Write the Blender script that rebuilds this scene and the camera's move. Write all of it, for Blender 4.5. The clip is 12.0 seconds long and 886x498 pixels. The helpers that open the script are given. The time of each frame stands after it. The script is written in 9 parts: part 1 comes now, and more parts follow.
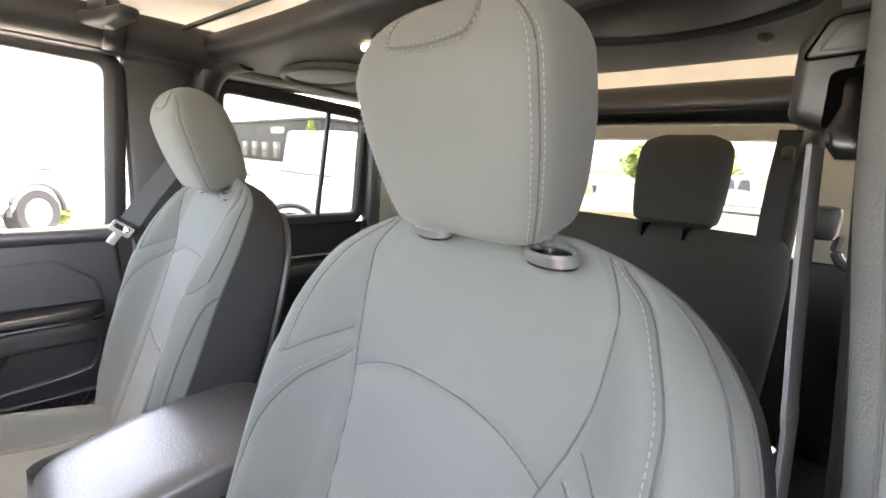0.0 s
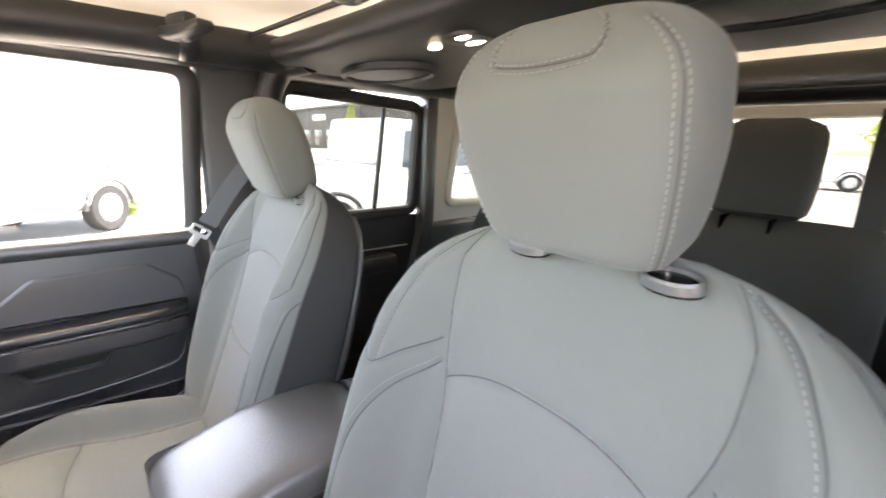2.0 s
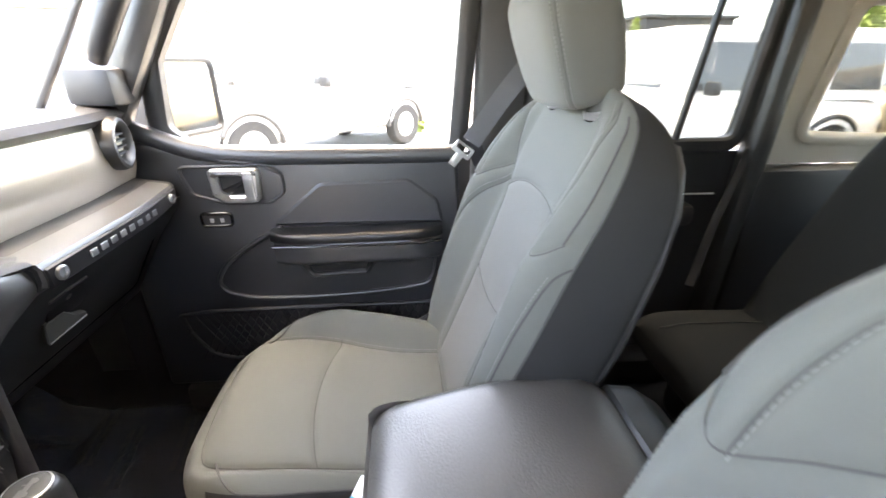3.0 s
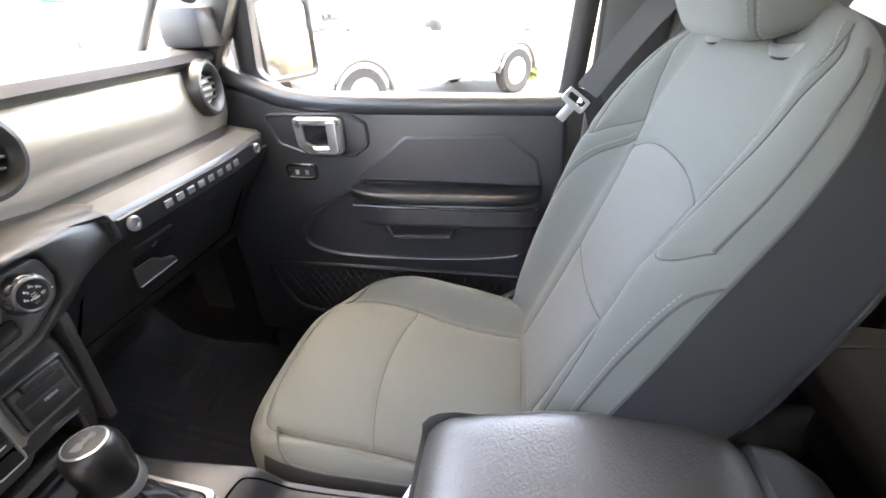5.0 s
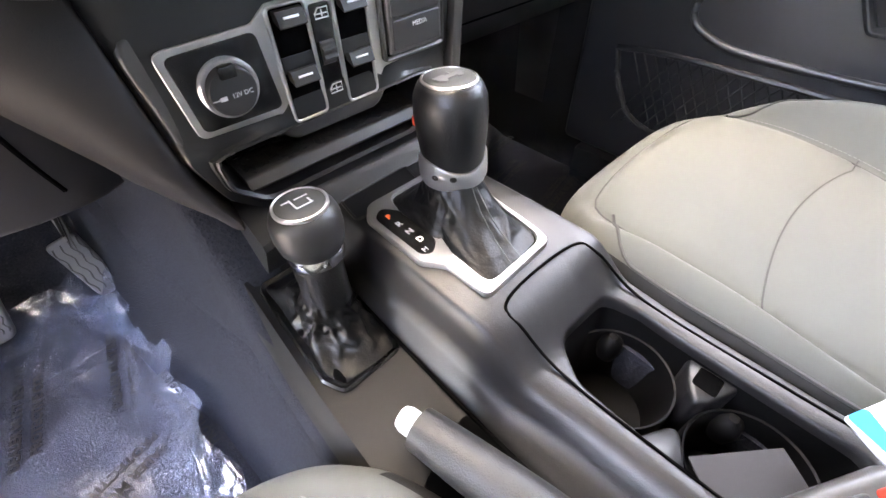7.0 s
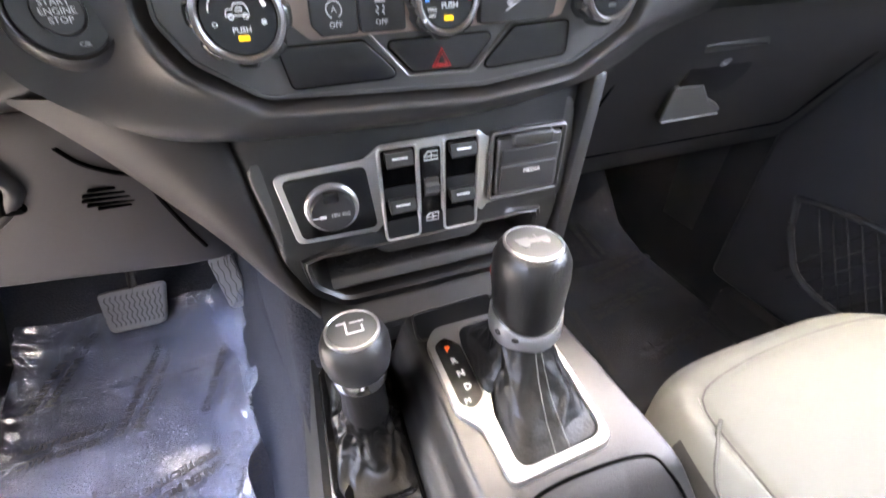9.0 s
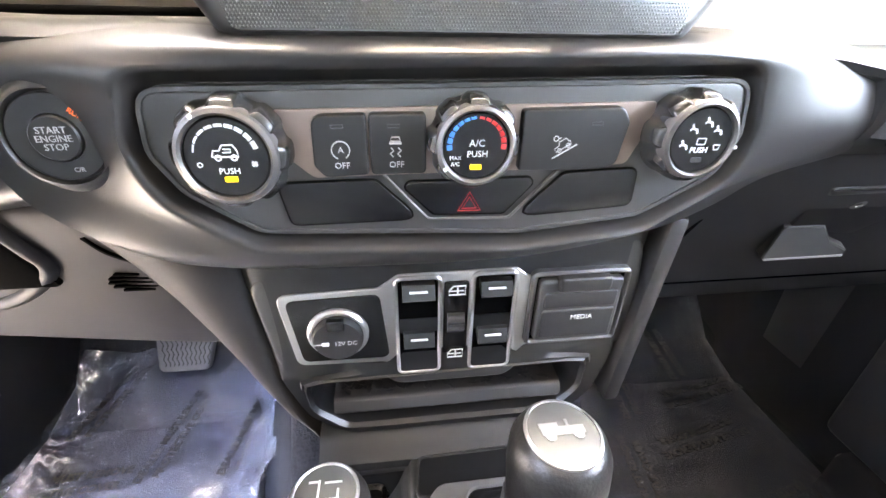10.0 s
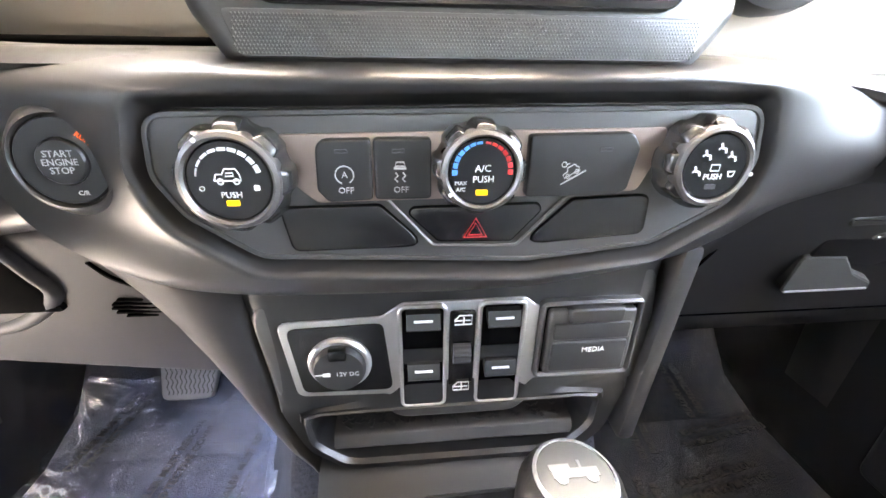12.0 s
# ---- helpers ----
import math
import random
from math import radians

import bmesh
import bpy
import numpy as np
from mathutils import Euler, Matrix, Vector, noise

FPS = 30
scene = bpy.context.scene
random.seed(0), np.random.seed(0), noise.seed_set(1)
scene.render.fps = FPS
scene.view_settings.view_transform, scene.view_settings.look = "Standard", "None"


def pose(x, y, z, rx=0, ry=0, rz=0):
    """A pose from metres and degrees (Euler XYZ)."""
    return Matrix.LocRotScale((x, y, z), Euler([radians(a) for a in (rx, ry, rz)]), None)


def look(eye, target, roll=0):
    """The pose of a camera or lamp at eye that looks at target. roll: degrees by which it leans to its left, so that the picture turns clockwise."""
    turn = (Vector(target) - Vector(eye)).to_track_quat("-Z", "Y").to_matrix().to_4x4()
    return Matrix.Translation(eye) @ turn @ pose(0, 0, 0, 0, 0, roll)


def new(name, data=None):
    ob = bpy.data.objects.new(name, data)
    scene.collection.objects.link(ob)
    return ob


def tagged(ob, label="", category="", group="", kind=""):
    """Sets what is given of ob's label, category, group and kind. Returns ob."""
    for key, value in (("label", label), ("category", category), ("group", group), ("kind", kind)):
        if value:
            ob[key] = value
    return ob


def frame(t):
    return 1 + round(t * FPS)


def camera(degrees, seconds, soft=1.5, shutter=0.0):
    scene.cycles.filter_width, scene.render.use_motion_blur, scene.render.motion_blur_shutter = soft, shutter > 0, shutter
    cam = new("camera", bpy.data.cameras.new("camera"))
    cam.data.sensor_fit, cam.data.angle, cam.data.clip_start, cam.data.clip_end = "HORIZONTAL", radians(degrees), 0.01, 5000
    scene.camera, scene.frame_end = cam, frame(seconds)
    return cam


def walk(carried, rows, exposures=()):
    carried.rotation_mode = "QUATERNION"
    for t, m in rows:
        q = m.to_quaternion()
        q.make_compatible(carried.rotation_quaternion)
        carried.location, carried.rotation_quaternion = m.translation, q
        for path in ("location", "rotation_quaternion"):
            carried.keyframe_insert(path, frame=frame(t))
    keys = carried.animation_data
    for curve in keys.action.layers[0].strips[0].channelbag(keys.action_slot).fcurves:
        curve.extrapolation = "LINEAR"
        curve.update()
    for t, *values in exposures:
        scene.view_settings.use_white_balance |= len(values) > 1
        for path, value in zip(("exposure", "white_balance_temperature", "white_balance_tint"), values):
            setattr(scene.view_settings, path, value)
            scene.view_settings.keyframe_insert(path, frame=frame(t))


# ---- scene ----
cam = camera(93.4, 12.0, 1.5, 0.25)
PATH = [
    (0, (-0.629, -0.465, 1.443), (0.745, -1.86, 1.037), 3.8),
    (0.5, (-0.598, -0.442, 1.489), (0.677, -1.94, 1.13), 2.3),
    (1, (-0.593, -0.437, 1.491), (0.678, -1.937, 1.124), 1.5),
    (1.5, (-0.594, -0.435, 1.491), (0.704, -1.907, 1.105), 1.2),
    (2, (-0.576, -0.428, 1.476), (0.909, -1.673, 0.979), 1.7),
    (2.5, (-0.457, -0.448, 1.436), (1.296, -1.132, 0.759), 1.5),
    (3, (-0.304, -0.486, 1.418), (1.508, -0.665, 0.593), 0.2),
    (3.2, (-0.249, -0.493, 1.427), (1.546, -0.527, 0.545), -0.8),
    (5, (-0.175, -0.509, 1.393), (1.523, -0.221, 0.376), -2.0),
    (5.5, (-0.207, -0.504, 1.321), (1.305, 0.014, 0.119), -1.4),
    (6, (-0.222, -0.395, 1.2), (1.016, 0.386, -0.163), -1.1),
    (6.5, (-0.185, -0.312, 1.133), (0.857, 0.625, -0.295), -1.3),
    (6.7, (-0.174, -0.299, 1.123), (0.812, 0.695, -0.305), -1.9),
    (8.3, (-0.171, -0.281, 1.12), (0.675, 0.853, -0.293), 0.6),
    (8.5, (-0.161, -0.282, 1.126), (0.621, 0.934, -0.257), 0.0),
    (9, (-0.097, -0.272, 1.166), (0.44, 1.235, -0.033), -0.7),
    (9.5, (-0.056, -0.234, 1.2), (0.273, 1.421, 0.125), 1.2),
    (10, (-0.041, -0.206, 1.192), (0.189, 1.519, 0.207), 1.1),
    (10.5, (-0.038, -0.202, 1.187), (0.136, 1.535, 0.211), 0.4),
    (11, (-0.038, -0.201, 1.186), (0.128, 1.543, 0.221), 0.2),
    (11.5, (-0.038, -0.201, 1.187), (0.132, 1.556, 0.246), 0.5),
    (12, (-0.038, -0.201, 1.188), (0.152, 1.594, 0.326), 0.9),
]
walk(cam, [(t, look(eye, target, roll)) for t, eye, target, roll in PATH],
     [(0, 5.6, 9250, 15), (2.0, 5.65, 9150, 15), (3.0, 5.6, 8950, 12), (5.0, 5.6, 8800, 12), (5.5, 6.02, 8800, 12), (6.0, 6.15, 8800, 12), (6.5, 6.38, 8700, 13), (8.5, 6.65, 8300, 15), (9.0, 6.95, 8400, 15), (10.0, 7.25, 8550, 13), (12.0, 7.25, 8650, 12)])

# light settings
SKY, SUN, SUN_ELEVATION, SUN_ROTATION, SUN_WIDTH = 0.15, 0.8, 86.0, 120.0, 12.0

# ---- world and light ----
world = bpy.data.worlds.new("sky")
scene.world = world
world.use_nodes = True
_nt = world.node_tree
_sky = _nt.nodes.new("ShaderNodeTexSky")
_sky.sky_type = "NISHITA"
_sky.sun_disc = False
_sky.sun_elevation = radians(SUN_ELEVATION)
_sky.sun_rotation = radians(SUN_ROTATION)
_sky.air_density, _sky.dust_density = 0.6, 3.0
_nt.links.new(_sky.outputs[0], _nt.nodes["Background"].inputs[0])
_nt.nodes["Background"].inputs[1].default_value = SKY

_sun = bpy.data.lights.new("sun", "SUN")
_sun.energy, _sun.angle, _sun.color = SUN, radians(SUN_WIDTH), (1.0, 0.98, 0.95)
sun = new("sun", _sun)
_a, _e = radians(SUN_ROTATION), radians(SUN_ELEVATION)
sun.matrix_world = look((0, 0, 30), (-30 * math.sin(_a) * math.cos(_e), -30 * math.cos(_a) * math.cos(_e), 30 - 30 * math.sin(_e)))


# ---- materials ----
def material(name, color, rough=0.5, metal=0.0, grain=0.0, grain_size=300.0, bump=0.0, stain=0.1, stain_size=6.0, coat=0.0,
             spec=0.5, weave=0.0, weave_size=900.0, sheen=0.0):
    """A surface with colour varied at two scales, roughness varied by the larger one and a fine relief."""
    mat = bpy.data.materials.new(name)
    mat.use_nodes = True
    nt = mat.node_tree
    b = nt.nodes["Principled BSDF"]
    b.inputs["Roughness"].default_value, b.inputs["Metallic"].default_value = rough, metal
    b.inputs["Coat Weight"].default_value, b.inputs["Specular IOR Level"].default_value = coat, spec
    b.inputs["Sheen Weight"].default_value = sheen
    tc = nt.nodes.new("ShaderNodeTexCoord")
    big = nt.nodes.new("ShaderNodeTexNoise")
    big.inputs["Scale"].default_value, big.inputs["Detail"].default_value = stain_size, 6
    small = nt.nodes.new("ShaderNodeTexNoise")
    small.inputs["Scale"].default_value, small.inputs["Detail"].default_value = grain_size, 3
    for n in (big, small):
        nt.links.new(tc.outputs["Object"], n.inputs["Vector"])
    add = nt.nodes.new("ShaderNodeMath")
    add.operation = "MULTIPLY_ADD"
    nt.links.new(small.outputs["Fac"], add.inputs[0])
    add.inputs[1].default_value = grain
    mul = nt.nodes.new("ShaderNodeMath")
    mul.operation = "MULTIPLY_ADD"
    nt.links.new(big.outputs["Fac"], mul.inputs[0])
    mul.inputs[1].default_value, mul.inputs[2].default_value = 2 * stain, 1.0 - stain - grain / 2
    nt.links.new(mul.outputs[0], add.inputs[2])
    mix = nt.nodes.new("ShaderNodeVectorMath")
    mix.operation = "SCALE"
    mix.inputs[0].default_value = color
    nt.links.new(add.outputs[0], mix.inputs["Scale"])
    nt.links.new(mix.outputs[0], b.inputs["Base Color"])
    ro = nt.nodes.new("ShaderNodeMapRange")
    ro.inputs["To Min"].default_value, ro.inputs["To Max"].default_value = max(0.02, rough - 0.08), min(1, rough + 0.08)
    nt.links.new(big.outputs["Fac"], ro.inputs["Value"])
    nt.links.new(ro.outputs[0], b.inputs["Roughness"])
    height = small.outputs["Fac"]
    if weave:
        wave = nt.nodes.new("ShaderNodeTexVoronoi")
        wave.inputs["Scale"].default_value = weave_size
        nt.links.new(tc.outputs["Object"], wave.inputs["Vector"])
        height = wave.outputs["Distance"]
    if bump:
        bp = nt.nodes.new("ShaderNodeBump")
        bp.inputs["Strength"].default_value, bp.inputs["Distance"].default_value = bump, 0.002
        nt.links.new(height, bp.inputs["Height"])
        nt.links.new(bp.outputs[0], b.inputs["Normal"])
    return mat


def glow(name, color, strength):
    mat = material(name, color, 0.4)
    b = mat.node_tree.nodes["Principled BSDF"]
    b.inputs["Emission Color"].default_value = (*color, 1)
    b.inputs["Emission Strength"].default_value = strength
    return mat


def clear(name, tint, rough=0.0, film=0.03, milk=0.0):
    """Thin clear sheet: mostly lets light through, with a glossy reflection; milk is the share of scattering haze, its
    blue painting reflected sky.
    """
    mat = bpy.data.materials.new(name)
    mat.use_nodes = True
    nt = mat.node_tree
    out = nt.nodes["Material Output"]
    nt.nodes.remove(nt.nodes["Principled BSDF"])
    tr = nt.nodes.new("ShaderNodeBsdfTransparent")
    tr.inputs[0].default_value = (*tint, 1)
    gl = nt.nodes.new("ShaderNodeBsdfGlossy")
    gl.inputs["Roughness"].default_value = rough
    lw = nt.nodes.new("ShaderNodeLayerWeight")
    lw.inputs[0].default_value = 0.5
    pw = nt.nodes.new("ShaderNodeMath")
    pw.operation = "POWER"
    pw.inputs[1].default_value = 4.0
    nt.links.new(lw.outputs["Facing"], pw.inputs[0])
    fr = nt.nodes.new("ShaderNodeMath")
    fr.operation = "MULTIPLY_ADD"
    fr.inputs[1].default_value, fr.inputs[2].default_value = 0.6, film
    nt.links.new(pw.outputs[0], fr.inputs[0])
    mx = nt.nodes.new("ShaderNodeMixShader")
    nt.links.new(fr.outputs[0], mx.inputs[0])
    nt.links.new(tr.outputs[0], mx.inputs[1])
    nt.links.new(gl.outputs[0], mx.inputs[2])
    last = mx
    if milk:
        df = nt.nodes.new("ShaderNodeBsdfDiffuse")
        df.inputs[0].default_value = (0.56, 0.62, 0.86, 1)
        m2 = nt.nodes.new("ShaderNodeMixShader")
        ns = nt.nodes.new("ShaderNodeTexNoise")
        ns.inputs["Scale"].default_value = 14.0
        mp = nt.nodes.new("ShaderNodeMapRange")
        mp.inputs["From Min"].default_value, mp.inputs["From Max"].default_value = 0.35, 0.7
        mp.inputs["To Min"].default_value, mp.inputs["To Max"].default_value = milk * 0.5, milk * 1.6
        nt.links.new(ns.outputs["Fac"], mp.inputs["Value"])
        nt.links.new(mp.outputs[0], m2.inputs[0])
        nt.links.new(mx.outputs[0], m2.inputs[1])
        nt.links.new(df.outputs[0], m2.inputs[2])
        last = m2
    nt.links.new(last.outputs[0], out.inputs[0])
    return mat


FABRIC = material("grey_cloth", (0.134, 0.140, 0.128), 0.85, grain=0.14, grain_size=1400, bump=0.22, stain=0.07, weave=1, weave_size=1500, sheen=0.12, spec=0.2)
INSERT = material("grey_mesh_cloth", (0.155, 0.156, 0.144), 0.88, grain=0.18, grain_size=1600, bump=0.4, stain=0.05, weave=1, weave_size=1100, sheen=0.15, spec=0.2)
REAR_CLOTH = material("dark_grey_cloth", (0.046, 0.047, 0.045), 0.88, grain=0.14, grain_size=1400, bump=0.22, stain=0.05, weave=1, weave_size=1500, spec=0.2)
# side cloth of the seats, darkened further by shade put into its colour
SHADED_SIDE_CLOTH = material("shade_darkened_side_cloth", (0.036, 0.037, 0.037), 0.85, grain=0.14, grain_size=1400, bump=0.2, stain=0.05, weave=1, weave_size=1500, spec=0.2)
SEAM = material("dark_seam", (0.075, 0.076, 0.072), 0.9)
THREAD = material("light_thread", (0.22, 0.22, 0.21), 0.8)
BLACK = material("black_grained_plastic", (0.0235, 0.0233, 0.0240), 0.43, grain=0.2, grain_size=1300, bump=0.07, stain=0.12, spec=0.65)
SOFT = material("soft_black_plastic", (0.0150, 0.0150, 0.0165), 0.37, grain=0.2, grain_size=900, bump=0.16, stain=0.12, spec=0.75)
DARK = material("satin_black_plastic", (0.0225, 0.0207, 0.0198), 0.42, grain=0.1, grain_size=1300, bump=0.03, stain=0.12, spec=0.8)
PIANO = material("smooth_black_plastic", (0.0065, 0.0065, 0.007), 0.25, stain=0.1, spec=0.7)
GREYP = material("dark_grey_plastic", (0.048, 0.0474, 0.0468), 0.35, grain=0.15, grain_size=1300, bump=0.05, stain=0.08, spec=1.0)
SHELF = material("matt_black_plastic", (0.0075, 0.0075, 0.0083), 0.36, grain=0.2, grain_size=1300, bump=0.06, stain=0.12, spec=0.75)
SIDESHELF = material("dull_console_plastic", (0.0110, 0.0108, 0.0112), 0.55, grain=0.2, grain_size=900, bump=0.1, stain=0.12, spec=0.32)
KNEE = material("warm_grey_plastic", (0.034, 0.0315, 0.0322), 0.54, grain=0.2, grain_size=1300, bump=0.10, stain=0.08, spec=0.3)
DOORSKIN = material("blue_black_door_plastic", (0.0300, 0.0310, 0.0340), 0.38, grain=0.2, grain_size=1300, bump=0.05, stain=0.1, stain_size=12, spec=0.95)
PILLAR = material("grey_pillar_trim", (0.055, 0.056, 0.057), 0.5, grain=0.2, grain_size=700, bump=0.2, stain=0.1)
CAPGREY = material("grey_satin_cap", (0.085, 0.087, 0.083), 0.42, stain=0.08, stain_size=40, spec=0.45)
BARGREY = material("dark_satin_metal", (0.13, 0.13, 0.13), 0.33, 0.6, grain=0.06, grain_size=600, stain=0.06)
# near-black that paints the shade of holes and recesses; also used for dark joints
HOLE = material("hole_shade_joint_black", (0.0018, 0.0018, 0.0018), 0.8, spec=0.02)
SILVER = material("satin_silver", (0.62, 0.62, 0.615), 0.30, 0.85, grain=0.06, grain_size=600, stain=0.06)
GATEMETAL = material("satin_gate_metal", (0.40, 0.40, 0.40), 0.34, 0.7, grain=0.06, grain_size=600, stain=0.06)
CHROME = material("bright_chrome", (0.8, 0.8, 0.8), 0.12, 1.0, stain=0.04)
# satin metal whose copper tint paints a warm reflection
WARMED_METAL = material("warm_reflection_metal", (0.42, 0.335, 0.295), 0.32, 0.85, stain=0.08)
BUTTON = material("satin_button_plastic", (0.0165, 0.0162, 0.0160), 0.33, stain=0.1, stain_size=30, spec=0.7)
RINGMETAL = material("dull_ring_metal", (0.17, 0.162, 0.157), 0.42, 0.8, grain=0.05, grain_size=900, stain=0.06)
LUG = material("glossy_smoke_plastic", (0.025, 0.0246, 0.0242), 0.27, stain=0.1, spec=0.7)
PEDAL = material("grey_pedal_rubber", (0.17, 0.165, 0.172), 0.6, grain=0.15, grain_size=500, bump=0.15, stain=0.12)
# lighter copy of the black leather, light on the grip put into its colour
GRIP = material("lit_grip_leather", (0.028, 0.027, 0.026), 0.46, grain=0.3, grain_size=700, bump=0.25, stain=0.12, spec=0.7)
# console plastic with the shade inside the cup holders put into its colour
WELL = material("shaded_cup_plastic", (0.0032, 0.0032, 0.0034), 0.55, grain=0.2, grain_size=900, bump=0.08, stain=0.12, spec=0.2)
STEEL = material("dull_steel", (0.4, 0.4, 0.4), 0.4, 0.9, grain=0.2, stain=0.15)
LEATHER = material("black_leather", (0.0065, 0.0065, 0.0066), 0.38, grain=0.2, grain_size=520, bump=0.14, stain=0.15, spec=0.7)
GAITER = material("soft_black_leather", (0.0075, 0.0075, 0.0078), 0.34, grain=0.3, grain_size=420, bump=0.2, stain=0.2, spec=0.45)
# black cage padding made pale grey, the light on it put into the colour
LITPAD = material("lit_black_padding", (0.15, 0.151, 0.148), 0.45, grain=0.25, grain_size=500, bump=0.4, stain=0.12, spec=0.7)
# hardtop cream darkened for the roof's shade; broad mottling paints shading patches
SHADED_ROOF = material("shaded_roof_cream", (0.155, 0.147, 0.128), 0.5, grain=0.06, grain_size=400, bump=0.1, stain=0.30, stain_size=7)
SHADED_CREAM = material("shaded_hardtop_cream", (0.15, 0.14, 0.115), 0.6, grain=0.08, grain_size=400, bump=0.12, stain=0.10, stain_size=3)
FOBGREY = material("warm_grey_fob_plastic", (0.082, 0.076, 0.071), 0.38, grain=0.1, grain_size=600, bump=0.06, stain=0.1, spec=0.6)
EMBLEM = material("pale_grey_print", (0.19, 0.19, 0.185), 0.45, stain=0.04)
ARMSKIN = material("embossed_black_vinyl", (0.085, 0.083, 0.079), 0.32, grain=0.35, grain_size=330, bump=0.32, stain=0.3, stain_size=9, spec=1.0)
CARPET = material("black_carpet", (0.036, 0.038, 0.048), 0.95, grain=1.0, grain_size=330, bump=1.0, stain=0.35, spec=0.1)
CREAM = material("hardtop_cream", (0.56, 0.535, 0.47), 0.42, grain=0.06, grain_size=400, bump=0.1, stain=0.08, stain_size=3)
DASHCOLOR = material("champagne_dash_paint", (0.52, 0.455, 0.375), 0.33, 0.55, grain=0.04, grain_size=900, stain=0.04, coat=0.2)
PADDING = material("black_vinyl_padding", (0.0195, 0.019, 0.0185), 0.46, grain=0.15, grain_size=350, bump=0.2, stain=0.2, spec=0.6)
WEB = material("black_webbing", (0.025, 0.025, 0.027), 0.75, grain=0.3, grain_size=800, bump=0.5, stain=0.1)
# black webbing again, paler: light and sheen put into the colour
WEBLIT = material("lit_black_webbing", (0.17, 0.173, 0.178), 0.75, grain=0.4, grain_size=800, bump=0.5, stain=0.1)
BELTSHEEN = material("painted_sheen_webbing", (0.085, 0.087, 0.092), 0.55, grain=0.4, grain_size=800, bump=0.5, stain=0.1)
WHITE = material("white_print", (0.8, 0.8, 0.8), 0.5, stain=0.02)
GREYPRINT = material("grey_print", (0.45, 0.45, 0.45), 0.5, stain=0.02)
RED = material("red_print", (0.6, 0.03, 0.03), 0.5, stain=0.02)
BLUE = material("blue_print", (0.03, 0.22, 0.6), 0.5, stain=0.02)
INK = material("black_ink", (0.01, 0.01, 0.012), 0.6)
REDPLASTIC = material("red_plastic", (0.55, 0.04, 0.02), 0.35)
PAPER = material("white_tag_plastic", (0.75, 0.78, 0.8), 0.4, stain=0.04)
SKYBLUE = material("blue_tag_print", (0.02, 0.35, 0.65), 0.4, stain=0.2, stain_size=60)
TEAL = material("teal_print", (0.05, 0.35, 0.33), 0.4)
AMBER = glow("amber_light", (1.0, 0.55, 0.02), 0.011)
ORANGE = glow("orange_letters", (1.0, 0.17, 0.04), 0.005)
LAMP = glow("lamp_lens", (1.0, 0.93, 0.82), 0.8)
GLASS = clear("window_glass", (0.93, 0.95, 0.94))
DARKGLASS = clear("tinted_glass", (0.43, 0.45, 0.44))
# the strong blue milk here paints the sky reflected in the film
FILM = clear("sky_tinted_film", (0.80, 0.86, 0.97), 0.06, film=0.13, milk=0.15)
CLEARFILM = clear("clear_film", (0.86, 0.9, 0.9), 0.10, film=0.08, milk=0.07)
MIRROR = material("mirror_face", (0.85, 0.87, 0.88), 0.03, 1.0, stain=0.01)
RUBBER = material("tyre_rubber", (0.02, 0.02, 0.02), 0.8, grain=0.3, bump=0.2)
ASPHALT = material("asphalt", (0.19, 0.185, 0.177), 0.9, grain=0.5, grain_size=60, bump=0.4, stain=0.25, stain_size=0.4)
LEAVES = material("leaves", (0.30, 0.37, 0.11), 0.6, grain=0.5, grain_size=9, stain=0.4, stain_size=1.2)
BARK = material("bark", (0.1, 0.075, 0.05), 0.9, grain=0.5, grain_size=30, bump=0.6)
CONCRETE = material("kerb_concrete", (0.4, 0.38, 0.35), 0.85, grain=0.3, grain_size=50, bump=0.3, stain=0.2)
WHITEPAINT = material("white_car_paint", (0.78, 0.78, 0.77), 0.25, coat=0.6, stain=0.03)
BLACKPAINT = material("black_car_paint", (0.02, 0.02, 0.022), 0.22, coat=0.8, stain=0.05)
SILVERPAINT = material("silver_car_paint", (0.42, 0.43, 0.44), 0.3, 0.5, coat=0.6, stain=0.03)
TANPAINT = material("tan_car_paint", (0.42, 0.33, 0.2), 0.3, 0.2, coat=0.6, stain=0.03)
CARGLASS = material("dark_car_glass", (0.07, 0.075, 0.08), 0.08, stain=0.05, coat=0.5)
FACADE = material("dark_cladding", (0.07, 0.065, 0.06), 0.6, grain=0.2, grain_size=20, stain=0.15, stain_size=0.5)
LIGHTWALL = material("pale_wall", (0.5, 0.47, 0.42), 0.8, grain=0.2, grain_size=20, stain=0.15, stain_size=0.5)


# ---- mesh helpers ----
def xf(m, p):
    return m @ Vector(p)


def tri(ux, uy, origin):
    """A local frame: x along ux, y along uy, z along their cross product."""
    ux, uy = Vector(ux).normalized(), Vector(uy)
    uy = (uy - ux * uy.dot(ux)).normalized()
    uz = ux.cross(uy)
    m = Matrix.Identity(4)
    for i, v in enumerate((ux, uy, uz)):
        m[0][i], m[1][i], m[2][i] = v
    m.translation = origin
    return m


def facing(origin, tilt=0.0):
    """A local frame for things on the dash: x to the vehicle's right, y up, z towards the rear seats."""
    c, s = math.cos(radians(tilt)), math.sin(radians(tilt))
    return tri((1, 0, 0), (0, s, c), origin)


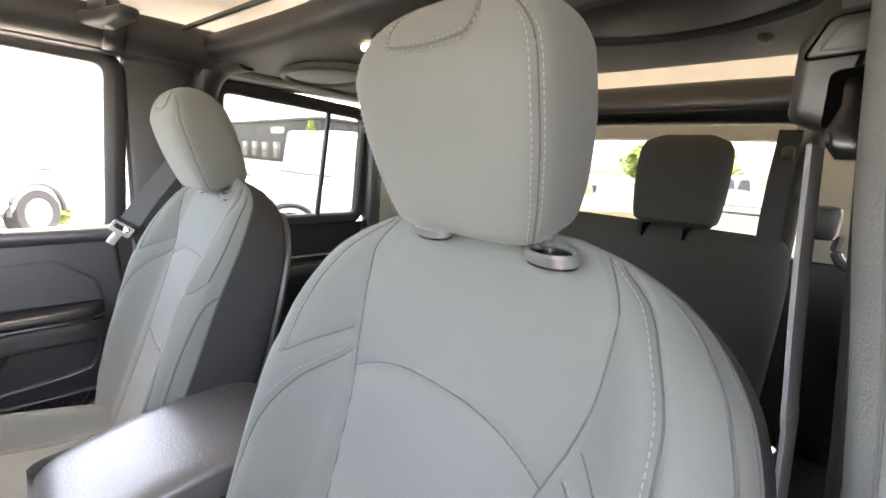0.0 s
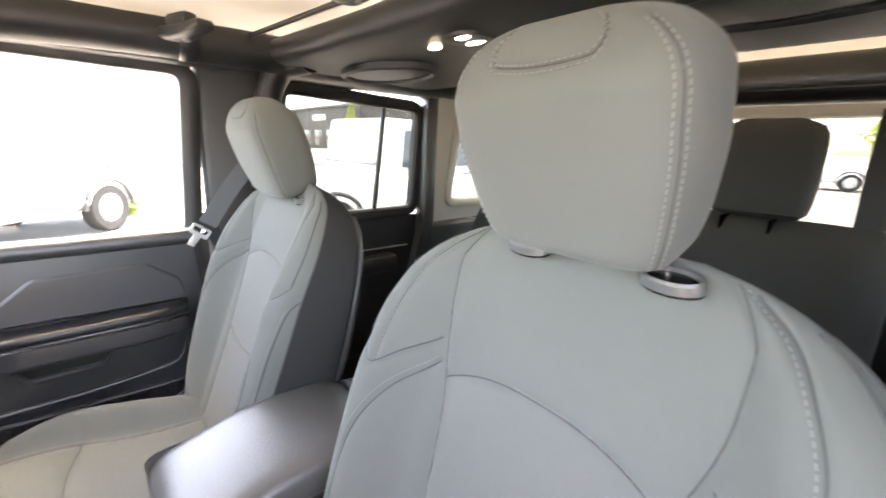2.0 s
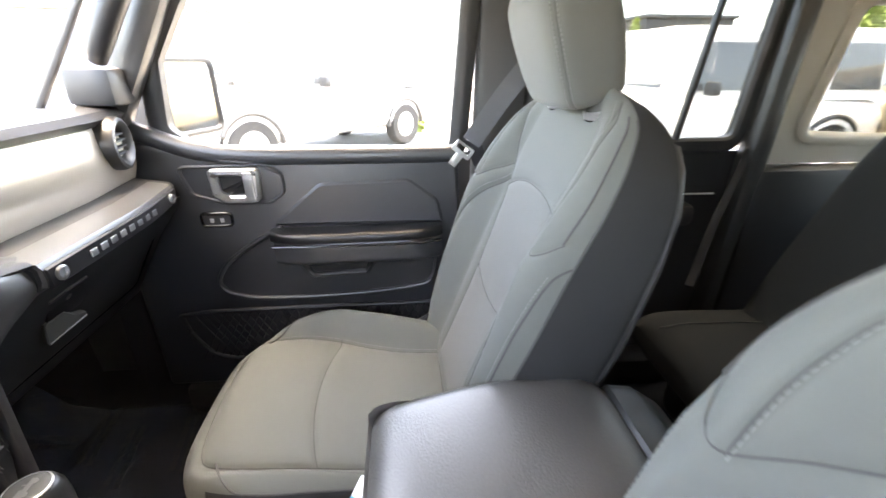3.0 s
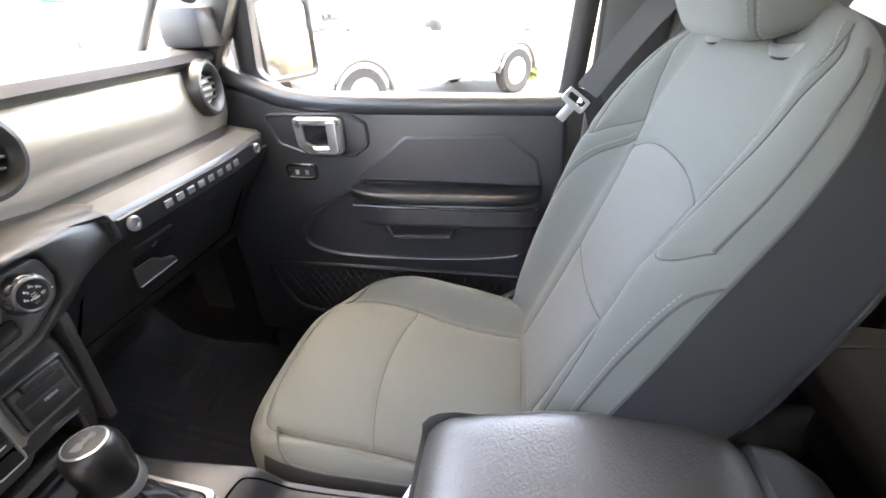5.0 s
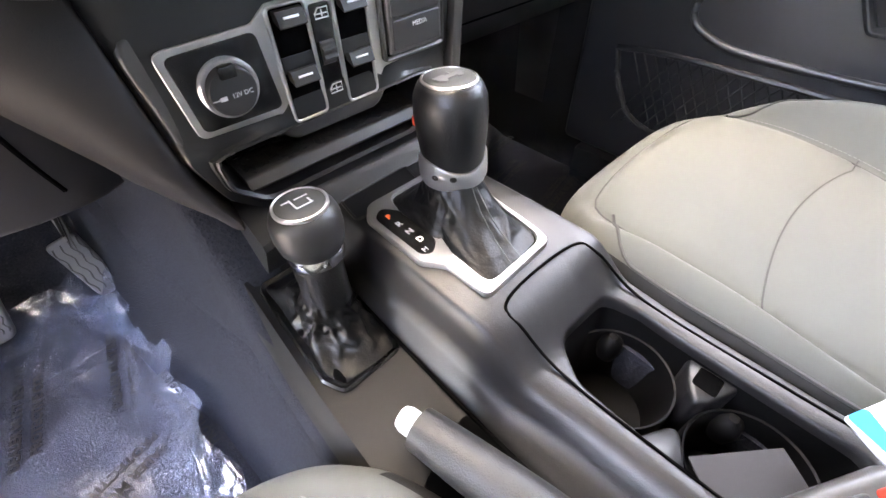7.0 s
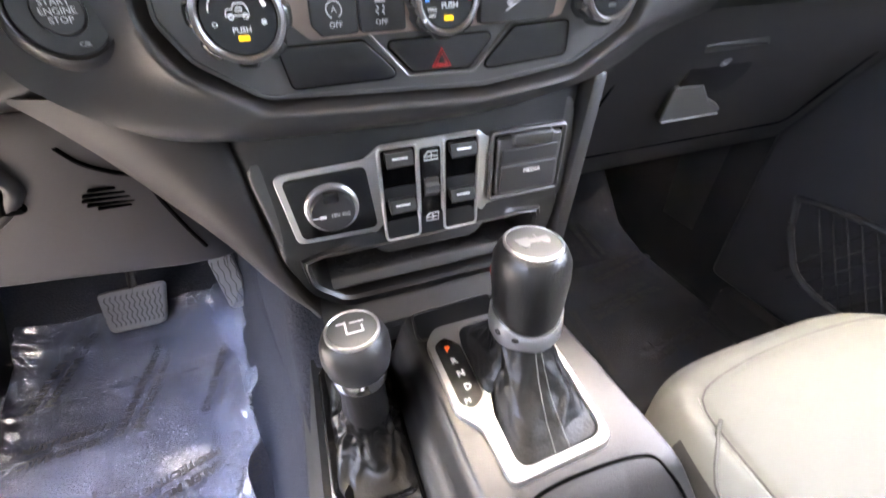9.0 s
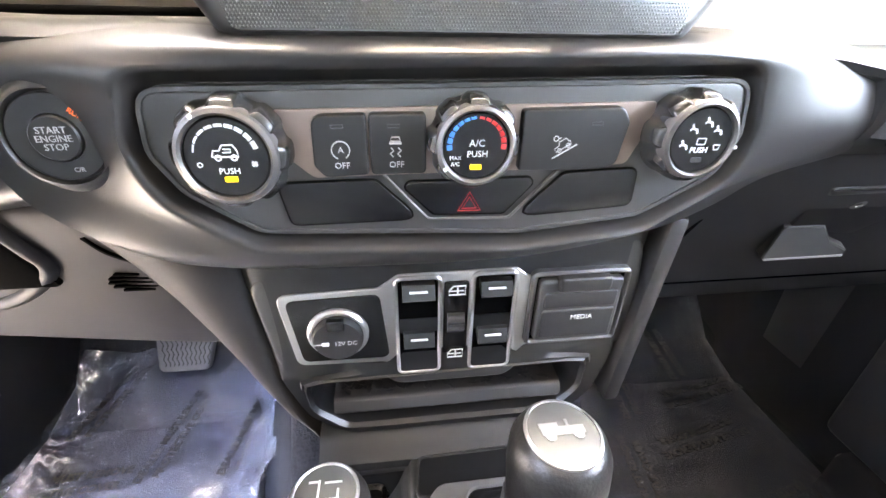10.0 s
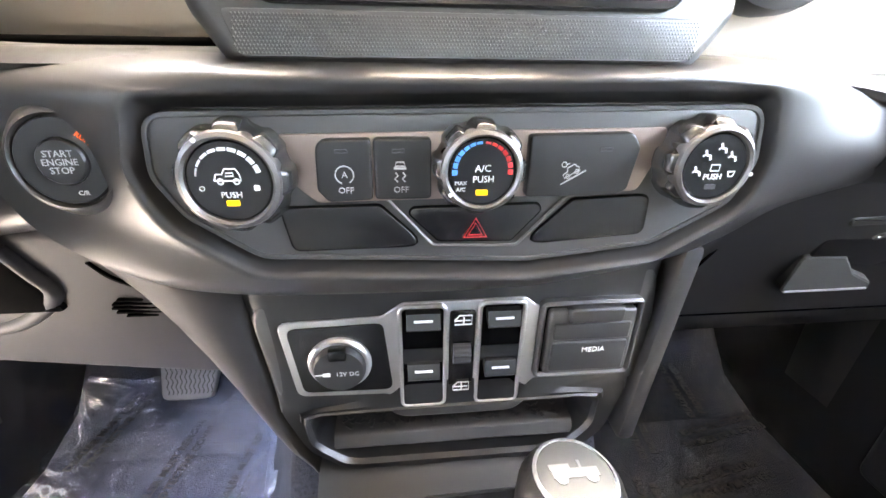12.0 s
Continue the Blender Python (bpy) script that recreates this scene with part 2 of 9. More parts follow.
def rounded(pts, r, n=5):
    """A 2D outline with its corners rounded; r is one radius or one for each corner."""
    out, k = [], len(pts)
    for i, p in enumerate(pts):
        rad = r[i] if isinstance(r, (list, tuple)) else r
        p, a, b = Vector(p), Vector(pts[i - 1]), Vector(pts[(i + 1) % k])
        u, v = (a - p), (b - p)
        lu, lv = u.length, v.length
        if rad <= 0 or lu < 1e-9 or lv < 1e-9:
            out.append(p)
            continue
        u, v = u / lu, v / lv
        half = math.acos(max(-1, min(1, u.dot(v)))) / 2
        d = min(rad / max(math.tan(half), 1e-3), lu * 0.48, lv * 0.48)
        s, e = p + u * d, p + v * d
        for j in range(n + 1):
            t = j / n
            out.append(s * (1 - t) ** 2 + p * 2 * t * (1 - t) + e * t * t)
    return out


def rect(x0, y0, x1, y1, r=0.0, n=5):
    pts = [(x0, y0), (x1, y0), (x1, y1), (x0, y1)]
    return rounded(pts, r, n) if r else [Vector(p) for p in pts]


def inset(pts, d):
    """The outline moved inwards by d (outwards where d is negative)."""
    k, out = len(pts), []
    area = sum(pts[i - 1][0] * pts[i][1] - pts[i][0] * pts[i - 1][1] for i in range(k))
    sgn = 1 if area > 0 else -1
    for i in range(k):
        a, p, b = Vector(pts[i - 1]), Vector(pts[i]), Vector(pts[(i + 1) % k])
        e1, e2 = (p - a), (b - p)
        e1 = e1.normalized() if e1.length > 1e-9 else e2.normalized()
        e2 = e2.normalized() if e2.length > 1e-9 else e1
        n = Vector((-e1.y - e2.y, e1.x + e2.x))
        if n.length < 1e-6:
            n = Vector((-e1.y, e1.x))
        n.normalize()
        c = max(0.5, n.dot(Vector((-e1.y, e1.x))))
        out.append(p + n * (sgn * d / c))
    return out


def rings(bm, loops, cap0=True, cap1=True, closed=True):
    """Skin a row of loops that have the same number of points."""
    vs = [[bm.verts.new(p) for p in loop] for loop in loops]
    n = len(vs[0])
    for a, b in zip(vs, vs[1:]):
        for i in range(n if closed else n - 1):
            j = (i + 1) % n
            bm.faces.new((a[i], a[j], b[j], b[i]))
    if closed and cap0:
        bm.faces.new(list(reversed(vs[0])))
    if closed and cap1:
        bm.faces.new(vs[-1])
    return vs


def plate(bm, pts, z0, z1, m, bev=0.0):
    """A slab of the outline pts from z0 to z1 of the frame m, its upper rim bevelled."""
    bev = min(bev, abs(z1 - z0) * 0.9)
    loops = [[xf(m, (p[0], p[1], z0)) for p in pts]]
    if bev:
        sg = 1 if z1 > z0 else -1
        for t in (0, 35, 65, 90):
            a = radians(t)
            q = inset(pts, bev * (1 - math.cos(a))) if t else pts
            loops.append([xf(m, (p[0], p[1], z1 - sg * bev * (1 - math.sin(a)))) for p in q])
    else:
        loops.append([xf(m, (p[0], p[1], z1)) for p in pts])
    rings(bm, loops)
    return bm


def border(bm, outer, inner, z0, z1, m, bev=0.0):
    """A closed strip between two outlines of the same number of points, with thickness."""
    loops = [[xf(m, (p[0], p[1], z0)) for p in outer]]
    if bev:
        loops.append([xf(m, (p[0], p[1], z1 - bev)) for p in outer])
        loops.append([xf(m, (p[0], p[1], z1)) for p in inset(outer, bev)])
        loops.append([xf(m, (p[0], p[1], z1)) for p in inset(inner, -bev)])
        loops.append([xf(m, (p[0], p[1], z1 - bev)) for p in inner])
    else:
        loops.append([xf(m, (p[0], p[1], z1)) for p in outer])
        loops.append([xf(m, (p[0], p[1], z1)) for p in inner])
    loops.append([xf(m, (p[0], p[1], z0)) for p in inner])
    loops.append(loops[0])
    vs = [[bm.verts.new(p) for p in loop] for loop in loops[:-1]]
    vs.append(vs[0])
    n = len(outer)
    for a, b in zip(vs, vs[1:]):
        for i in range(n):
            j = (i + 1) % n
            bm.faces.new((a[i], a[j], b[j], b[i]))
    return bm


def lathe(bm, profile, m, seg=32, caps=True):
    """Turn a profile of (radius, height) round the z axis of m."""
    loops = [[xf(m, (r * math.cos(2 * math.pi * i / seg), r * math.sin(2 * math.pi * i / seg), z)) for i in range(seg)] for r, z in profile]
    rings(bm, loops, caps, caps)
    return bm


def box(bm, c, s, r=0.0, m=None, seg=2):
    """A box of the size s round c, its edges rounded by r."""
    b2 = bmesh.new()
    bmesh.ops.create_cube(b2, size=1.0)
    for v in b2.verts:
        v.co = Vector((v.co.x * s[0], v.co.y * s[1], v.co.z * s[2]))
    if r:
        bmesh.ops.bevel(b2, geom=b2.edges[:], offset=min(r, min(s) * 0.49), segments=seg, affect="EDGES", profile=0.5)
    for v in b2.verts:
        v.co = v.co + Vector(c)
        if m is not None:
            v.co = m @ v.co
    b2.verts.index_update()
    vs = [bm.verts.new(v.co) for v in b2.verts]
    for f in b2.faces:
        bm.faces.new([vs[v.index] for v in f.verts])
    b2.free()
    return bm


def spline(pts, n=8, closed=False):
    """A smooth line through the points."""
    pts = [Vector(p) for p in pts]
    k, out = len(pts), []
    for i in range(k if closed else k - 1):
        p1, p2 = pts[i], pts[(i + 1) % k]
        p0 = pts[i - 1] if (i or closed) else p1 * 2 - p2
        p3 = pts[(i + 2) % k] if (closed or i + 2 < k) else p2 * 2 - p1
        for j in range(n):
            t = j / n
            out.append(0.5 * ((2 * p1) + (p2 - p0) * t + (2 * p0 - 5 * p1 + 4 * p2 - p3) * t * t + (3 * p1 - p0 - 3 * p2 + p3) * t ** 3))
    if not closed:
        out.append(pts[-1])
    return out


def sweep(bm, path, radius, seg=8, closed=False, flat=1.0, up=(0, 0, 1)):
    """A round or flattened bar along a path; radius is one number or one a point."""
    path = [Vector(p) for p in path]
    k, loops = len(path), []
    for i, p in enumerate(path):
        a = path[i - 1] if (i or closed) else p
        b = path[(i + 1) % k] if (closed or i + 1 < k) else p
        d = (b - a).normalized()
        u = Vector(up)
        if abs(d.dot(u)) > 0.95:
            u = Vector((1, 0, 0)) if abs(d.x) < 0.9 else Vector((0, 1, 0))
        s = d.cross(u).normalized()
        w = s.cross(d)
        r = radius[i] if isinstance(radius, (list, tuple)) else radius
        loops.append([p + s * (r * math.cos(2 * math.pi * j / seg)) + w * (r * flat * math.sin(2 * math.pi * j / seg)) for j in range(seg)])
    if closed:
        vs = [[bm.verts.new(q) for q in loop] for loop in loops]
        vs.append(vs[0])
        for a, b in zip(vs, vs[1:]):
            for i in range(seg):
                j = (i + 1) % seg
                bm.faces.new((a[i], a[j], b[j], b[i]))
    else:
        rings(bm, loops)
    return bm


def strap(bm, path, wide, width, thick=0.0015):
    """Webbing: a flat band along a path, wide is the direction across it."""
    path, loops = [Vector(p) for p in path], []
    for i, p in enumerate(path):
        w = (Vector(wide[i]) if isinstance(wide, list) else Vector(wide)).normalized()
        d = (path[min(i + 1, len(path) - 1)] - path[max(i - 1, 0)]).normalized()
        n = d.cross(w).normalized()
        loops.append([p + w * (width / 2) + n * thick, p - w * (width / 2) + n * thick, p - w * (width / 2) - n * thick, p + w * (width / 2) - n * thick])
    rings(bm, loops)
    return bm


def superloop(w, d, e1, e2, n=40):
    out = []
    for i in range(n):
        a = 2 * math.pi * i / n
        c, s = math.cos(a), math.sin(a)
        out.append((math.copysign(abs(c) ** e1, c) * w, math.copysign(abs(s) ** e2, s) * d))
    return out


def lerp(table, t):
    """A value read from rows of (t, value) along a smooth line that never overshoots them."""
    if t <= table[0][0]:
        return table[0][1]
    if t >= table[-1][0]:
        return table[-1][1]
    i = 0
    while t > table[i + 1][0]:
        i += 1

    def slope(j):
        if j <= 0 or j >= len(table) - 1:
            k = min(max(j, 0), len(table) - 2) if j <= 0 else len(table) - 2
            return (table[k + 1][1] - table[k][1]) / (table[k + 1][0] - table[k][0])
        h0, h1 = table[j][0] - table[j - 1][0], table[j + 1][0] - table[j][0]
        d0, d1 = (table[j][1] - table[j - 1][1]) / h0, (table[j + 1][1] - table[j][1]) / h1
        if d0 * d1 <= 0:
            return 0.0
        w0, w1 = 2 * h1 + h0, h1 + 2 * h0
        return (w0 + w1) / (w0 / d0 + w1 / d1)
    (a, u), (b, v) = table[i], table[i + 1]
    h = b - a
    k = (t - a) / h
    m0, m1 = slope(i), slope(i + 1)
    return (2 * k ** 3 - 3 * k * k + 1) * u + (k ** 3 - 2 * k * k + k) * h * m0 + (3 * k * k - 2 * k ** 3) * v + (k ** 3 - k * k) * h * m1


def mesh_of(name, bm, mat, sharp=38):
    bmesh.ops.recalc_face_normals(bm, faces=bm.faces[:])
    for f in bm.faces:
        f.smooth = True
    me = bpy.data.meshes.new(name)
    bm.to_mesh(me)
    bm.free()
    me.set_sharp_from_angle(angle=radians(sharp))
    if isinstance(mat, (list, tuple)):
        for one in mat:
            me.materials.append(one)
    else:
        me.materials.append(mat)
    return me


def thing(name, base, label, category, group="", kind=""):
    ob = new(name)
    ob.empty_display_size = 0.05
    ob.location = base
    return tagged(ob, label, category, group, kind)


def under(ob, parent):
    """Hang a mesh made in world places under its thing, or under a part."""
    ob.parent = parent
    m, p = Matrix.Identity(4), parent
    while p is not None:
        m = p.matrix_parent_inverse @ Matrix.LocRotScale(p.location, p.rotation_euler, p.scale) @ m if p.parent is None else m
        p = p.parent
    ob.matrix_parent_inverse = m.inverted() if parent.parent is None else Matrix.Identity(4)
    return ob


def part(name, bm, mat, parent, label="", sharp=38):
    ob = under(new(name, mesh_of(name, bm, mat, sharp)), parent)
    if name in ("stitching", "groove", "emblem", "pattern", "net_pocket", "slot_mat"):
        tagged(ob, kind="stuff")
    return tagged(ob, label) if label else ob


def solid(name, bm, mat, label, category, group="", kind="", sharp=38):
    return tagged(new(name, mesh_of(name, bm, mat, sharp)), label, category, group, kind)


def letters(body, size, m, mat, parent, name="lettering", depth=0.0003, spacing=1.0, bold=0.0):
    """Printed words: a flat text mesh centred on the frame m."""
    cu = bpy.data.curves.new(name, "FONT")
    cu.body, cu.size, cu.align_x, cu.align_y, cu.extrude = body, size, "CENTER", "CENTER", depth
    cu.space_character, cu.offset = spacing, bold
    cu.resolution_u = 2
    tmp = bpy.data.objects.new(name, cu)
    me = bpy.data.meshes.new_from_object(tmp)
    bpy.data.objects.remove(tmp)
    bpy.data.curves.remove(cu)
    me.transform(m)
    me.materials.clear()
    me.materials.append(mat)
    return under(new(name, me), parent)


BM = bmesh.new


# ---- large structure: ground, tub, side walls, roof ----
def make_ground():
    bm = BM()
    n, size = 24, 400.0
    vs = [[bm.verts.new(((i / n - 0.5) * 2 * size, (j / n - 0.5) * 2 * size, 0.0)) for i in range(n + 1)] for j in range(n + 1)]
    for j in range(n):
        for i in range(n):
            bm.faces.new((vs[j][i], vs[j][i + 1], vs[j + 1][i + 1], vs[j + 1][i]))
    solid("ground", bm, ASPHALT, "grey worn asphalt of the car park", "ground", kind="structure")


make_ground()

FLOOR = 0.47
bm = BM()
plate(bm, rect(-0.72, -2.40, 0.72, 0.62, 0.03), FLOOR - 0.05, FLOOR, Matrix.Identity(4), 0.004)
solid("floor", bm, CARPET, "black carpeted cabin floor of the off-road vehicle", "floor", kind="structure")

# toe boards rising to the front
for sx, nm in ((-1, "wall_front_1"), (1, "wall_front_2")):
    bm = BM()
    rings(bm, [[Vector((sx * 0.12, y, z)), Vector((sx * 0.74, y, z)), Vector((sx * 0.74, y + 0.04, z - 0.01)), Vector((sx * 0.12, y + 0.04, z - 0.01))]
               for y, z in ((0.40, 0.472), (0.50, 0.50), (0.64, 0.66), (0.70, 0.86), (0.70, 1.25))])
    solid(nm, bm, CARPET, "black carpeted toe board under the dashboard", "wall", kind="structure")

for sx, nm in ((-1, "wall_kick_1"), (1, "wall_kick_2")):
    bm = BM()
    plate(bm, rect(0.12, 0.40, 0.74, 1.26, 0.02), 0.0, 0.05, Matrix(((0, 0, sx, sx * 0.715), (1, 0, 0, 0), (0, 1, 0, 0), (0, 0, 0, 1))), 0.006)
    solid(nm, bm, BLACK, "black kick panel beside the footwell", "wall", kind="structure")
    bm = BM()
    box(bm, (sx * 0.725, -0.72, 0.50), (0.09, 1.75, 0.12), 0.015)
    solid(nm.replace("wall_kick", "sill"), bm, BLACK, "black door sill trim", "door sill", kind="structure")
bm = BM()
box(bm, (0, 0.70, 0.85), (1.5, 0.03, 0.85), 0.0)
solid("wall_fire", bm, CARPET, "black insulated bulkhead behind the dashboard", "wall", kind="structure")

# transmission tunnel
bm = BM()
rings(bm, [[Vector((x, y, z)) for x, z in ((-0.235 - f, 0.47), (-0.205 - f, 0.56), (-0.165 - f, 0.70 + h), (-0.13, 0.752 + h), (0.13, 0.752 + h), (0.165 + f, 0.70 + h), (0.205 + f, 0.56), (0.235 + f, 0.47))]
           for y, f, h in ((-1.0, 0, -0.08), (-0.5, 0, -0.062), (-0.16, 0, -0.062), (-0.08, 0.0, 0), (0.15, 0.02, 0.0), (0.3, 0.05, 0.01), (0.69, 0.10, 0.02))])
solid("tunnel_cover", bm, CARPET, "black carpet over the transmission tunnel", "tunnel cover", kind="structure")


def bar(bm, a, b, w, d, up=(1, 0, 0), r=0.012):
    """A straight rounded beam from a to b, w wide across up, d deep along it."""
    a, b = Vector(a), Vector(b)
    ax = (b - a).normalized()
    m = tri(ax, Vector(up), (a + b) / 2)
    box(bm, (0, 0, 0), ((b - a).length, d, w), r, m)
    return bm


def hull_wall(sx, y0, y1, z0, z1, holes, thick, name, mat, label, x_low=0.74, x_high=0.70):
    """A side wall between two heights with window openings (y0, y1, z0, z1) cut right through."""
    ys = sorted({y0, y1, *[h[0] for h in holes], *[h[1] for h in holes]})
    zs = sorted({z0, z1, *[h[2] for h in holes], *[h[3] for h in holes]})
    bm = BM()

    def px(z, outer):
        k = (z - z0) / (z1 - z0)
        return sx * (x_low + (x_high - x_low) * k + (thick if outer else 0))
    for ya, yb in zip(ys, ys[1:]):
        for za, zb in zip(zs, zs[1:]):
            if any(h[0] <= ya and yb <= h[1] and h[2] <= za and zb <= h[3] for h in holes):
                continue
            vs = [bm.verts.new((px(z, o), y, z)) for o in (0, 1) for y, z in ((ya, za), (yb, za), (yb, zb), (ya, zb))]
            for q in ((0, 1, 2, 3), (7, 6, 5, 4), (0, 4, 5, 1), (1, 5, 6, 2), (2, 6, 7, 3), (3, 7, 4, 0)):
                bm.faces.new([vs[i] for i in q])
    bmesh.ops.remove_doubles(bm, verts=bm.verts[:], dist=1e-5)
    seen = {}
    for f in bm.faces[:]:
        seen.setdefault(tuple(sorted(v.index for v in f.verts)) if False else frozenset(f.verts), []).append(f)
    dead = [f for fs in seen.values() if len(fs) > 1 for f in fs]
    bmesh.ops.delete(bm, geom=dead, context="FACES_ONLY")
    return solid(name, bm, mat, label, "wall", kind="structure", sharp=30)


def pane(name, pts, mat, label, parent=None):
    bm = BM()
    a, b, c = (Vector(p) for p in pts[:3])
    n = (b - a).cross(c - a).normalized() * 0.002
    rings(bm, [[Vector(p) - n for p in pts], [Vector(p) + n for p in pts]])
    ob = part(name, bm, mat, parent, label) if parent else solid(name, bm, mat, label, "window", kind="structure")
    ob.visible_shadow = mat is DARKGLASS and name != "window_2"
    return ob


def rim(bm, loop, w, d, normal):
    """A rubber or plastic window surround: a rounded strip round a closed loop."""
    n = Vector(normal).normalized()
    k = len(loop)
    rows = []
    for i, p in enumerate(loop):
        p = Vector(p)
        t = (Vector(loop[(i + 1) % k]) - Vector(loop[i - 1])).normalized()
        s = t.cross(n).normalized()
        rows.append([p + s * u + n * v for u, v in ((-w, -d), (-w, d * 0.6), (-w * 0.6, d), (w * 0.6, d), (w, d * 0.6), (w, -d))])
    vs = [[bm.verts.new(q) for q in r] for r in rows]
    vs.append(vs[0])
    for a, b in zip(vs, vs[1:]):
        for i in range(6):
            j = (i + 1) % 6
            bm.faces.new((a[i], a[j], b[j], b[i]))
    return bm


def yz(pts, x_low, x_high, z0, z1, r, sx):
    """A loop in a leaning side plane from (y, z) corners."""
    return [Vector((sx * (x_low + (x_high - x_low) * (p.y - z0) / (z1 - z0)), p.x, p.y)) for p in rounded(pts, r, 6)]


FRONT_WIN = [(0.0, 1.208), (-0.625, 1.196), (-0.650, 1.64), (-0.13, 1.655), (-0.03, 1.53), (0.045, 1.42), (0.068, 1.262)]
REAR_WIN = [(-0.885, 1.205), (-1.400, 1.208), (-1.415, 1.600), (-0.890, 1.625)]
QUARTER_WIN = [(-1.575, 1.225), (-2.08, 1.205), (-2.02, 1.56), (-1.590, 1.56)]

for sx, k in ((1, 1), (-1, 2)):
    who = "passenger" if sx > 0 else "driver"
    # beltline bodywork behind the front door, rear door trim
    bm = BM()
    plate(bm, rounded([(-0.62, 0.62), (-0.62, 1.20), (-1.455, 1.19), (-1.46, 0.62)], 0.02), 0.0, 0.05, tri((0, 1, 0), (0, 0, 1), (0.785, 0, 0)) if sx > 0 else tri((0, -1, 0), (0, 0, 1), (-0.785, 0, 0)) @ Matrix.Diagonal((-1, 1, 1, 1)), 0.01)
    b2 = BM()
    box(b2, (sx * 0.79, -1.05, 0.585), (0.06, 0.86, 0.13), 0.01)
    solid(f"sill_{k + 2}", b2, BLACK, "black rear door sill trim", "door sill", kind="structure")
    rear = thing(f"rear_door", (sx * 0.76, -1.05, 0.62), "closed black trimmed rear side door with sliding glass divider", "door", "side doors")
    part("door_panel", bm, BLACK, rear)
    bm = BM()
    rim(bm, yz(REAR_WIN, 0.785, 0.765, 1.2, 1.62, 0.045, sx), 0.020, 0.016, (-sx, 0, 0.05))
    part("window_frame", bm, BLACK, rear)
    bm = BM()
    bar(bm, (sx * 0.784, -1.222, 1.20), (sx * 0.766, -1.262, 1.615), 0.013, 0.02, (1, 0, 0), 0.004)
    part("divider_bar", bm, BLACK, rear)
    bm = BM()
    box(bm, (sx * 0.755, -1.10, 1.02), (0.07, 0.40, 0.07), 0.025)
    part("armrest", bm, DARK, rear)
    bm = BM()
    bar(bm, (sx * 0.745, -0.93, 1.083), (sx * 0.745, -1.35, 1.08), 0.005, 0.008, (1, 0, 0), 0.002)
    part("trim_strip", bm, SILVER, rear, "bright thin trim strip")
    p = yz(REAR_WIN, 0.79, 0.77, 1.2, 1.62, 0.04, sx)
    pane("pane", p, DARKGLASS, "lightly tinted side glass", rear)

    # hardtop side behind the rear door
    hull_wall(sx, -2.42, -1.455, 1.15, 1.74, [(-2.06, -1.585, 1.215, 1.56)], 0.03, f"wall_side_{k}", CREAM,
              "cream hardtop side wall with a fixed window", 0.79, 0.72)
    bm = BM()
    rim(bm, yz(QUARTER_WIN, 0.783, 0.742, 1.2, 1.56, 0.05, sx), 0.018, 0.010, (-sx, 0, 0.1))
    solid(f"trim_{k}", bm, CREAM, "cream moulded rim of the hardtop window", "trim", kind="structure")
    pane(f"window_{k}", yz(QUARTER_WIN, 0.80, 0.76, 1.2, 1.56, 0.05, sx), DARKGLASS, "fixed tinted hardtop side glass")
    # body side under the hardtop
    bm = BM()
    box(bm, (sx * 0.76, -1.93, 0.80), (0.08, 0.96, 0.70), 0.02)
    solid(f"baseboard_{k}", bm, BLACK, "black cargo side trim panel", "trim", kind="structure")

    # B pillar with its padded cage
    bm = BM()
    if sx > 0:
        bar(bm, (0.755, -0.755, 0.55), (0.735, -0.765, 1.68), 0.20, 0.06, (1, 0, 0), 0.02)
    else:
        bar(bm, (-0.745, -0.99, 0.50), (-0.735, -0.99, 1.68), 0.13, 0.11, (1, 0, 0), 0.025)
    solid(f"pillar_{k}", bm, PILLAR if sx > 0 else BLACK, "grey door pillar trim beside the front seat", "pillar", kind="structure")
    post_ = spline([(sx * 0.715, -0.80, 0.9), (sx * 0.71, -0.81, 1.3), (sx * 0.69, -0.83, 1.56), (sx * 0.64, -0.86, 1.655), (sx * 0.55, -0.90, 1.675)] if sx > 0 else [(-0.745, -0.80, 0.50), (-0.715, -0.80, 1.10), (-0.692, -0.80, 1.304), (-0.668, -0.80, 1.449), (-0.653, -0.80, 1.573), (-0.64, -0.80, 1.67)], 6)
    hoop = thing("roll_hoop", post_[0], f"dark grained padded roll hoop post on the {who} side", "roll cage", "roll cage posts")
    bm = BM()
    sweep(bm, post_, 0.036 if sx > 0 else 0.045, 24)
    # driver's post gets the lit copy of the padding
    part("padding", bm, PADDING if sx > 0 else LITPAD, hoop)
    bm = BM()
    sweep(bm, [p + Vector((-sx * 0.026, 0.026, 0)) if sx > 0 else p + Vector((0.0325, 0.0325, 0)) for p in post_[:-6]], 0.0014, 6)
    part("seam", bm, SEAM, hoop)
    # roof rail from windscreen to hoop and on to the back
    line_ = spline([(sx * 0.64, 0.04, 1.668), (sx * 0.637, -0.02, 1.673), (sx * 0.63, -0.1, 1.677), (sx * 0.625, -0.5, 1.69), (sx * 0.62, -0.95, 1.68), (sx * 0.60, -1.6, 1.66), (sx * (0.57 if sx > 0 else 0.50), -2.05, 1.61), (sx * (0.56 if sx > 0 else 0.455), -2.22, 1.4), (sx * (0.56 if sx > 0 else 0.455), -2.28, 0.9)], 6)
    thick_ = 0.046 if sx > 0 else 0.058
    rail = thing("roof_rail", (sx * 0.62, -0.9, 1.68), f"black padded roll cage rail along the {who} side roof", "roll cage", "roll cage rails")
    for a, b in ((0, 20), (20, 32), (32, 48)):
        bm = BM()
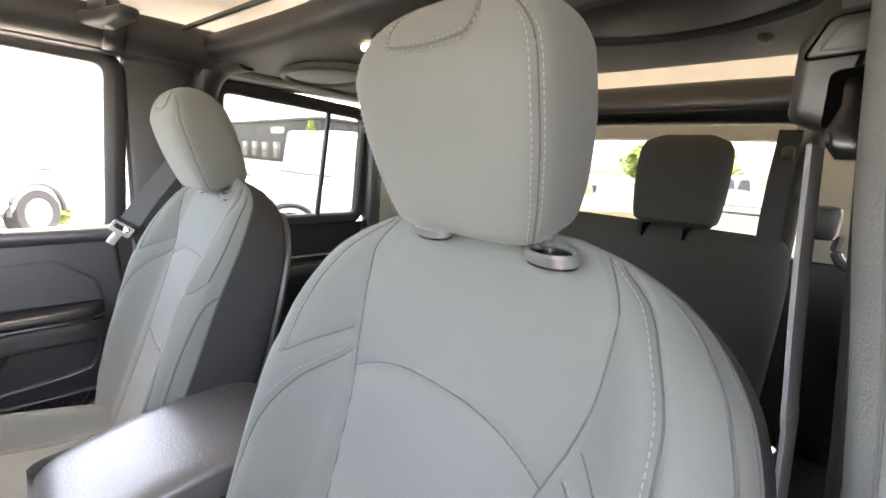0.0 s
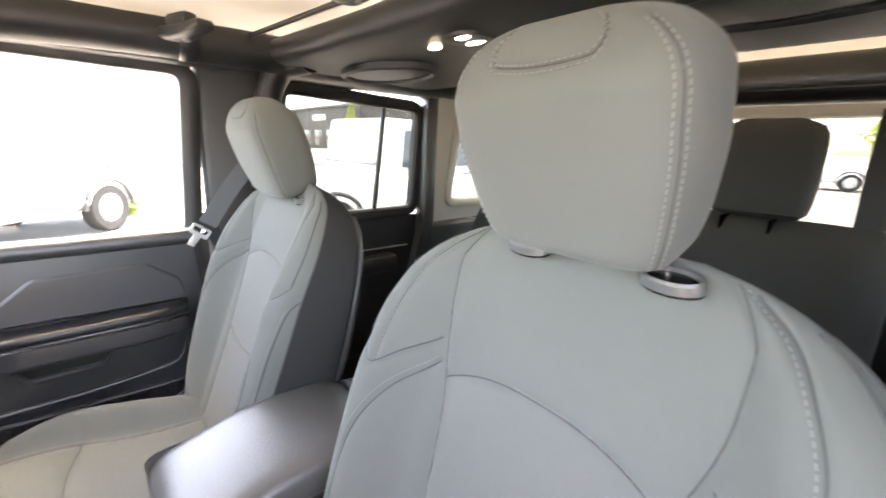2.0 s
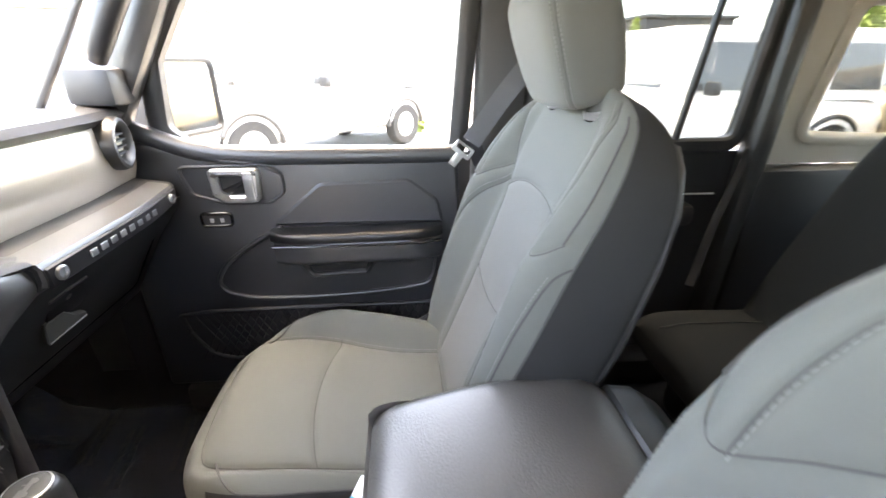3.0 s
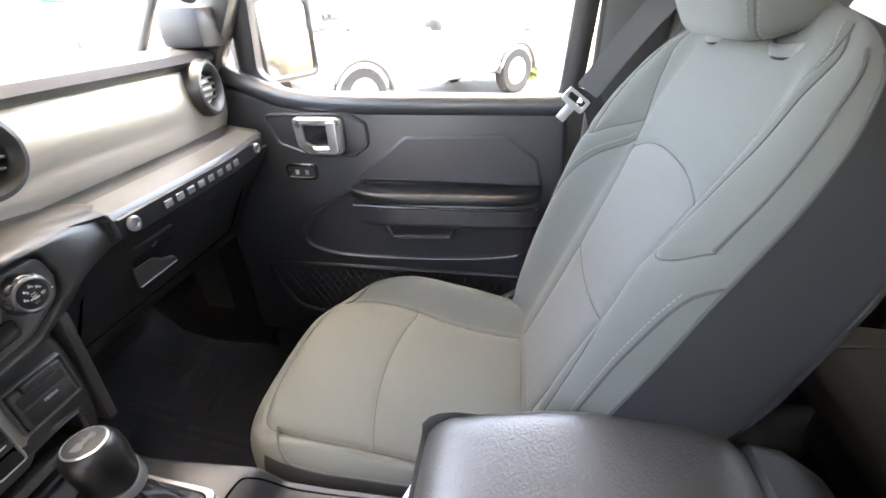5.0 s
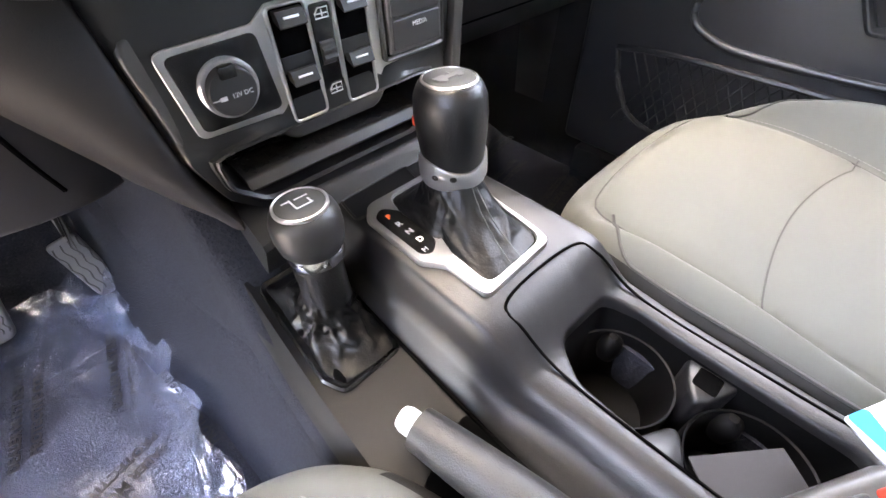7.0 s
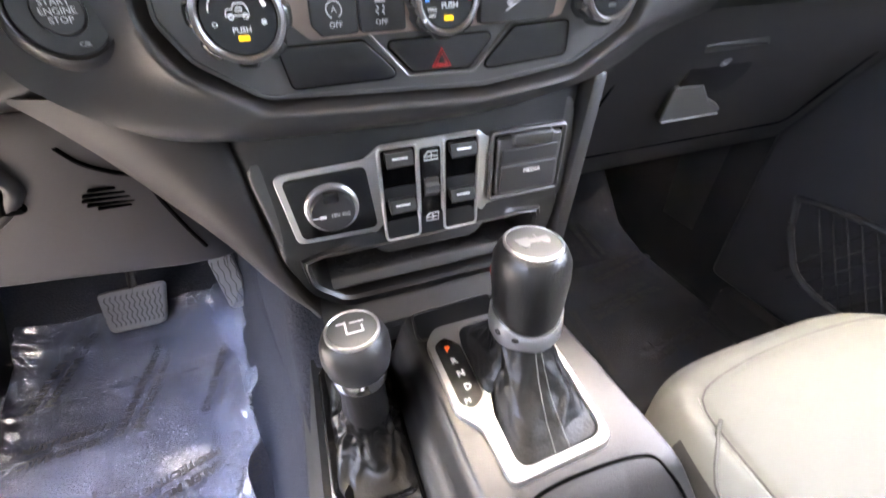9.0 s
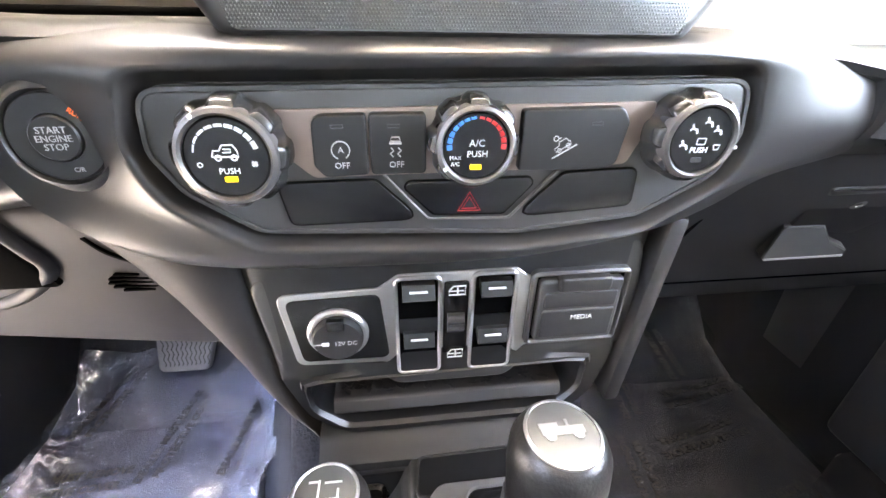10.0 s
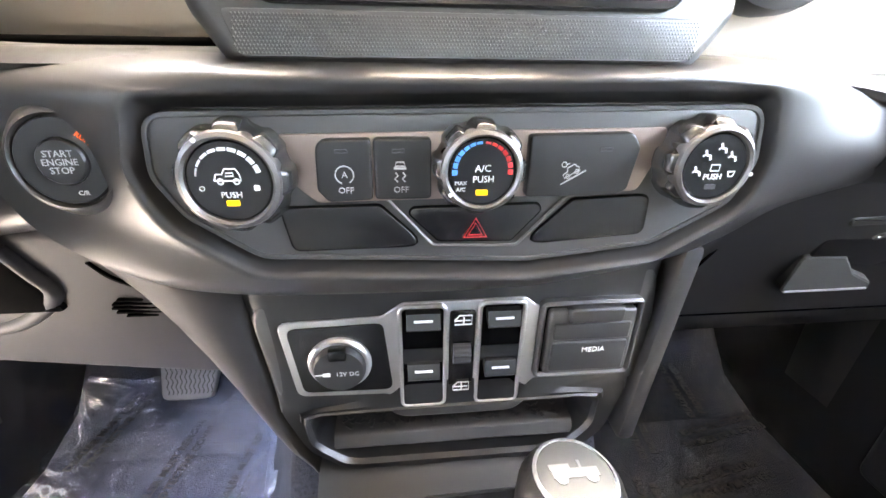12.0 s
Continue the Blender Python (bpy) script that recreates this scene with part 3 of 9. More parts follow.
        sweep(bm, line_[a:b + 1], [thick_ - (0.018 * min(1.0, max(0, i - 32) / 6)) for i in range(a, b + 1)], 20)
        part("padding_sleeve", bm, PADDING, rail)
    for a in (20, 32):
        bm = BM()
        sweep(bm, [line_[a] + (line_[a + 1] - line_[a]).normalized() * d for d in (-0.02, -0.016, 0.016, 0.02)], [thick_ + 0.001, thick_ + 0.004, thick_ + 0.004, thick_ + 0.001], 20)
        part("joint_band", bm, SHELF, rail)
    # outer gutter between rail and door tops
    bm = BM()
    bar(bm, (sx * 0.715, -0.14, 1.672), (sx * 0.72, -1.46, 1.655), 0.05, 0.10, (1, 0, 0), 0.012)
    solid(f"rail_{k}", bm, GREYP, "dark roof side rail over the doors", "roof rail", kind="structure")
    # pillar between the rear door and the hardtop side
    bm = BM()
    bar(bm, (sx * 0.775, -1.44, 0.60), (sx * 0.745, -1.445, 1.68), 0.055, 0.07, (1, 0, 0), 0.015)
    solid(f"pillar_{k + 4}", bm, GREYP, "dark pillar trim behind the rear door", "pillar", kind="structure")
    # A pillar
    bm = BM()
    bar(bm, (sx * 0.722, 0.20, 1.20), (sx * 0.695, -0.097, 1.68), 0.062, 0.05, (1, 0, 0), 0.015)
    bar(bm, (sx * 0.663, 0.250, 1.318), (sx * 0.655, 0.070, 1.565), 0.016, 0.014, (1, 0, 0), 0.005)
    bar(bm, (sx * 0.728, 0.185, 0.98), (sx * 0.724, 0.185, 1.29), 0.13, 0.045, (1, 0, 0), 0.012)
    bar(bm, (sx * 0.745, 0.33, 0.6), (sx * 0.735, 0.33, 1.26), 0.12, 0.06, (1, 0, 0), 0.015)
    solid(f"pillar_{k + 2}", bm, GREYP, "dark windscreen pillar trim", "pillar", kind="structure")
    # grab handle on the A pillar
    g = thing("grab_handle", (sx * 0.66, 0.16, 1.42), "black grab handle on the windscreen pillar", "grab handle", "pillar grab handles")
    bm = BM()
    path = spline([(sx * 0.640, 0.092, 1.415), (sx * 0.630, 0.072, 1.445), (sx * 0.628, 0.030, 1.510), (sx * 0.636, -0.015, 1.575), (sx * 0.660, -0.045, 1.615)], 6)
    sweep(bm, path, [0.016 + 0.008 * math.sin(math.pi * i / (len(path) - 1)) for i in range(len(path))], 14)
    part("grip", bm, SOFT, g)
    bm = BM()
    box(bm, (sx * 0.672, 0.122, 1.366), (0.080, 0.092, 0.074), 0.014)
    part("foot", bm, BLACK, g)
    bm = BM()
    box(bm, (sx * 0.672, -0.050, 1.620), (0.045, 0.05, 0.05), 0.014)
    part("bracket", bm, BLACK, g)

# plain unseen panels added on the driver's side, blocking light below and above the belt
bm = BM()
plate(bm, rounded([(-0.93, 0.50), (-0.93, 1.225), (-0.10, 1.235), (-0.10, 0.50)], 0.02), 0.0, 0.04, tri((0, -1, 0), (0, 0, 1), (-0.80, 0, 0)) @ Matrix.Diagonal((-1, 1, 1, 1)), 0.01)
plate(bm, rounded([(-0.10, 0.98), (-0.10, 1.235), (0.0, 1.235), (0.0, 1.70), (0.36, 1.70), (0.36, 0.98)], 0.004), 0.0, 0.04, tri((0, -1, 0), (0, 0, 1), (-0.80, 0, 0)) @ Matrix.Diagonal((-1, 1, 1, 1)), 0.0)
plate(bm, rounded([(-0.93, 1.23), (-0.93, 1.70), (-0.52, 1.70), (-0.52, 1.23)], 0.02), 0.0, 0.04, tri((0, -1, 0), (0, 0, 1), (-0.80, 0, 0)) @ Matrix.Diagonal((-1, 1, 1, 1)), 0.01)
solid("wall_side_3", bm, BLACK, "plain unseen black panel added to block light from the driver side", "wall", kind="structure")

# roof skin
bm = BM()
def moulded(x, y):
    return 0.007 * math.tanh(2.5 * math.sin(15 * x + 0.6) * math.cos(13 * y + 2.0 * x)) if -0.86 < y < -0.14 and 0.06 < abs(x) < 0.62 else 0.0


rings(bm, [[Vector((x, y, lerp([(-0.92, 1.74), (-0.4, 1.735), (-0.06, 1.715)], y) - 0.018 * (x / 0.7) ** 2 + moulded(x, y))) for x in [-0.70 + i * 0.02 for i in range(71)]] for y in [-0.06 - 0.02 * i for i in range(44)]], closed=False)
bmesh.ops.solidify(bm, geom=bm.faces[:], thickness=0.03)
solid("ceiling_front", bm, SHADED_ROOF, "cream moulded removable roof panels", "ceiling", kind="structure")
bm = BM()
rings(bm, [[Vector((x, y, z - 0.03 * (x / 0.7) ** 2)) for x, z in [(-0.72 + i * 0.103, zt) for i in range(15)]] for y, zt in ((-0.92, 1.745), (-1.6, 1.74), (-2.2, 1.73), (-2.42, 1.70))], closed=False)
bmesh.ops.solidify(bm, geom=bm.faces[:], thickness=0.03)
# same cream as the sides, with roof shade in its colour
solid("ceiling_rear", bm, SHADED_CREAM, "cream moulded hardtop roof", "ceiling", kind="structure")

# rear wall: tailgate, frame of the liftglass
bm = BM()
box(bm, (0, -2.40, 0.83), (1.50, 0.06, 0.72), 0.02)
solid("wall_back", bm, BLACK, "black tailgate inner trim", "wall", kind="structure")
bm = BM()
for sx in (-1, 1):
    bar(bm, (sx * 0.60, -2.41, 1.18), (sx * 0.56, -2.38, 1.70), 0.22, 0.05, (0, 1, 0), 0.02)
bar(bm, (-0.70, -2.385, 1.655), (0.70, -2.385, 1.655), 0.13, 0.05, (0, 1, 0), 0.02)
solid("wall_back_frame", bm, CREAM, "cream hardtop frame round the rear glass", "wall", kind="structure")
pane("window_3", [(-0.50, -2.41, 1.19), (0.50, -2.41, 1.19), (0.47, -2.39, 1.60), (-0.47, -2.39, 1.60)], DARKGLASS, "tinted rear lift glass of the hardtop")
cross_ = spline([(-0.62, -1.90, 1.645), (-0.4, -1.91, 1.66), (0.4, -1.91, 1.66), (0.62, -1.90, 1.645)], 8)
cbar = thing("rear_cross_bar", cross_[len(cross_) // 2], "black padded rear roll cage cross bar", "roll cage")
bm = BM()
sweep(bm, cross_, 0.062, 20)
part("padding", bm, SHELF, cbar)
bm = BM()
sweep(bm, [p + Vector((0, 0.056, -0.027)) for p in cross_], 0.0016, 6)
part("seam", bm, SEAM, cbar)
for k in (4, len(cross_) - 5):
    bm = BM()
    d = (cross_[k + 1] - cross_[k]).normalized()
    sweep(bm, [cross_[k] + d * q for q in (-0.022, -0.018, 0.018, 0.022)], [0.0625, 0.0650, 0.0650, 0.0625], 20)
    part("joint_band", bm, BLACK, cbar)

# windscreen
pane("window_4", [(-0.68, 0.50, 1.26), (0.68, 0.50, 1.26), (0.62, 0.0, 1.70), (-0.62, 0.0, 1.70)], GLASS, "front windscreen glass")
bm = BM()
bar(bm, (-0.70, -0.01, 1.705), (0.70, -0.01, 1.705), 0.10, 0.05, (0, 0, 1), 0.015)
solid("trim_header", bm, GREYP, "dark windscreen header rail", "trim", kind="structure")
bm = BM()
bar(bm, (-0.66, 0.06, 1.665), (0.66, 0.06, 1.665), 0.02, 0.05, (0, 0, 1), 0.008)
solid("header_seal", bm, BLACK, "black header seal strip", "trim", kind="structure")
sticker = thing("glass_sticker", (0.60, 0.30, 1.45), "small teal sticker on the windscreen corner", "sticker")
for k in range(4):
    bm = BM()
    ym = 0.315 - 0.022 * k
    box(bm, (0.585, ym, 1.26 + (0.50 - ym) * 0.88 - 0.006), (0.05 - 0.006 * k, 0.010, 0.006), 0.001)
    part("print_bar", bm, TEAL, sticker)
# bonnet and cowl in front of the glass
bm = BM()
rings(bm, [[Vector((x, y, z - 0.05 * (x / 0.75) ** 4)) for x in [-0.75 + i * 0.125 for i in range(13)]] for y, z in ((0.52, 1.20), (0.62, 1.21), (1.2, 1.17), (1.75, 1.12), (1.85, 1.05), (1.87, 0.7))], closed=False)
bmesh.ops.solidify(bm, geom=bm.faces[:], thickness=0.02)
solid("bonnet", bm, SILVERPAINT, "champagne painted bonnet beyond the windscreen", "bonnet")


# ---- overhead sound bar ----
bar_thing = thing("sound_bar", (0, -1.0, 1.66), "black padded overhead sound bar with speakers and dome lamps", "sound bar")
bm = BM()
loops = []
for i in range(25):
    x = -0.62 + 1.24 * i / 24
    e = abs(x) / 0.62
    hy = 0.30 - 0.02 * e ** 4
    hz = 0.042
    zc = 1.693 - 0.006 * e ** 2
    loops.append([Vector((x, -1.085 + a, zc + b - 0.016 * max(0.0, -a) / 0.3)) for a, b in superloop(hy, hz, 0.5, 0.6, 36)])
    loops[-1] = [Vector((v.x, -1.085 + (v.y + 1.085) * (1 - 0.27 * (1 - e * e) if v.y > -1.085 else 1), v.z)) for v in loops[-1]]
rings(bm, loops)
part("housing", bm, PADDING, bar_thing)
for sx in (-1, 1):
    bm = BM()
    m = tri((1, 0, 0), (0, 1, 0), (sx * 0.41, -1.05, 1.652)) @ Matrix.Rotation(math.pi, 4, "X")
    pts = [(0.165 * math.cos(a), 0.10 * math.sin(a)) for a in [2 * math.pi * i / 40 for i in range(40)]]
    border(bm, pts, inset(pts, 0.014), -0.02, 0.02, m, 0.005)
    pod = part("speaker_ring", bm, BLACK, bar_thing)
    bm = BM()
    q = inset(pts, 0.014)
    rings(bm, [[xf(m, (p[0] * s, p[1] * s, z)) for p in q] for s, z in ((1, -0.01), (1, 0.008), (0.85, 0.014), (0.5, 0.018), (0.15, 0.019))])
    part("speaker_grille", bm, BLACK, pod, "dark speaker grille")
for x, y, w, hgt in ((0.106, -0.965, 0.015, 0.010), (0.016, -0.985, 0.022, 0.011), (0.004, -0.945, 0.017, 0.010)):
    bm = BM()
    pts = [(w * math.cos(a), hgt * math.sin(a)) for a in [2 * math.pi * i / 24 for i in range(24)]]
    m = tri((1, 0, 0), (0, -1, 0), (x, y, 1.651))
    plate(bm, pts, -0.012, 0.0035, m, 0.0015)
    part("lamp_lens", bm, LAMP, bar_thing, "lit dome lamp lens")
bm = BM()
plate(bm, rect(-0.050, -0.040, 0.042, 0.042, 0.036), -0.01, 0.0018, tri((1, 0, 0), (0, -1, 0), (0.016, -0.965, 1.650)), 0.0015)
part("lamp_bezel", bm, DARK, bar_thing)
bm = BM()
sweep(bm, [(-0.335, -0.79 - 0.48 * i / 20, 1.693 - 0.043 * math.sin(math.pi * (i + 0.5) / 21) ** 0.4) for i in range(21)], 0.0022, 6)
part("seam", bm, SEAM, bar_thing)
bm = BM()
box(bm, (-0.40, -0.935, 1.652), (0.075, 0.02, 0.006), 0.002)
part("badge", bm, DARK, bar_thing)

# roof latches of the removable panels
def latch(x, y, z, turn, size=1.0):
    th = thing("roof_latch", (x, y, z), "black moulded roof panel latch under the roof", "roof latch", "roof latches")
    m = Matrix.Translation((x, y, z)) @ Matrix.Rotation(radians(turn), 4, "Z") @ Matrix.Scale(size, 4)
    bm = BM()
    loops = []
    for x_, w, h, dz in ((-0.080, 0.010, 0.004, -0.006), (-0.074, 0.018, 0.009, -0.007), (-0.055, 0.021, 0.012, -0.010), (-0.020, 0.022, 0.014, -0.014), (0.000, 0.023, 0.014, -0.016), (0.020, 0.027, 0.015, -0.017), (0.055, 0.027, 0.014, -0.014), (0.076, 0.020, 0.010, -0.010), (0.082, 0.010, 0.004, -0.008)):
        loops.append([xf(m, (x_, a_, dz + b_)) for a_, b_ in superloop(w, h, 0.5, 0.6, 24)])
    rings(bm, loops)
    part("lever", bm, BLACK, th)
    bm = BM()
    box(bm, (0.01, 0, 0.008), (0.075, 0.036, 0.030), 0.012, m)
    part("base", bm, BLACK, th)
    bm = BM()
    lathe(bm, [(0.008, -0.034), (0.008, -0.028), (0.006, -0.027)], m, 14)
    part("bolt", bm, STEEL, th)


latch(0.52, -0.62, 1.70, 20)
latch(0.10, -0.80, 1.715, 15, 0.72)
latch(0.00, -0.81, 1.715, 10, 0.80)
latch(-0.50, -0.62, 1.70, -20)
bm = BM()
bar(bm, (0.02, -0.68, 1.712), (0.02, -0.10, 1.708), 0.02, 0.06, (1, 0, 0), 0.006)
solid("panel_seal", bm, BLACK, "black seal strip between the two roof panels", "seal strip", kind="structure")
bm = BM()
bar(bm, (0.06, -0.845, 1.724), (0.62, -0.765, 1.712), 0.008, 0.010, (0, 0, 1), 0.002)
solid("rear_panel_seal", bm, BLACK, "black seal along the roof panel's rear edge", "seal strip", kind="structure")

# coat hook and hinge details by the driver's rear roof
hook = thing("coat_hook", (-0.49, -1.19, 1.66), "cream and black coat hook below the roof bar", "coat hook")
bm = BM()
sweep(bm, spline([(-0.49, -1.17, 1.68), (-0.49, -1.19, 1.655), (-0.49, -1.22, 1.645), (-0.49, -1.235, 1.665)], 5), 0.011, 8)
part("hook_arm", bm, GREYP, hook)
bm = BM()
box(bm, (-0.49, -1.165, 1.685), (0.05, 0.05, 0.02), 0.006)
part("base", bm, BLACK, hook)

for y in (-1.15, -1.35, -1.55, -1.75):
    bm = BM()
    lathe(bm, [(0.022, -0.006), (0.022, 0.002), (0.014, 0.005), (0.006, 0.005)], tri((0, 1, 0), (0.3, 0, 1), (-0.585, y, 1.655)), 16)
    solid("roof_bolt_cap", bm, DARK, "round black bolt cap on the roll cage rail", "bolt cap", "roll cage bolt caps")


# ---- front seats ----
def off_lines(pts, lines):
    """Distance of each 2D point from the nearest of the lines."""
    pts = np.asarray(pts)
    best = np.full(len(pts), 9.0)
    for ln in lines:
        ln = np.asarray(ln)
        for a, b in zip(ln, ln[1:]):
            e = b - a
            t = np.clip(((pts - a) @ e) / max(e @ e, 1e-12), 0, 1)
            best = np.minimum(best, np.linalg.norm(pts - (a + t[:, None] * e), axis=1))
    return best


def dashes(bm, path, pitch=0.0062, share=0.62, r=0.00055):
    """Sewn stitches along a path."""
    path = [Vector(p) for p in path]
    run, nxt = 0.0, 0.0
    for a, b in zip(path, path[1:]):
        d = (b - a).length
        while nxt < run + d and d > 1e-6:
            s = a.lerp(b, (nxt - run) / d)
            sweep(bm, [s, s + (b - a).normalized() * pitch * share], r, 4)
            nxt += pitch
        run += d
    return bm


def seat(cx, name_label, inner, yo=0.0, ws=1.0):
    """A front bucket seat centred at cx; inner is +1 or -1 towards the vehicle's middle."""
    th = thing("front_seat", (cx, -0.40, 0.47), name_label, "car seat", "front seats")
    bot, top = Vector((0, -0.576 + yo, 0.80)), Vector((0, -0.810 + yo, 1.385))
    up = (top - bot).normalized()
    fwd = Vector((0, up.z, -up.y))
    length = (top - bot).length
    wide = [(0, 0.225), (0.3, 0.250), (0.6, 0.260), (0.74, 0.256), (0.84, 0.240), (0.91, 0.212), (0.955, 0.178), (0.985, 0.138), (1.0, 0.10)]
    wide = [(a, b * ws) for a, b in wide]
    yc = yo * 0.85
    deep = [(0, 0.075), (0.3, 0.075), (0.7, 0.06), (0.88, 0.05), (0.95, 0.042), (0.985, 0.028), (1.0, 0.012)]
    bump = [(0, 0.03), (0.15, 0.052), (0.4, 0.068), (0.6, 0.071), (0.72, 0.062), (0.80, 0.050), (0.88, 0.034), (0.94, 0.014), (1, 0.0)]
    rows_ = {}

    def row(v):
        if v not in rows_:
            rows_[v] = (lerp(wide, v), lerp(deep, v), lerp(bump, v))
        return rows_[v]

    def back_at(xr, v, lift=0.0):
        """A point of the backrest's front at the side share xr and height share v."""
        w, d, bp_ = row(v)
        c = min(1.0, abs(xr)) ** 2
        s = math.sqrt(max(0.0, 1 - c * c)) ** 0.42
        k = max(0.0, min(1.0, (abs(xr) - 0.54) / 0.30))
        f = s * (d + bp_ * k * k * (3 - 2 * k) - 0.012 * (1 - xr * xr) * (1 - v))
        return Vector((cx + xr * w, 0, 0)) + bot + up * (v * length) + fwd * (f - d + lift)

    def across_to(x, v, lift=0.0):
        return back_at(max(-1.0, min(1.0, x / row(v)[0])), v, lift)

    # the sewing plan in metres across and shares of height, for the right half
    half = [(0.03, 0.098), (0.3, 0.100), (0.44, 0.108), (0.54, 0.117), (0.62, 0.126), (0.68, 0.138), (0.74, 0.150), (0.82, 0.159), (0.90, 0.160), (0.94, 0.152), (0.985, 0.134)]

    def arch(x):
        return 0.716 - 0.050 * (abs(x) / 0.135) ** 2.6
    crest = [(0.635, 0.202), (0.72, 0.204), (0.80, 0.200), (0.88, 0.183), (0.93, 0.166), (0.975, 0.137)]
    n_ = 40
    side_seam = [(lerp(half, v), v) for v in [0.03 + 0.955 * i / n_ for i in range(n_ + 1)]]
    arch_seam = [(x, arch(x)) for x in [-0.1345 + 0.269 * i / 36 for i in range(37)]]
    low_seam = [(x, 0.385 - 0.022 * (1 - (x / 0.102) ** 2)) for x in [-0.102 + 0.204 * i / 20 for i in range(21)]]
    yoke_1 = spline([(0.147, 0.735, 0), (0.178, 0.685, 0), (0.205, 0.636, 0), (0.226, 0.648, 0), (0.243, 0.69, 0)], 6)
    yoke_2 = spline([(0.139, 0.690, 0), (0.162, 0.645, 0), (0.180, 0.600, 0), (0.198, 0.525, 0), (0.207, 0.455, 0), (0.210, 0.35, 0), (0.205, 0.22, 0), (0.19, 0.05, 0)], 6)
    yoke_1, yoke_2 = [(p.x * ws, p.y) for p in yoke_1], [(p.x * ws, p.y) for p in yoke_2]
    crest_seam = [(lerp(crest, v) * ws, v) for v in [0.636 + 0.34 * i / 30 for i in range(31)]]
    both = lambda ln: [ln, [(-x, v) for x, v in ln]]
    sewn = both(side_seam) + [arch_seam, low_seam] + both(yoke_1) + both(yoke_2) + both(crest_seam)

    fn = 176
    xs = []
    for i in range(fn + 1):
        c = math.cos(math.pi * i / fn)
        xs.append(math.copysign(abs(c) ** 0.62, c))
    vs = [0.0055 * i for i in range(164)] + [0.90 + 0.0045 * i for i in range(12)] + [0.955, 0.961, 0.967, 0.973, 0.979, 0.984, 0.988, 0.992, 0.996, 1.0]
    flat = [(xr * row(v)[0], v * length) for v in vs for xr in xs]
    d_ = off_lines(flat, [[(x, v * length) for x, v in ln] for ln in sewn])
    dip = 0.0030 * np.exp(-(d_ / 0.0032) ** 2) + 0.0030 * np.exp(-(d_ / 0.014) ** 2)
    bm, bi = BM(), BM()
    grid = []
    rear = [math.pi + math.pi * (i + 1) / 40 for i in range(39)]
    for j, v in enumerate(vs):
        w, d, _ = row(v)
        loop = []
        for i, xr in enumerate(xs):
            edge = max(0.0, 1 - abs(xr)) ** 0.3
            loop.append(bm.verts.new(back_at(xr, v, -dip[j * len(xs) + i] * min(1.0, edge * 1.6))))
        for a in rear:
            c, s = math.cos(a), math.sin(a)
            xr = math.copysign(abs(c) ** 0.5, c)
            loop.append(bm.verts.new(Vector((cx + xr * w, 0, 0)) + bot + up * (v * length) + fwd * (-(abs(s) ** 0.35) * d * 0.9 - d)))
        grid.append(loop)
    inlay = {}
    m_ = len(grid[0])
    for j in range(len(vs) - 1):
        for i in range(m_):
            k = (i + 1) % m_
            q = (grid[j][i], grid[j][k], grid[j + 1][k], grid[j + 1][i])
            if i < fn:
                x = (xs[i] + xs[i + 1]) / 2 * row(vs[j])[0]
                if abs(x) < lerp(half, vs[j]) and 0.03 < vs[j] < arch(x):
                    for v in q:
                        if v not in inlay:
                            inlay[v] = bi.verts.new(v.co)
                    bi.faces.new([inlay[v] for v in q])
                    continue
            f = bm.faces.new(q)
            # flank and rear faces take the cloth with shade in its colour
            f.material_index = 1 if (i >= fn or abs(xs[i]) > 0.9865) else 0
    bm.faces.new(list(reversed(grid[0])))
    bm.faces.new(grid[-1])
    back = part("backrest", bm, (FABRIC, SHADED_SIDE_CLOTH), th, "", 60)
    part("centre_insert", bi, INSERT, back, "ribbed light grey insert", 60)

    def seam(path, r=0.0009, mat=SEAM):
        b2 = BM()
        sweep(b2, path, r, 6)
        part("seam", b2, mat, back)

    for ln in sewn:
        seam([across_to(x, v, -0.0052 if abs(x) < 0.85 * row(v)[0] else -0.004) for x, v in ln])
    for sd in (-1, 1):
        # welts along the flank, and the curved one that leaves them
        seam([back_at(sd * q, v, 0.0) for q, v in [(lerp([(0.69, 0.943), (0.78, 0.947), (0.86, 0.945), (0.95, 0.95)], v), v) for v in [0.69 + 0.26 * i / 30 for i in range(31)]]], 0.0016)
        seam([back_at(sd * 0.9874, v, 0.0) for v in [0.03 + 0.92 * i / 60 for i in range(61)]], 0.0018)
        seam([back_at(sd * lerp([(0.05, 0.945), (0.30, 0.947), (0.45, 0.944), (0.555, 0.953), (0.62, 0.966), (0.657, 0.986)], v), v, 0.0) for v in [0.05 + 0.607 * i / 40 for i in range(41)]], 0.0016)
        b2 = BM()
        dashes(b2, [across_to(sd * (x - 0.0045), v, 0.0004) for x, v in crest_seam])
        dashes(b2, [across_to(sd * (x + 0.004), v + 0.006, -0.0006) for x, v in yoke_2[:28]])
        dashes(b2, [back_at(sd * (lerp([(0.05, 0.945), (0.30, 0.947), (0.45, 0.944), (0.555, 0.953), (0.62, 0.966)], v) - 0.012), v, 0.0006) for v in [0.05 + 0.57 * i / 40 for i in range(41)]])
        part("stitching", b2, THREAD, back, "pale grey stitching")

    # hard shell on the back
    bm = BM()
    loops = []
    for v in (0.03, 0.1, 0.3, 0.5, 0.7, 0.82, 0.9, 0.94):
        w = lerp(wide, v) * 0.93
        loops.append([Vector((cx + a, 0, 0)) + bot + up * (v * length) + fwd * (b - lerp(deep, v) * 1.86) for a, b in superloop(w, 0.014, 0.4, 0.5, 24)])
    rings(bm, loops)
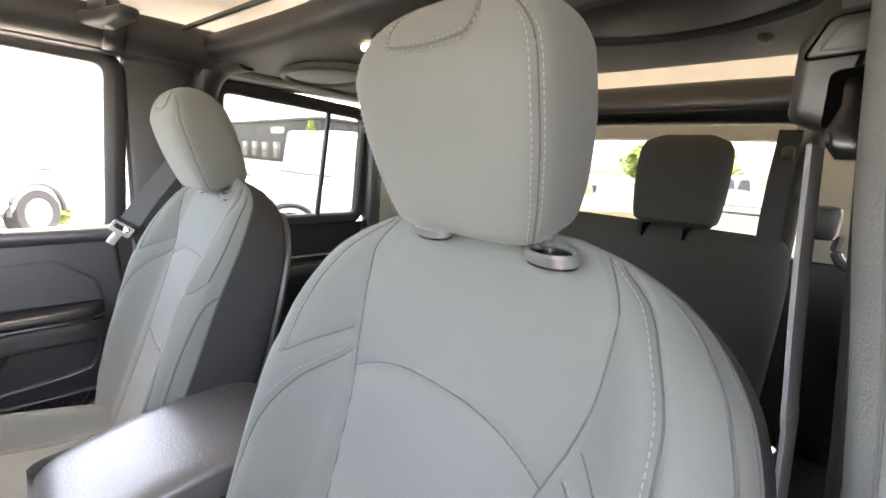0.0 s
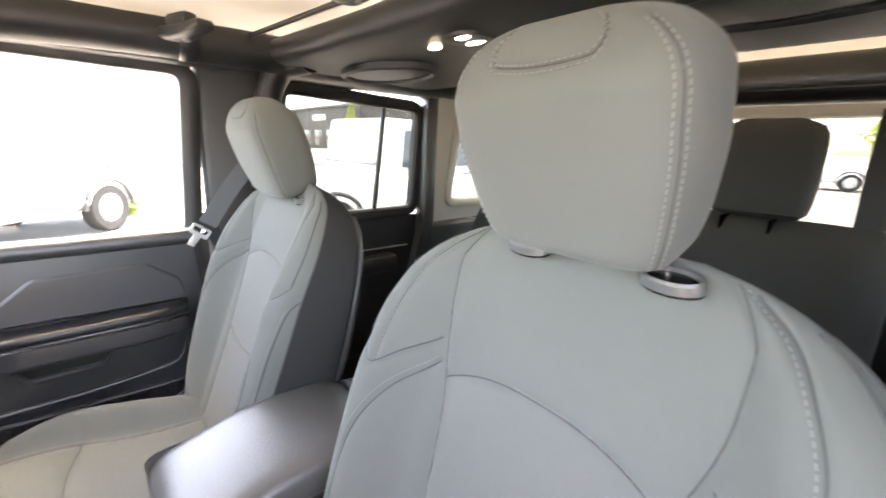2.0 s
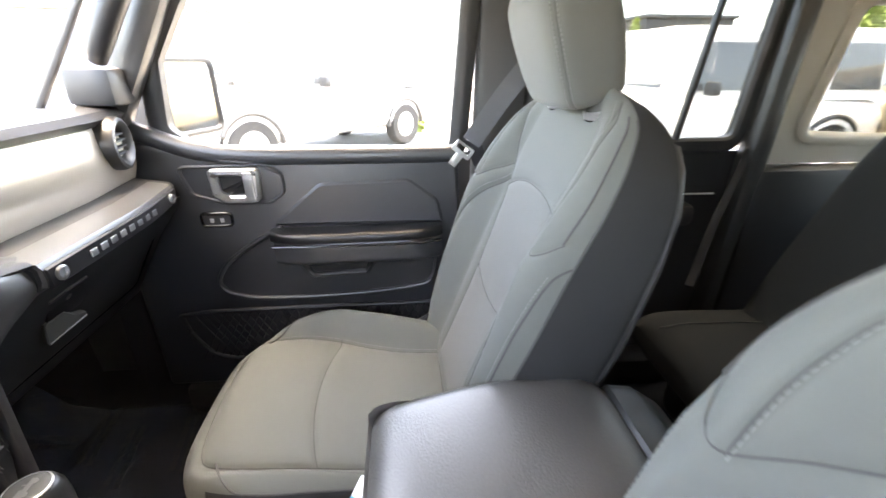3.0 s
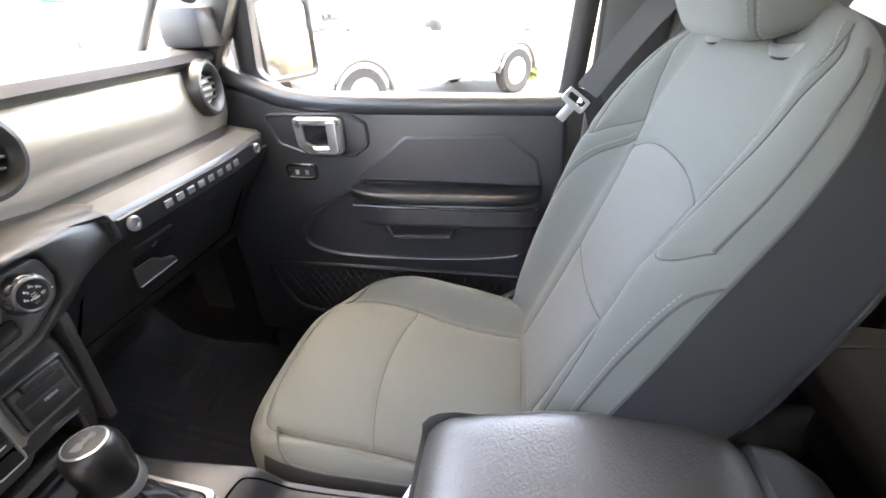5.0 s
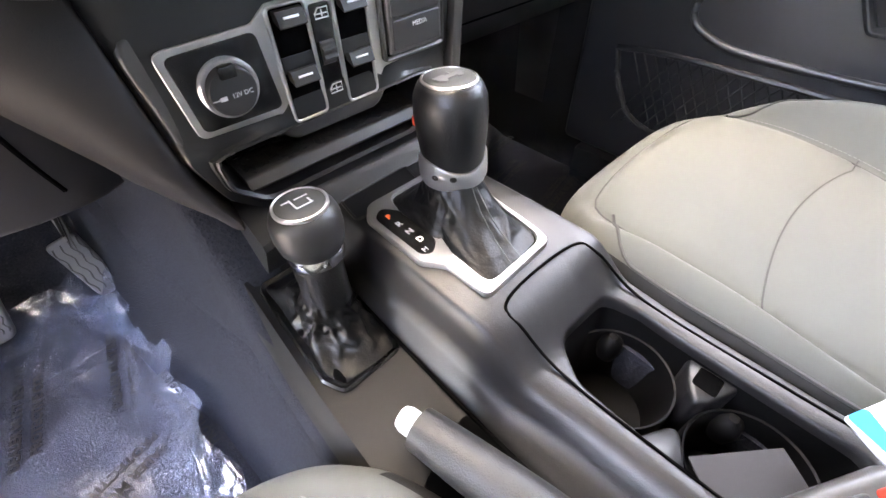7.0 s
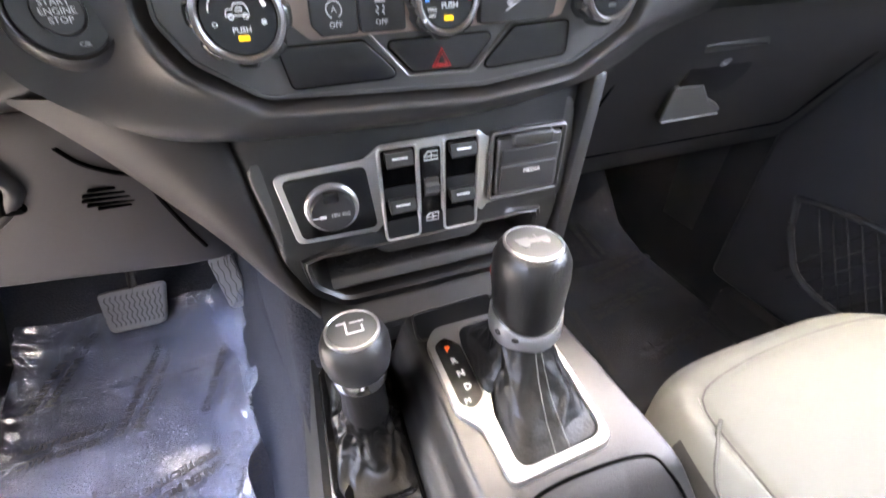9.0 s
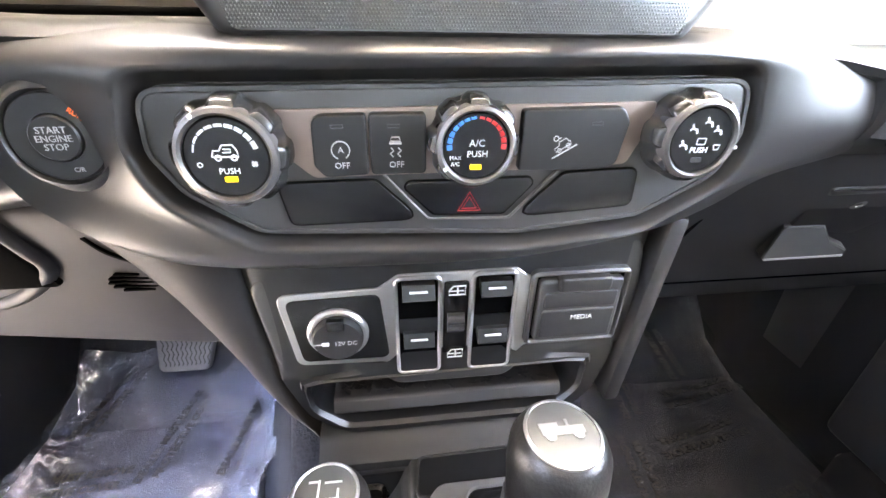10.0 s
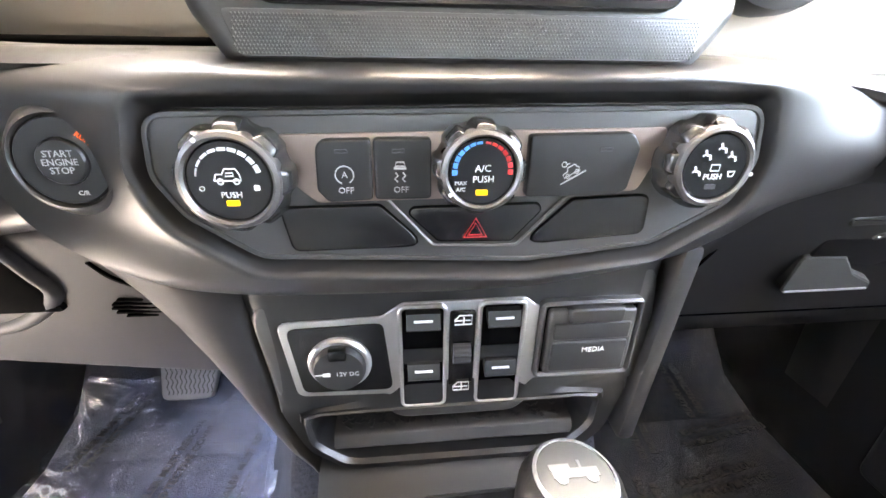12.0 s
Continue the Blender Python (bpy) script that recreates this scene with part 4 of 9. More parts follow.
    part("back_shell", bm, GREYP, th, "dark grey back shell")

    # cushion: a flat middle between two bolsters, the higher one towards the door
    wc = [(0, 0.205), (0.15, 0.228), (0.4, 0.243), (0.6, 0.246), (0.72, 0.240), (0.82, 0.224), (0.89, 0.200), (0.94, 0.172), (0.97, 0.146), (0.99, 0.116), (1.0, 0.085)]
    zt = [(0, 0.006), (0.3, 0.0), (0.6, 0.008), (0.8, 0.010), (0.89, 0.004), (0.94, -0.010), (0.975, -0.030), (1.0, -0.060)]
    rise = [(0, 0.25), (0.15, 0.55), (0.35, 0.85), (0.55, 1.0), (0.70, 0.97), (0.82, 0.65), (0.90, 0.25), (1, 0.0)]
    crows = {}
    outer_seam = [(0.02, 0.093), (0.2, 0.108), (0.4, 0.137), (0.56, 0.168), (0.72, 0.186), (0.84, 0.184), (0.90, 0.165)]
    inner_seam = [(0.02, 0.185), (0.3, 0.186), (0.56, 0.180), (0.74, 0.174), (0.84, 0.166), (0.90, 0.146)]

    def crow(v):
        if v not in crows:
            crows[v] = (lerp(wc, v), lerp(zt, v), lerp(rise, v), lerp(outer_seam, v), lerp(inner_seam, v))
        return crows[v]

    def cush_at(xr, v, lift=0.0):
        w, zt_, rise_, xo, xi = crow(v)
        door = xr * inner < 0
        c = min(1.0, abs(xr)) ** (1 / 0.42)
        s = math.sqrt(max(0.0, 1 - c * c)) ** 0.45
        a = abs(xr) * w - (xo if door else xi)
        k = max(0.0, min(1.0, a / (0.055 if door else 0.030)))
        b = (0.080 if door else 0.034) * k * k * (3 - 2 * k) * rise_
        b += 0.004 * (1 - xr * xr)
        return Vector((cx + xr * w, -0.63 + yc + 0.535 * v, 0.703 + s * (0.092 + b + zt_ + lift)))

    def ln_at(x, v, lift=0.0):
        return cush_at(max(-1.0, min(1.0, x / crow(v)[0])), v, lift)

    seams = []
    for sd in (-1, 1):
        tb = inner_seam if sd * inner > 0 else outer_seam
        seams.append([(sd * lerp(tb, v), v) for v in [0.03 + 0.85 * i / 36 for i in range(37)]])
    a, b = seams[0][-1], seams[1][-1]
    seams.append([(a[0] + (b[0] - a[0]) * t, a[1] + 0.045 * math.sin(math.pi * t) ** 0.5) for t in [i / 24 for i in range(25)]])
    mid_ = [(0.180 * inner - 0.348 * inner * t, 0.515 + 0.048 * math.sin(math.pi * min(1, t * 1.1)) ** 0.8) for t in [i / 24 for i in range(25)]]
    seams.append(mid_)
    seams.append([(-0.10 + 0.20 * t, 0.09) for t in [i / 10 for i in range(11)]])

    bm = BM()
    fn = 130
    xs = []
    for i in range(fn + 1):
        c = math.cos(math.pi * i / fn)
        xs.append(math.copysign(abs(c) ** 0.55, c))
    vs = [0.008 * i for i in range(116)] + [0.93, 0.938, 0.946, 0.954, 0.962, 0.97, 0.977, 0.984, 0.99, 0.995, 1.0]
    d_ = off_lines([(xr * crow(v)[0], v * 0.535) for v in vs for xr in xs], [[(x, v * 0.535) for x, v in ln] for ln in seams])
    dip = 0.0035 * np.exp(-(d_ / 0.0034) ** 2) + 0.0045 * np.exp(-(d_ / 0.016) ** 2)
    grid = []
    for j, v in enumerate(vs):
        w, loop = crow(v)[0], []
        for i, xr in enumerate(xs):
            loop.append(bm.verts.new(cush_at(xr, v, -dip[j * len(xs) + i])))
        for i in range(1, 30):
            a = math.pi + math.pi * i / 30
            c, s = math.cos(a), math.sin(a)
            xr = math.copysign(abs(c) ** 0.42, c)
            loop.append(bm.verts.new((cx + xr * w, -0.63 + yc + 0.535 * v, 0.703 - abs(s) ** 0.4 * lerp([(0, 0.08), (0.9, 0.075), (0.97, 0.06), (1, 0.035)], v))))
        grid.append(loop)
    m_ = len(grid[0])
    for j in range(len(vs) - 1):
        for i in range(m_):
            k = (i + 1) % m_
            f = bm.faces.new((grid[j][i], grid[j][k], grid[j + 1][k], grid[j + 1][i]))
            # cushion sides likewise use the shade-darkened cloth
            f.material_index = 1 if vs[j] < 0.83 and (i >= fn or abs(xs[i]) > 0.94) else 0
    bm.faces.new(list(reversed(grid[0])))
    bm.faces.new(grid[-1])
    cush = part("cushion", bm, (FABRIC, SHADED_SIDE_CLOTH), th, "", 70)

    def cseam(path, r=0.0009):
        b2 = BM()
        sweep(b2, path, r, 6)
        part("seam", b2, SEAM, cush)

    for ln in seams:
        cseam([ln_at(x, v, -0.0066) for x, v in ln])
    b2 = BM()
    for ln, sd in ((seams[0], -1), (seams[1], 1)):
        dashes(b2, [ln_at(x + sd * 0.006, v, -0.0032) for x, v in ln])
    part("stitching", b2, THREAD, cush, "pale grey stitching")
    for sd in (-1, 1):
        cseam([cush_at(sd * (0.94 - 0.20 * max(0.0, (v - 0.72) / 0.11) ** 2), v, 0.0) for v in [0.02 + 0.81 * i / 40 for i in range(41)]], 0.0020)
    # base and rails
    bm = BM()
    box(bm, (cx, -0.36, 0.60), (0.43, 0.44, 0.12), 0.03)
    part("base", bm, BLACK, th)
    for sd in (-1, 1):
        bm = BM()
        box(bm, (cx + sd * 0.17, -0.36, 0.50), (0.035, 0.50, 0.07), 0.006)
        part("rail", bm, STEEL, th)

    # headrest
    tilt = 17
    low = 0.0 if cx < 0 else -0.024
    hb = Vector((cx - 0.002, -0.800 + yo, 1.384 + low))
    hu = Vector((0, math.sin(radians(tilt)), math.cos(radians(tilt))))
    hf = Vector((0, math.cos(radians(tilt)), -math.sin(radians(tilt))))
    hw = [(0, 0.080), (0.03, 0.090), (0.1, 0.097), (0.3, 0.107), (0.55, 0.1135), (0.72, 0.114), (0.82, 0.109), (0.89, 0.099), (0.94, 0.086), (0.97, 0.072), (0.99, 0.054), (1, 0.035)]
    hd = [(0, 0.032), (0.03, 0.045), (0.1, 0.052), (0.5, 0.057), (0.72, 0.054), (0.84, 0.043), (0.92, 0.031), (0.97, 0.019), (1, 0.006)]
    hh = 0.203
    hrows = {}

    def head_at(xr, v, lift=0.0, face=1):
        if v not in hrows:
            hrows[v] = (lerp(hw, v), lerp(hd, v))
        w, d = hrows[v]
        c = min(1.0, abs(xr)) ** (1 / 0.42)
        s = math.sqrt(max(0.0, 1 - c * c)) ** 0.46
        return hb + Vector((xr * w, 0, 0)) + hu * (v * hh) + hf * (face * s * (d + lift) + 0.008 * v)

    fv = lambda x: 0.845 + 0.03 * (abs(x) / 0.6) ** 2 + 0.13 * max(0.0, (abs(x) - 0.42) / 0.25) ** 1.6
    top_line = [(x, fv(x)) for x in [-0.66 + 1.32 * i / 40 for i in range(41)] if fv(x) < 0.99]
    edge_line = [(0.93 - 0.05 * max(0.0, (v - 0.75) / 0.25) ** 2, v) for v in [0.01 + 0.93 * i / 40 for i in range(41)]]
    hseams = [top_line] + both(edge_line)
    fn = 120
    xs = []
    for i in range(fn + 1):
        c = math.cos(math.pi * i / fn)
        xs.append(math.copysign(abs(c) ** 0.5, c))
    vs = [0, 0.006, 0.015] + [0.03 + 0.0125 * i for i in range(73)] + [0.94, 0.95, 0.96, 0.968, 0.976, 0.984, 0.99, 0.995, 1.0]
    d_ = off_lines([(xr * 0.11, v * hh) for v in vs for xr in xs], [[(x * 0.11, v * hh) for x, v in ln] for ln in hseams])
    dip = 0.0016 * np.exp(-(d_ / 0.0022) ** 2) + 0.0012 * np.exp(-(d_ / 0.009) ** 2)
    bm = BM()
    loops = []
    for j, v in enumerate(vs):
        loop = [head_at(xr, v, -dip[j * len(xs) + i]) for i, xr in enumerate(xs)]
        for i in range(1, 36):
            a = math.pi + math.pi * i / 36
            c = math.cos(a)
            loop.append(head_at(math.copysign(abs(c) ** 0.42, c), v, 0, -1))
        loops.append(loop)
    rings(bm, loops)
    head = part("headrest", bm, FABRIC, th, "", 60)
    for sd in (-1, 1):
        b2 = BM()
        sweep(b2, [head_at(sd * x, v, -0.0024) for x, v in edge_line], 0.0008, 6)
        part("seam", b2, SEAM, head)
        b2 = BM()
        for off in (-0.032, 0.026):
            dashes(b2, [head_at(sd * (x + off), v, 0.0002) for x, v in edge_line], 0.0058, 0.6, 0.0006)
        part("stitching", b2, THREAD, head, "pale grey stitching")
    b2 = BM()
    for off in (-0.016, 0.012):
        dashes(b2, [head_at(x, v + off, 0.0002) for x, v in top_line if v + off < 1], 0.0058, 0.6, 0.0006)
    part("stitching", b2, THREAD, head, "pale grey stitching")
    b2 = BM()
    sweep(b2, [head_at(x, v, -0.0024) for x, v in top_line], 0.0008, 6)
    part("seam", b2, SEAM, head)
    for sd in (-1, 1):
        bm = BM()
        sweep(bm, [Vector((cx + sd * 0.08, -0.815 + yo, 1.350)), Vector((cx + sd * 0.08, -0.795 + yo, 1.40))], 0.006, 12)
        post = part("headrest_post", bm, CHROME, th, "chromed headrest post")
        bm = BM()
        gm = tri((1, 0, 0), (0, 1, -0.30), (cx + (-0.018 + sd * 0.075 if cx < 0 else sd * 0.08), (-0.786 if cx < 0 else -0.800) + yo, 1.3735 + low * 0.9))
        oval = [(0.025 * math.cos(2 * math.pi * k / 32), 0.0135 * math.sin(2 * math.pi * k / 32)) for k in range(32)]
        plate(bm, oval, -0.012, -0.001, gm, 0.003)
        cap_ = part("guide_cap", bm, PIANO, post, "glossy headrest guide cap")
        bm = BM()
        border(bm, inset(oval, -0.001), inset(oval, 0.004), -0.009, 0.0018, gm, 0.0022)
        part("rim", bm, STEEL, cap_)
    return th


seat(-0.352, "grey cloth driver bucket seat with adjustable headrest", 1, 0.0, 1.08)
seat(0.383, "grey cloth passenger bucket seat with adjustable headrest", -1, 0.035)


# ---- rear bench ----
def bench():
    th = thing("rear_bench", (0, -1.5, 0.47), "grey cloth rear bench seat with split folding back", "rear seat")
    for x0, x1, nm in ((-0.55, 0.10, "wide"), (0.105, 0.61, "narrow")):
        bm = BM()
        loops = []
        cx, hw = (x0 + x1) / 2, (x1 - x0) / 2
        for v in [0, 0.05, 0.1, 0.2, 0.3, 0.4, 0.5, 0.6, 0.7, 0.78, 0.84, 0.88, 0.92, 0.95, 0.975, 0.99, 1.0]:
            d = lerp([(0, 0.075), (0.6, 0.07), (0.92, 0.055), (0.97, 0.042), (1, 0.02)], v)
            w = hw * lerp([(0, 0.96), (0.3, 1.0), (0.8, 0.985), (0.95, 0.95), (1, 0.90)], v)
            c = Vector((cx, -1.47 - 0.20 * v, 0.82 + 0.495 * v))
            bulge = [(0, 1.0), (0.45, 1.0), (0.68, 1.45), (0.85, 1.5), (1.0, 1.0)]
            loops.append([c + Vector((a, b * q * 0.94, -b * q * 0.34)) for a, b, q in [(a, b, lerp(bulge, abs(a) / w) if b > 0 else 1.0) for a, b in superloop(w, d, 0.22, 0.75, 64)]])
        rings(bm, loops)
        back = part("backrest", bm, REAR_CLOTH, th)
        for sd in (-0.55, 0.55):
            b2 = BM()
            sweep(b2, [Vector((cx + sd * hw, -1.47 - 0.20 * v + 0.94 * lerp([(0, 0.0755), (0.6, 0.0705), (0.92, 0.0555), (0.97, 0.042)], v), 0.82 + 0.495 * v - 0.024)) for v in [0.02 + 0.92 * i / 20 for i in range(21)]], 0.002, 6)
            part("seam", b2, SEAM, back)
        bm = BM()
        loops = []
        for v in [0, 0.05, 0.1, 0.25, 0.4, 0.55, 0.7, 0.8, 0.86, 0.91, 0.95, 0.98, 1.0]:
            h = lerp([(0, 0.06), (0.1, 0.075), (0.8, 0.075), (0.94, 0.062), (1, 0.025)], v)
            loops.append([Vector((cx + a * hw, -1.60 + 0.50 * v, 0.725 + b + 0.02 * v)) for a, b in superloop(0.99, h, 0.20, 0.62, 44)])
        rings(bm, loops)
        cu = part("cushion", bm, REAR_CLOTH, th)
        for sd in (-0.6, 0.6):
            b2 = BM()
            sweep(b2, [Vector((cx + sd * hw, -1.56 + 0.45 * t, 0.8015 + 0.02 * (0.08 + 0.9 * t) - 0.012 * max(0, t - 0.85) / 0.15)) for t in [i / 12 for i in range(13)]], 0.002, 6)
            part("seam", b2, SEAM, cu)
    bm = BM()
    box(bm, (0, -1.42, 0.56), (1.16, 0.40, 0.17), 0.03)
    part("base", bm, BLACK, th)
    for cx in (-0.276, 0.36):
        bm = BM()
        loops = []
        for v in [0, 0.02, 0.06, 0.15, 0.4, 0.7, 0.85, 0.93, 0.97, 1.0]:
            w = 0.97 * lerp([(0, 0.085), (0.06, 0.103), (0.4, 0.112), (0.8, 0.112), (0.93, 0.10), (1, 0.06)], v)
            d = lerp([(0, 0.02), (0.06, 0.045), (0.5, 0.055), (0.85, 0.046), (0.95, 0.03), (1, 0.012)], v)
            loops.append([Vector((cx + a, -1.70 + b, 1.318 + 0.235 * v)) for a, b in superloop(w, d, 0.42, 0.6, 36)])
        rings(bm, loops)
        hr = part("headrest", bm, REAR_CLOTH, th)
        for sd in (-1, 1):
            # a black box paints the dark of the post slot
            bm = BM()
            box(bm, (cx + sd * 0.05, -1.655, 1.290), (0.007, 0.06, 0.06), 0.003)
            part("slot", bm, HOLE, hr)
    return th


bench()


# ---- seat belts ----
def belt_front(sx):
    who = "passenger" if sx > 0 else "driver"
    th = thing("seat_belt", (sx * 0.69, -0.80, 1.0), f"black front seat belt with height adjuster on the {who} pillar", "seat belt", "front seat belts")
    if sx < 0:
        am = tri((-1, 0, 0), (0, 0, 1), (0, -0.85, 0))
        outline = rounded([(0.5785, 1.488), (0.5765, 1.540), (0.590, 1.558), (0.622, 1.562), (0.6235, 1.485), (0.603, 1.479)], [0.010, 0.016, 0.010, 0.004, 0.004, 0.008], 6)
        bm = BM()
        plate(bm, outline, -0.040, 0.0, am, 0.009)
        body = part("height_adjuster", bm, DARK, th, "satin black belt height adjuster cover")
        but = rounded([(0.5810, 1.5265), (0.5915, 1.5515), (0.6165, 1.5535), (0.6165, 1.5285)], [0.003, 0.008, 0.003, 0.003], 5)
        bm = BM()
        border(bm, inset(but, -0.0010), inset(but, 0.0006), -0.004, 0.0005, am, 0.0002)
        part("gap", bm, HOLE, body)
        bm = BM()
        plate(bm, inset(but, 0.0006), -0.004, 0.0015, am, 0.0012)
        bt = part("button", bm, DARK, body)
        bm = BM()
        d_ = rounded([(0.588, 1.5305), (0.5965, 1.5475), (0.6135, 1.5490), (0.6135, 1.5320)], [0.002, 0.007, 0.002, 0.002], 5)
        border(bm, d_, inset(d_, 0.0010), 0.0008, 0.0019, am, 0.0003)
        part("pad_edge", bm, BLACK, bt)
        # flat black plate painting the shade inside the belt slot
        bm = BM()
        plate(bm, rounded([(0.5985, 1.482), (0.597, 1.518), (0.6165, 1.521), (0.6190, 1.482)], [0.003, 0.006, 0.003, 0.003], 4), -0.02, 0.0012, am, 0.0)
        part("slot", bm, HOLE, body)
        bm = BM()
        rings(bm, [[xf(am, (0.6090 + 0.0015 * k + a, 1.512 - 0.0085 * k, 0.004 + 0.002 * k + b)) for a, b in superloop(w, d, 0.6, 0.6, 24)]
                   for k, (w, d) in enumerate(((0.004, 0.004), (0.0048, 0.005), (0.0055, 0.006), (0.009, 0.009), (0.0125, 0.012), (0.0125, 0.012), (0.008, 0.009)))])
        part("guide_loop", bm, PIANO, th, "glossy black belt guide loop", 180)
        # front run takes the lit copy of the webbing
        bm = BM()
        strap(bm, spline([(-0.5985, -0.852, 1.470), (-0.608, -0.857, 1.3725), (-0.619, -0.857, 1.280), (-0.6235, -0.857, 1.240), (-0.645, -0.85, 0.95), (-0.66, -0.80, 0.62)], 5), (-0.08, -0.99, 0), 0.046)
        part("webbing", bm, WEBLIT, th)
        bm = BM()
        strap(bm, [(-0.622, -0.885, 1.47), (-0.651, -0.885, 1.24), (-0.685, -0.885, 0.9), (-0.70, -0.885, 0.6)], (0.12, -0.99, 0), 0.046)
        part("webbing", bm, WEB, th)
        bm = BM()
        box(bm, (-0.612, -0.868, 1.20), (0.012, 0.04, 0.06), 0.004)
        t = part("tongue", bm, CHROME, th, "chromed belt tongue")
    else:
        bm = BM()
        lathe(bm, [(0.006, -0.012), (0.016, -0.010), (0.018, 0.0), (0.016, 0.012), (0.006, 0.014)], tri((0, 1, 0), (0, 0, 1), (0.665, -0.80, 1.44)), 20)
        part("guide_loop", bm, PIANO, th)
        # upper run carries its sheen as a paler colour
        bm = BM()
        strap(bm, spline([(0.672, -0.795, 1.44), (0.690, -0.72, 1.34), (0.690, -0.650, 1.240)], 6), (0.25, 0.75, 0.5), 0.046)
        part("webbing", bm, BELTSHEEN, th)
        bm = BM()
        strap(bm, spline([(0.692, -0.655, 1.240), (0.697, -0.70, 1.12), (0.700, -0.74, 0.95), (0.700, -0.76, 0.66)], 6), (0.1, 0.95, 0.3), 0.046)
        part("webbing", bm, WEB, th)
        bm = BM()
        m = tri((0, 0.6, -0.8), (0, 0.8, 0.6), (0.688, -0.632, 1.225))
        border(bm, rect(-0.012, -0.025, 0.016, 0.025, 0.005), rect(-0.006, -0.019, 0.006, 0.019, 0.003), -0.003, 0.003, m, 0.001)
        box(bm, (0.030, 0, 0), (0.034, 0.020, 0.003), 0.001, m)
        part("tongue", bm, SILVER, th, "bright metal belt tongue")
        bm = BM()
        sweep(bm, spline([(0.64, -0.50, 0.76), (0.65, -0.53, 0.775), (0.655, -0.57, 0.79), (0.655, -0.60, 0.76)], 5), 0.011, 8)
        part("stalk", bm, BLACK, th)
        bm = BM()
        strap(bm, spline([(0.66, -0.42, 0.70), (0.655, -0.50, 0.745), (0.66, -0.57, 0.78), (0.665, -0.64, 0.86)], 5), (0.5, 0, 0.8), 0.04)
        part("lap_webbing", bm, WEB, th)


belt_front(-1)
belt_front(1)
for sx in (-1, 1):
    th = thing("rear_seat_belt", (sx * 0.6, -1.75, 1.0), "black rear seat belt hanging from the roll cage", "seat belt", "rear seat belts")
    bm = BM()
    off = 0.0 if sx > 0 else 0.115
    strap(bm, [(sx * 0.58 + off, -1.86, 1.58), (sx * 0.585 + off, -1.80, 1.42), (sx * 0.60 + off, -1.72, 1.2), (sx * 0.62 + off, -1.55, 0.85)], (0.9, 0.3, 0), 0.05)
    part("webbing", bm, WEB, th)
    bm = BM()
    lathe(bm, [(0.005, -0.014), (0.017, -0.012), (0.02, 0.0), (0.016, 0.012), (0.005, 0.014)], tri((0, 1, 0), (0, 0, 1), (sx * 0.585 + off, -1.845, 1.52)), 18)
    part("guide_loop", bm, DARK, th)
    th = thing("rear_door_strap", (sx * 0.74, -1.38, 1.2), "thin black strap beside the rear door", "strap", "rear door straps")
    bm = BM()
    strap(bm, [(sx * 0.745, -1.42, 1.20), (sx * 0.70, -1.34, 1.02), (sx * 0.62, -1.25, 0.86)], (0.3, 0.9, 0.2), 0.022)
    part("webbing", bm, WEB, th)
th = thing("cargo_lamp", (-0.59, -2.1, 1.2), "black box on a bent stalk by the tailgate", "lamp")
bm = BM()
box(bm, (-0.55, -2.06, 1.345), (0.09, 0.06, 0.095), 0.018)
part("housing", bm, SHELF, th)
bm = BM()
sweep(bm, spline([(-0.60, -2.10, 1.31), (-0.60, -2.10, 1.26), (-0.63, -2.08, 1.225), (-0.69, -2.06, 1.22)], 5), 0.014, 8)
part("stalk", bm, DARK, th)


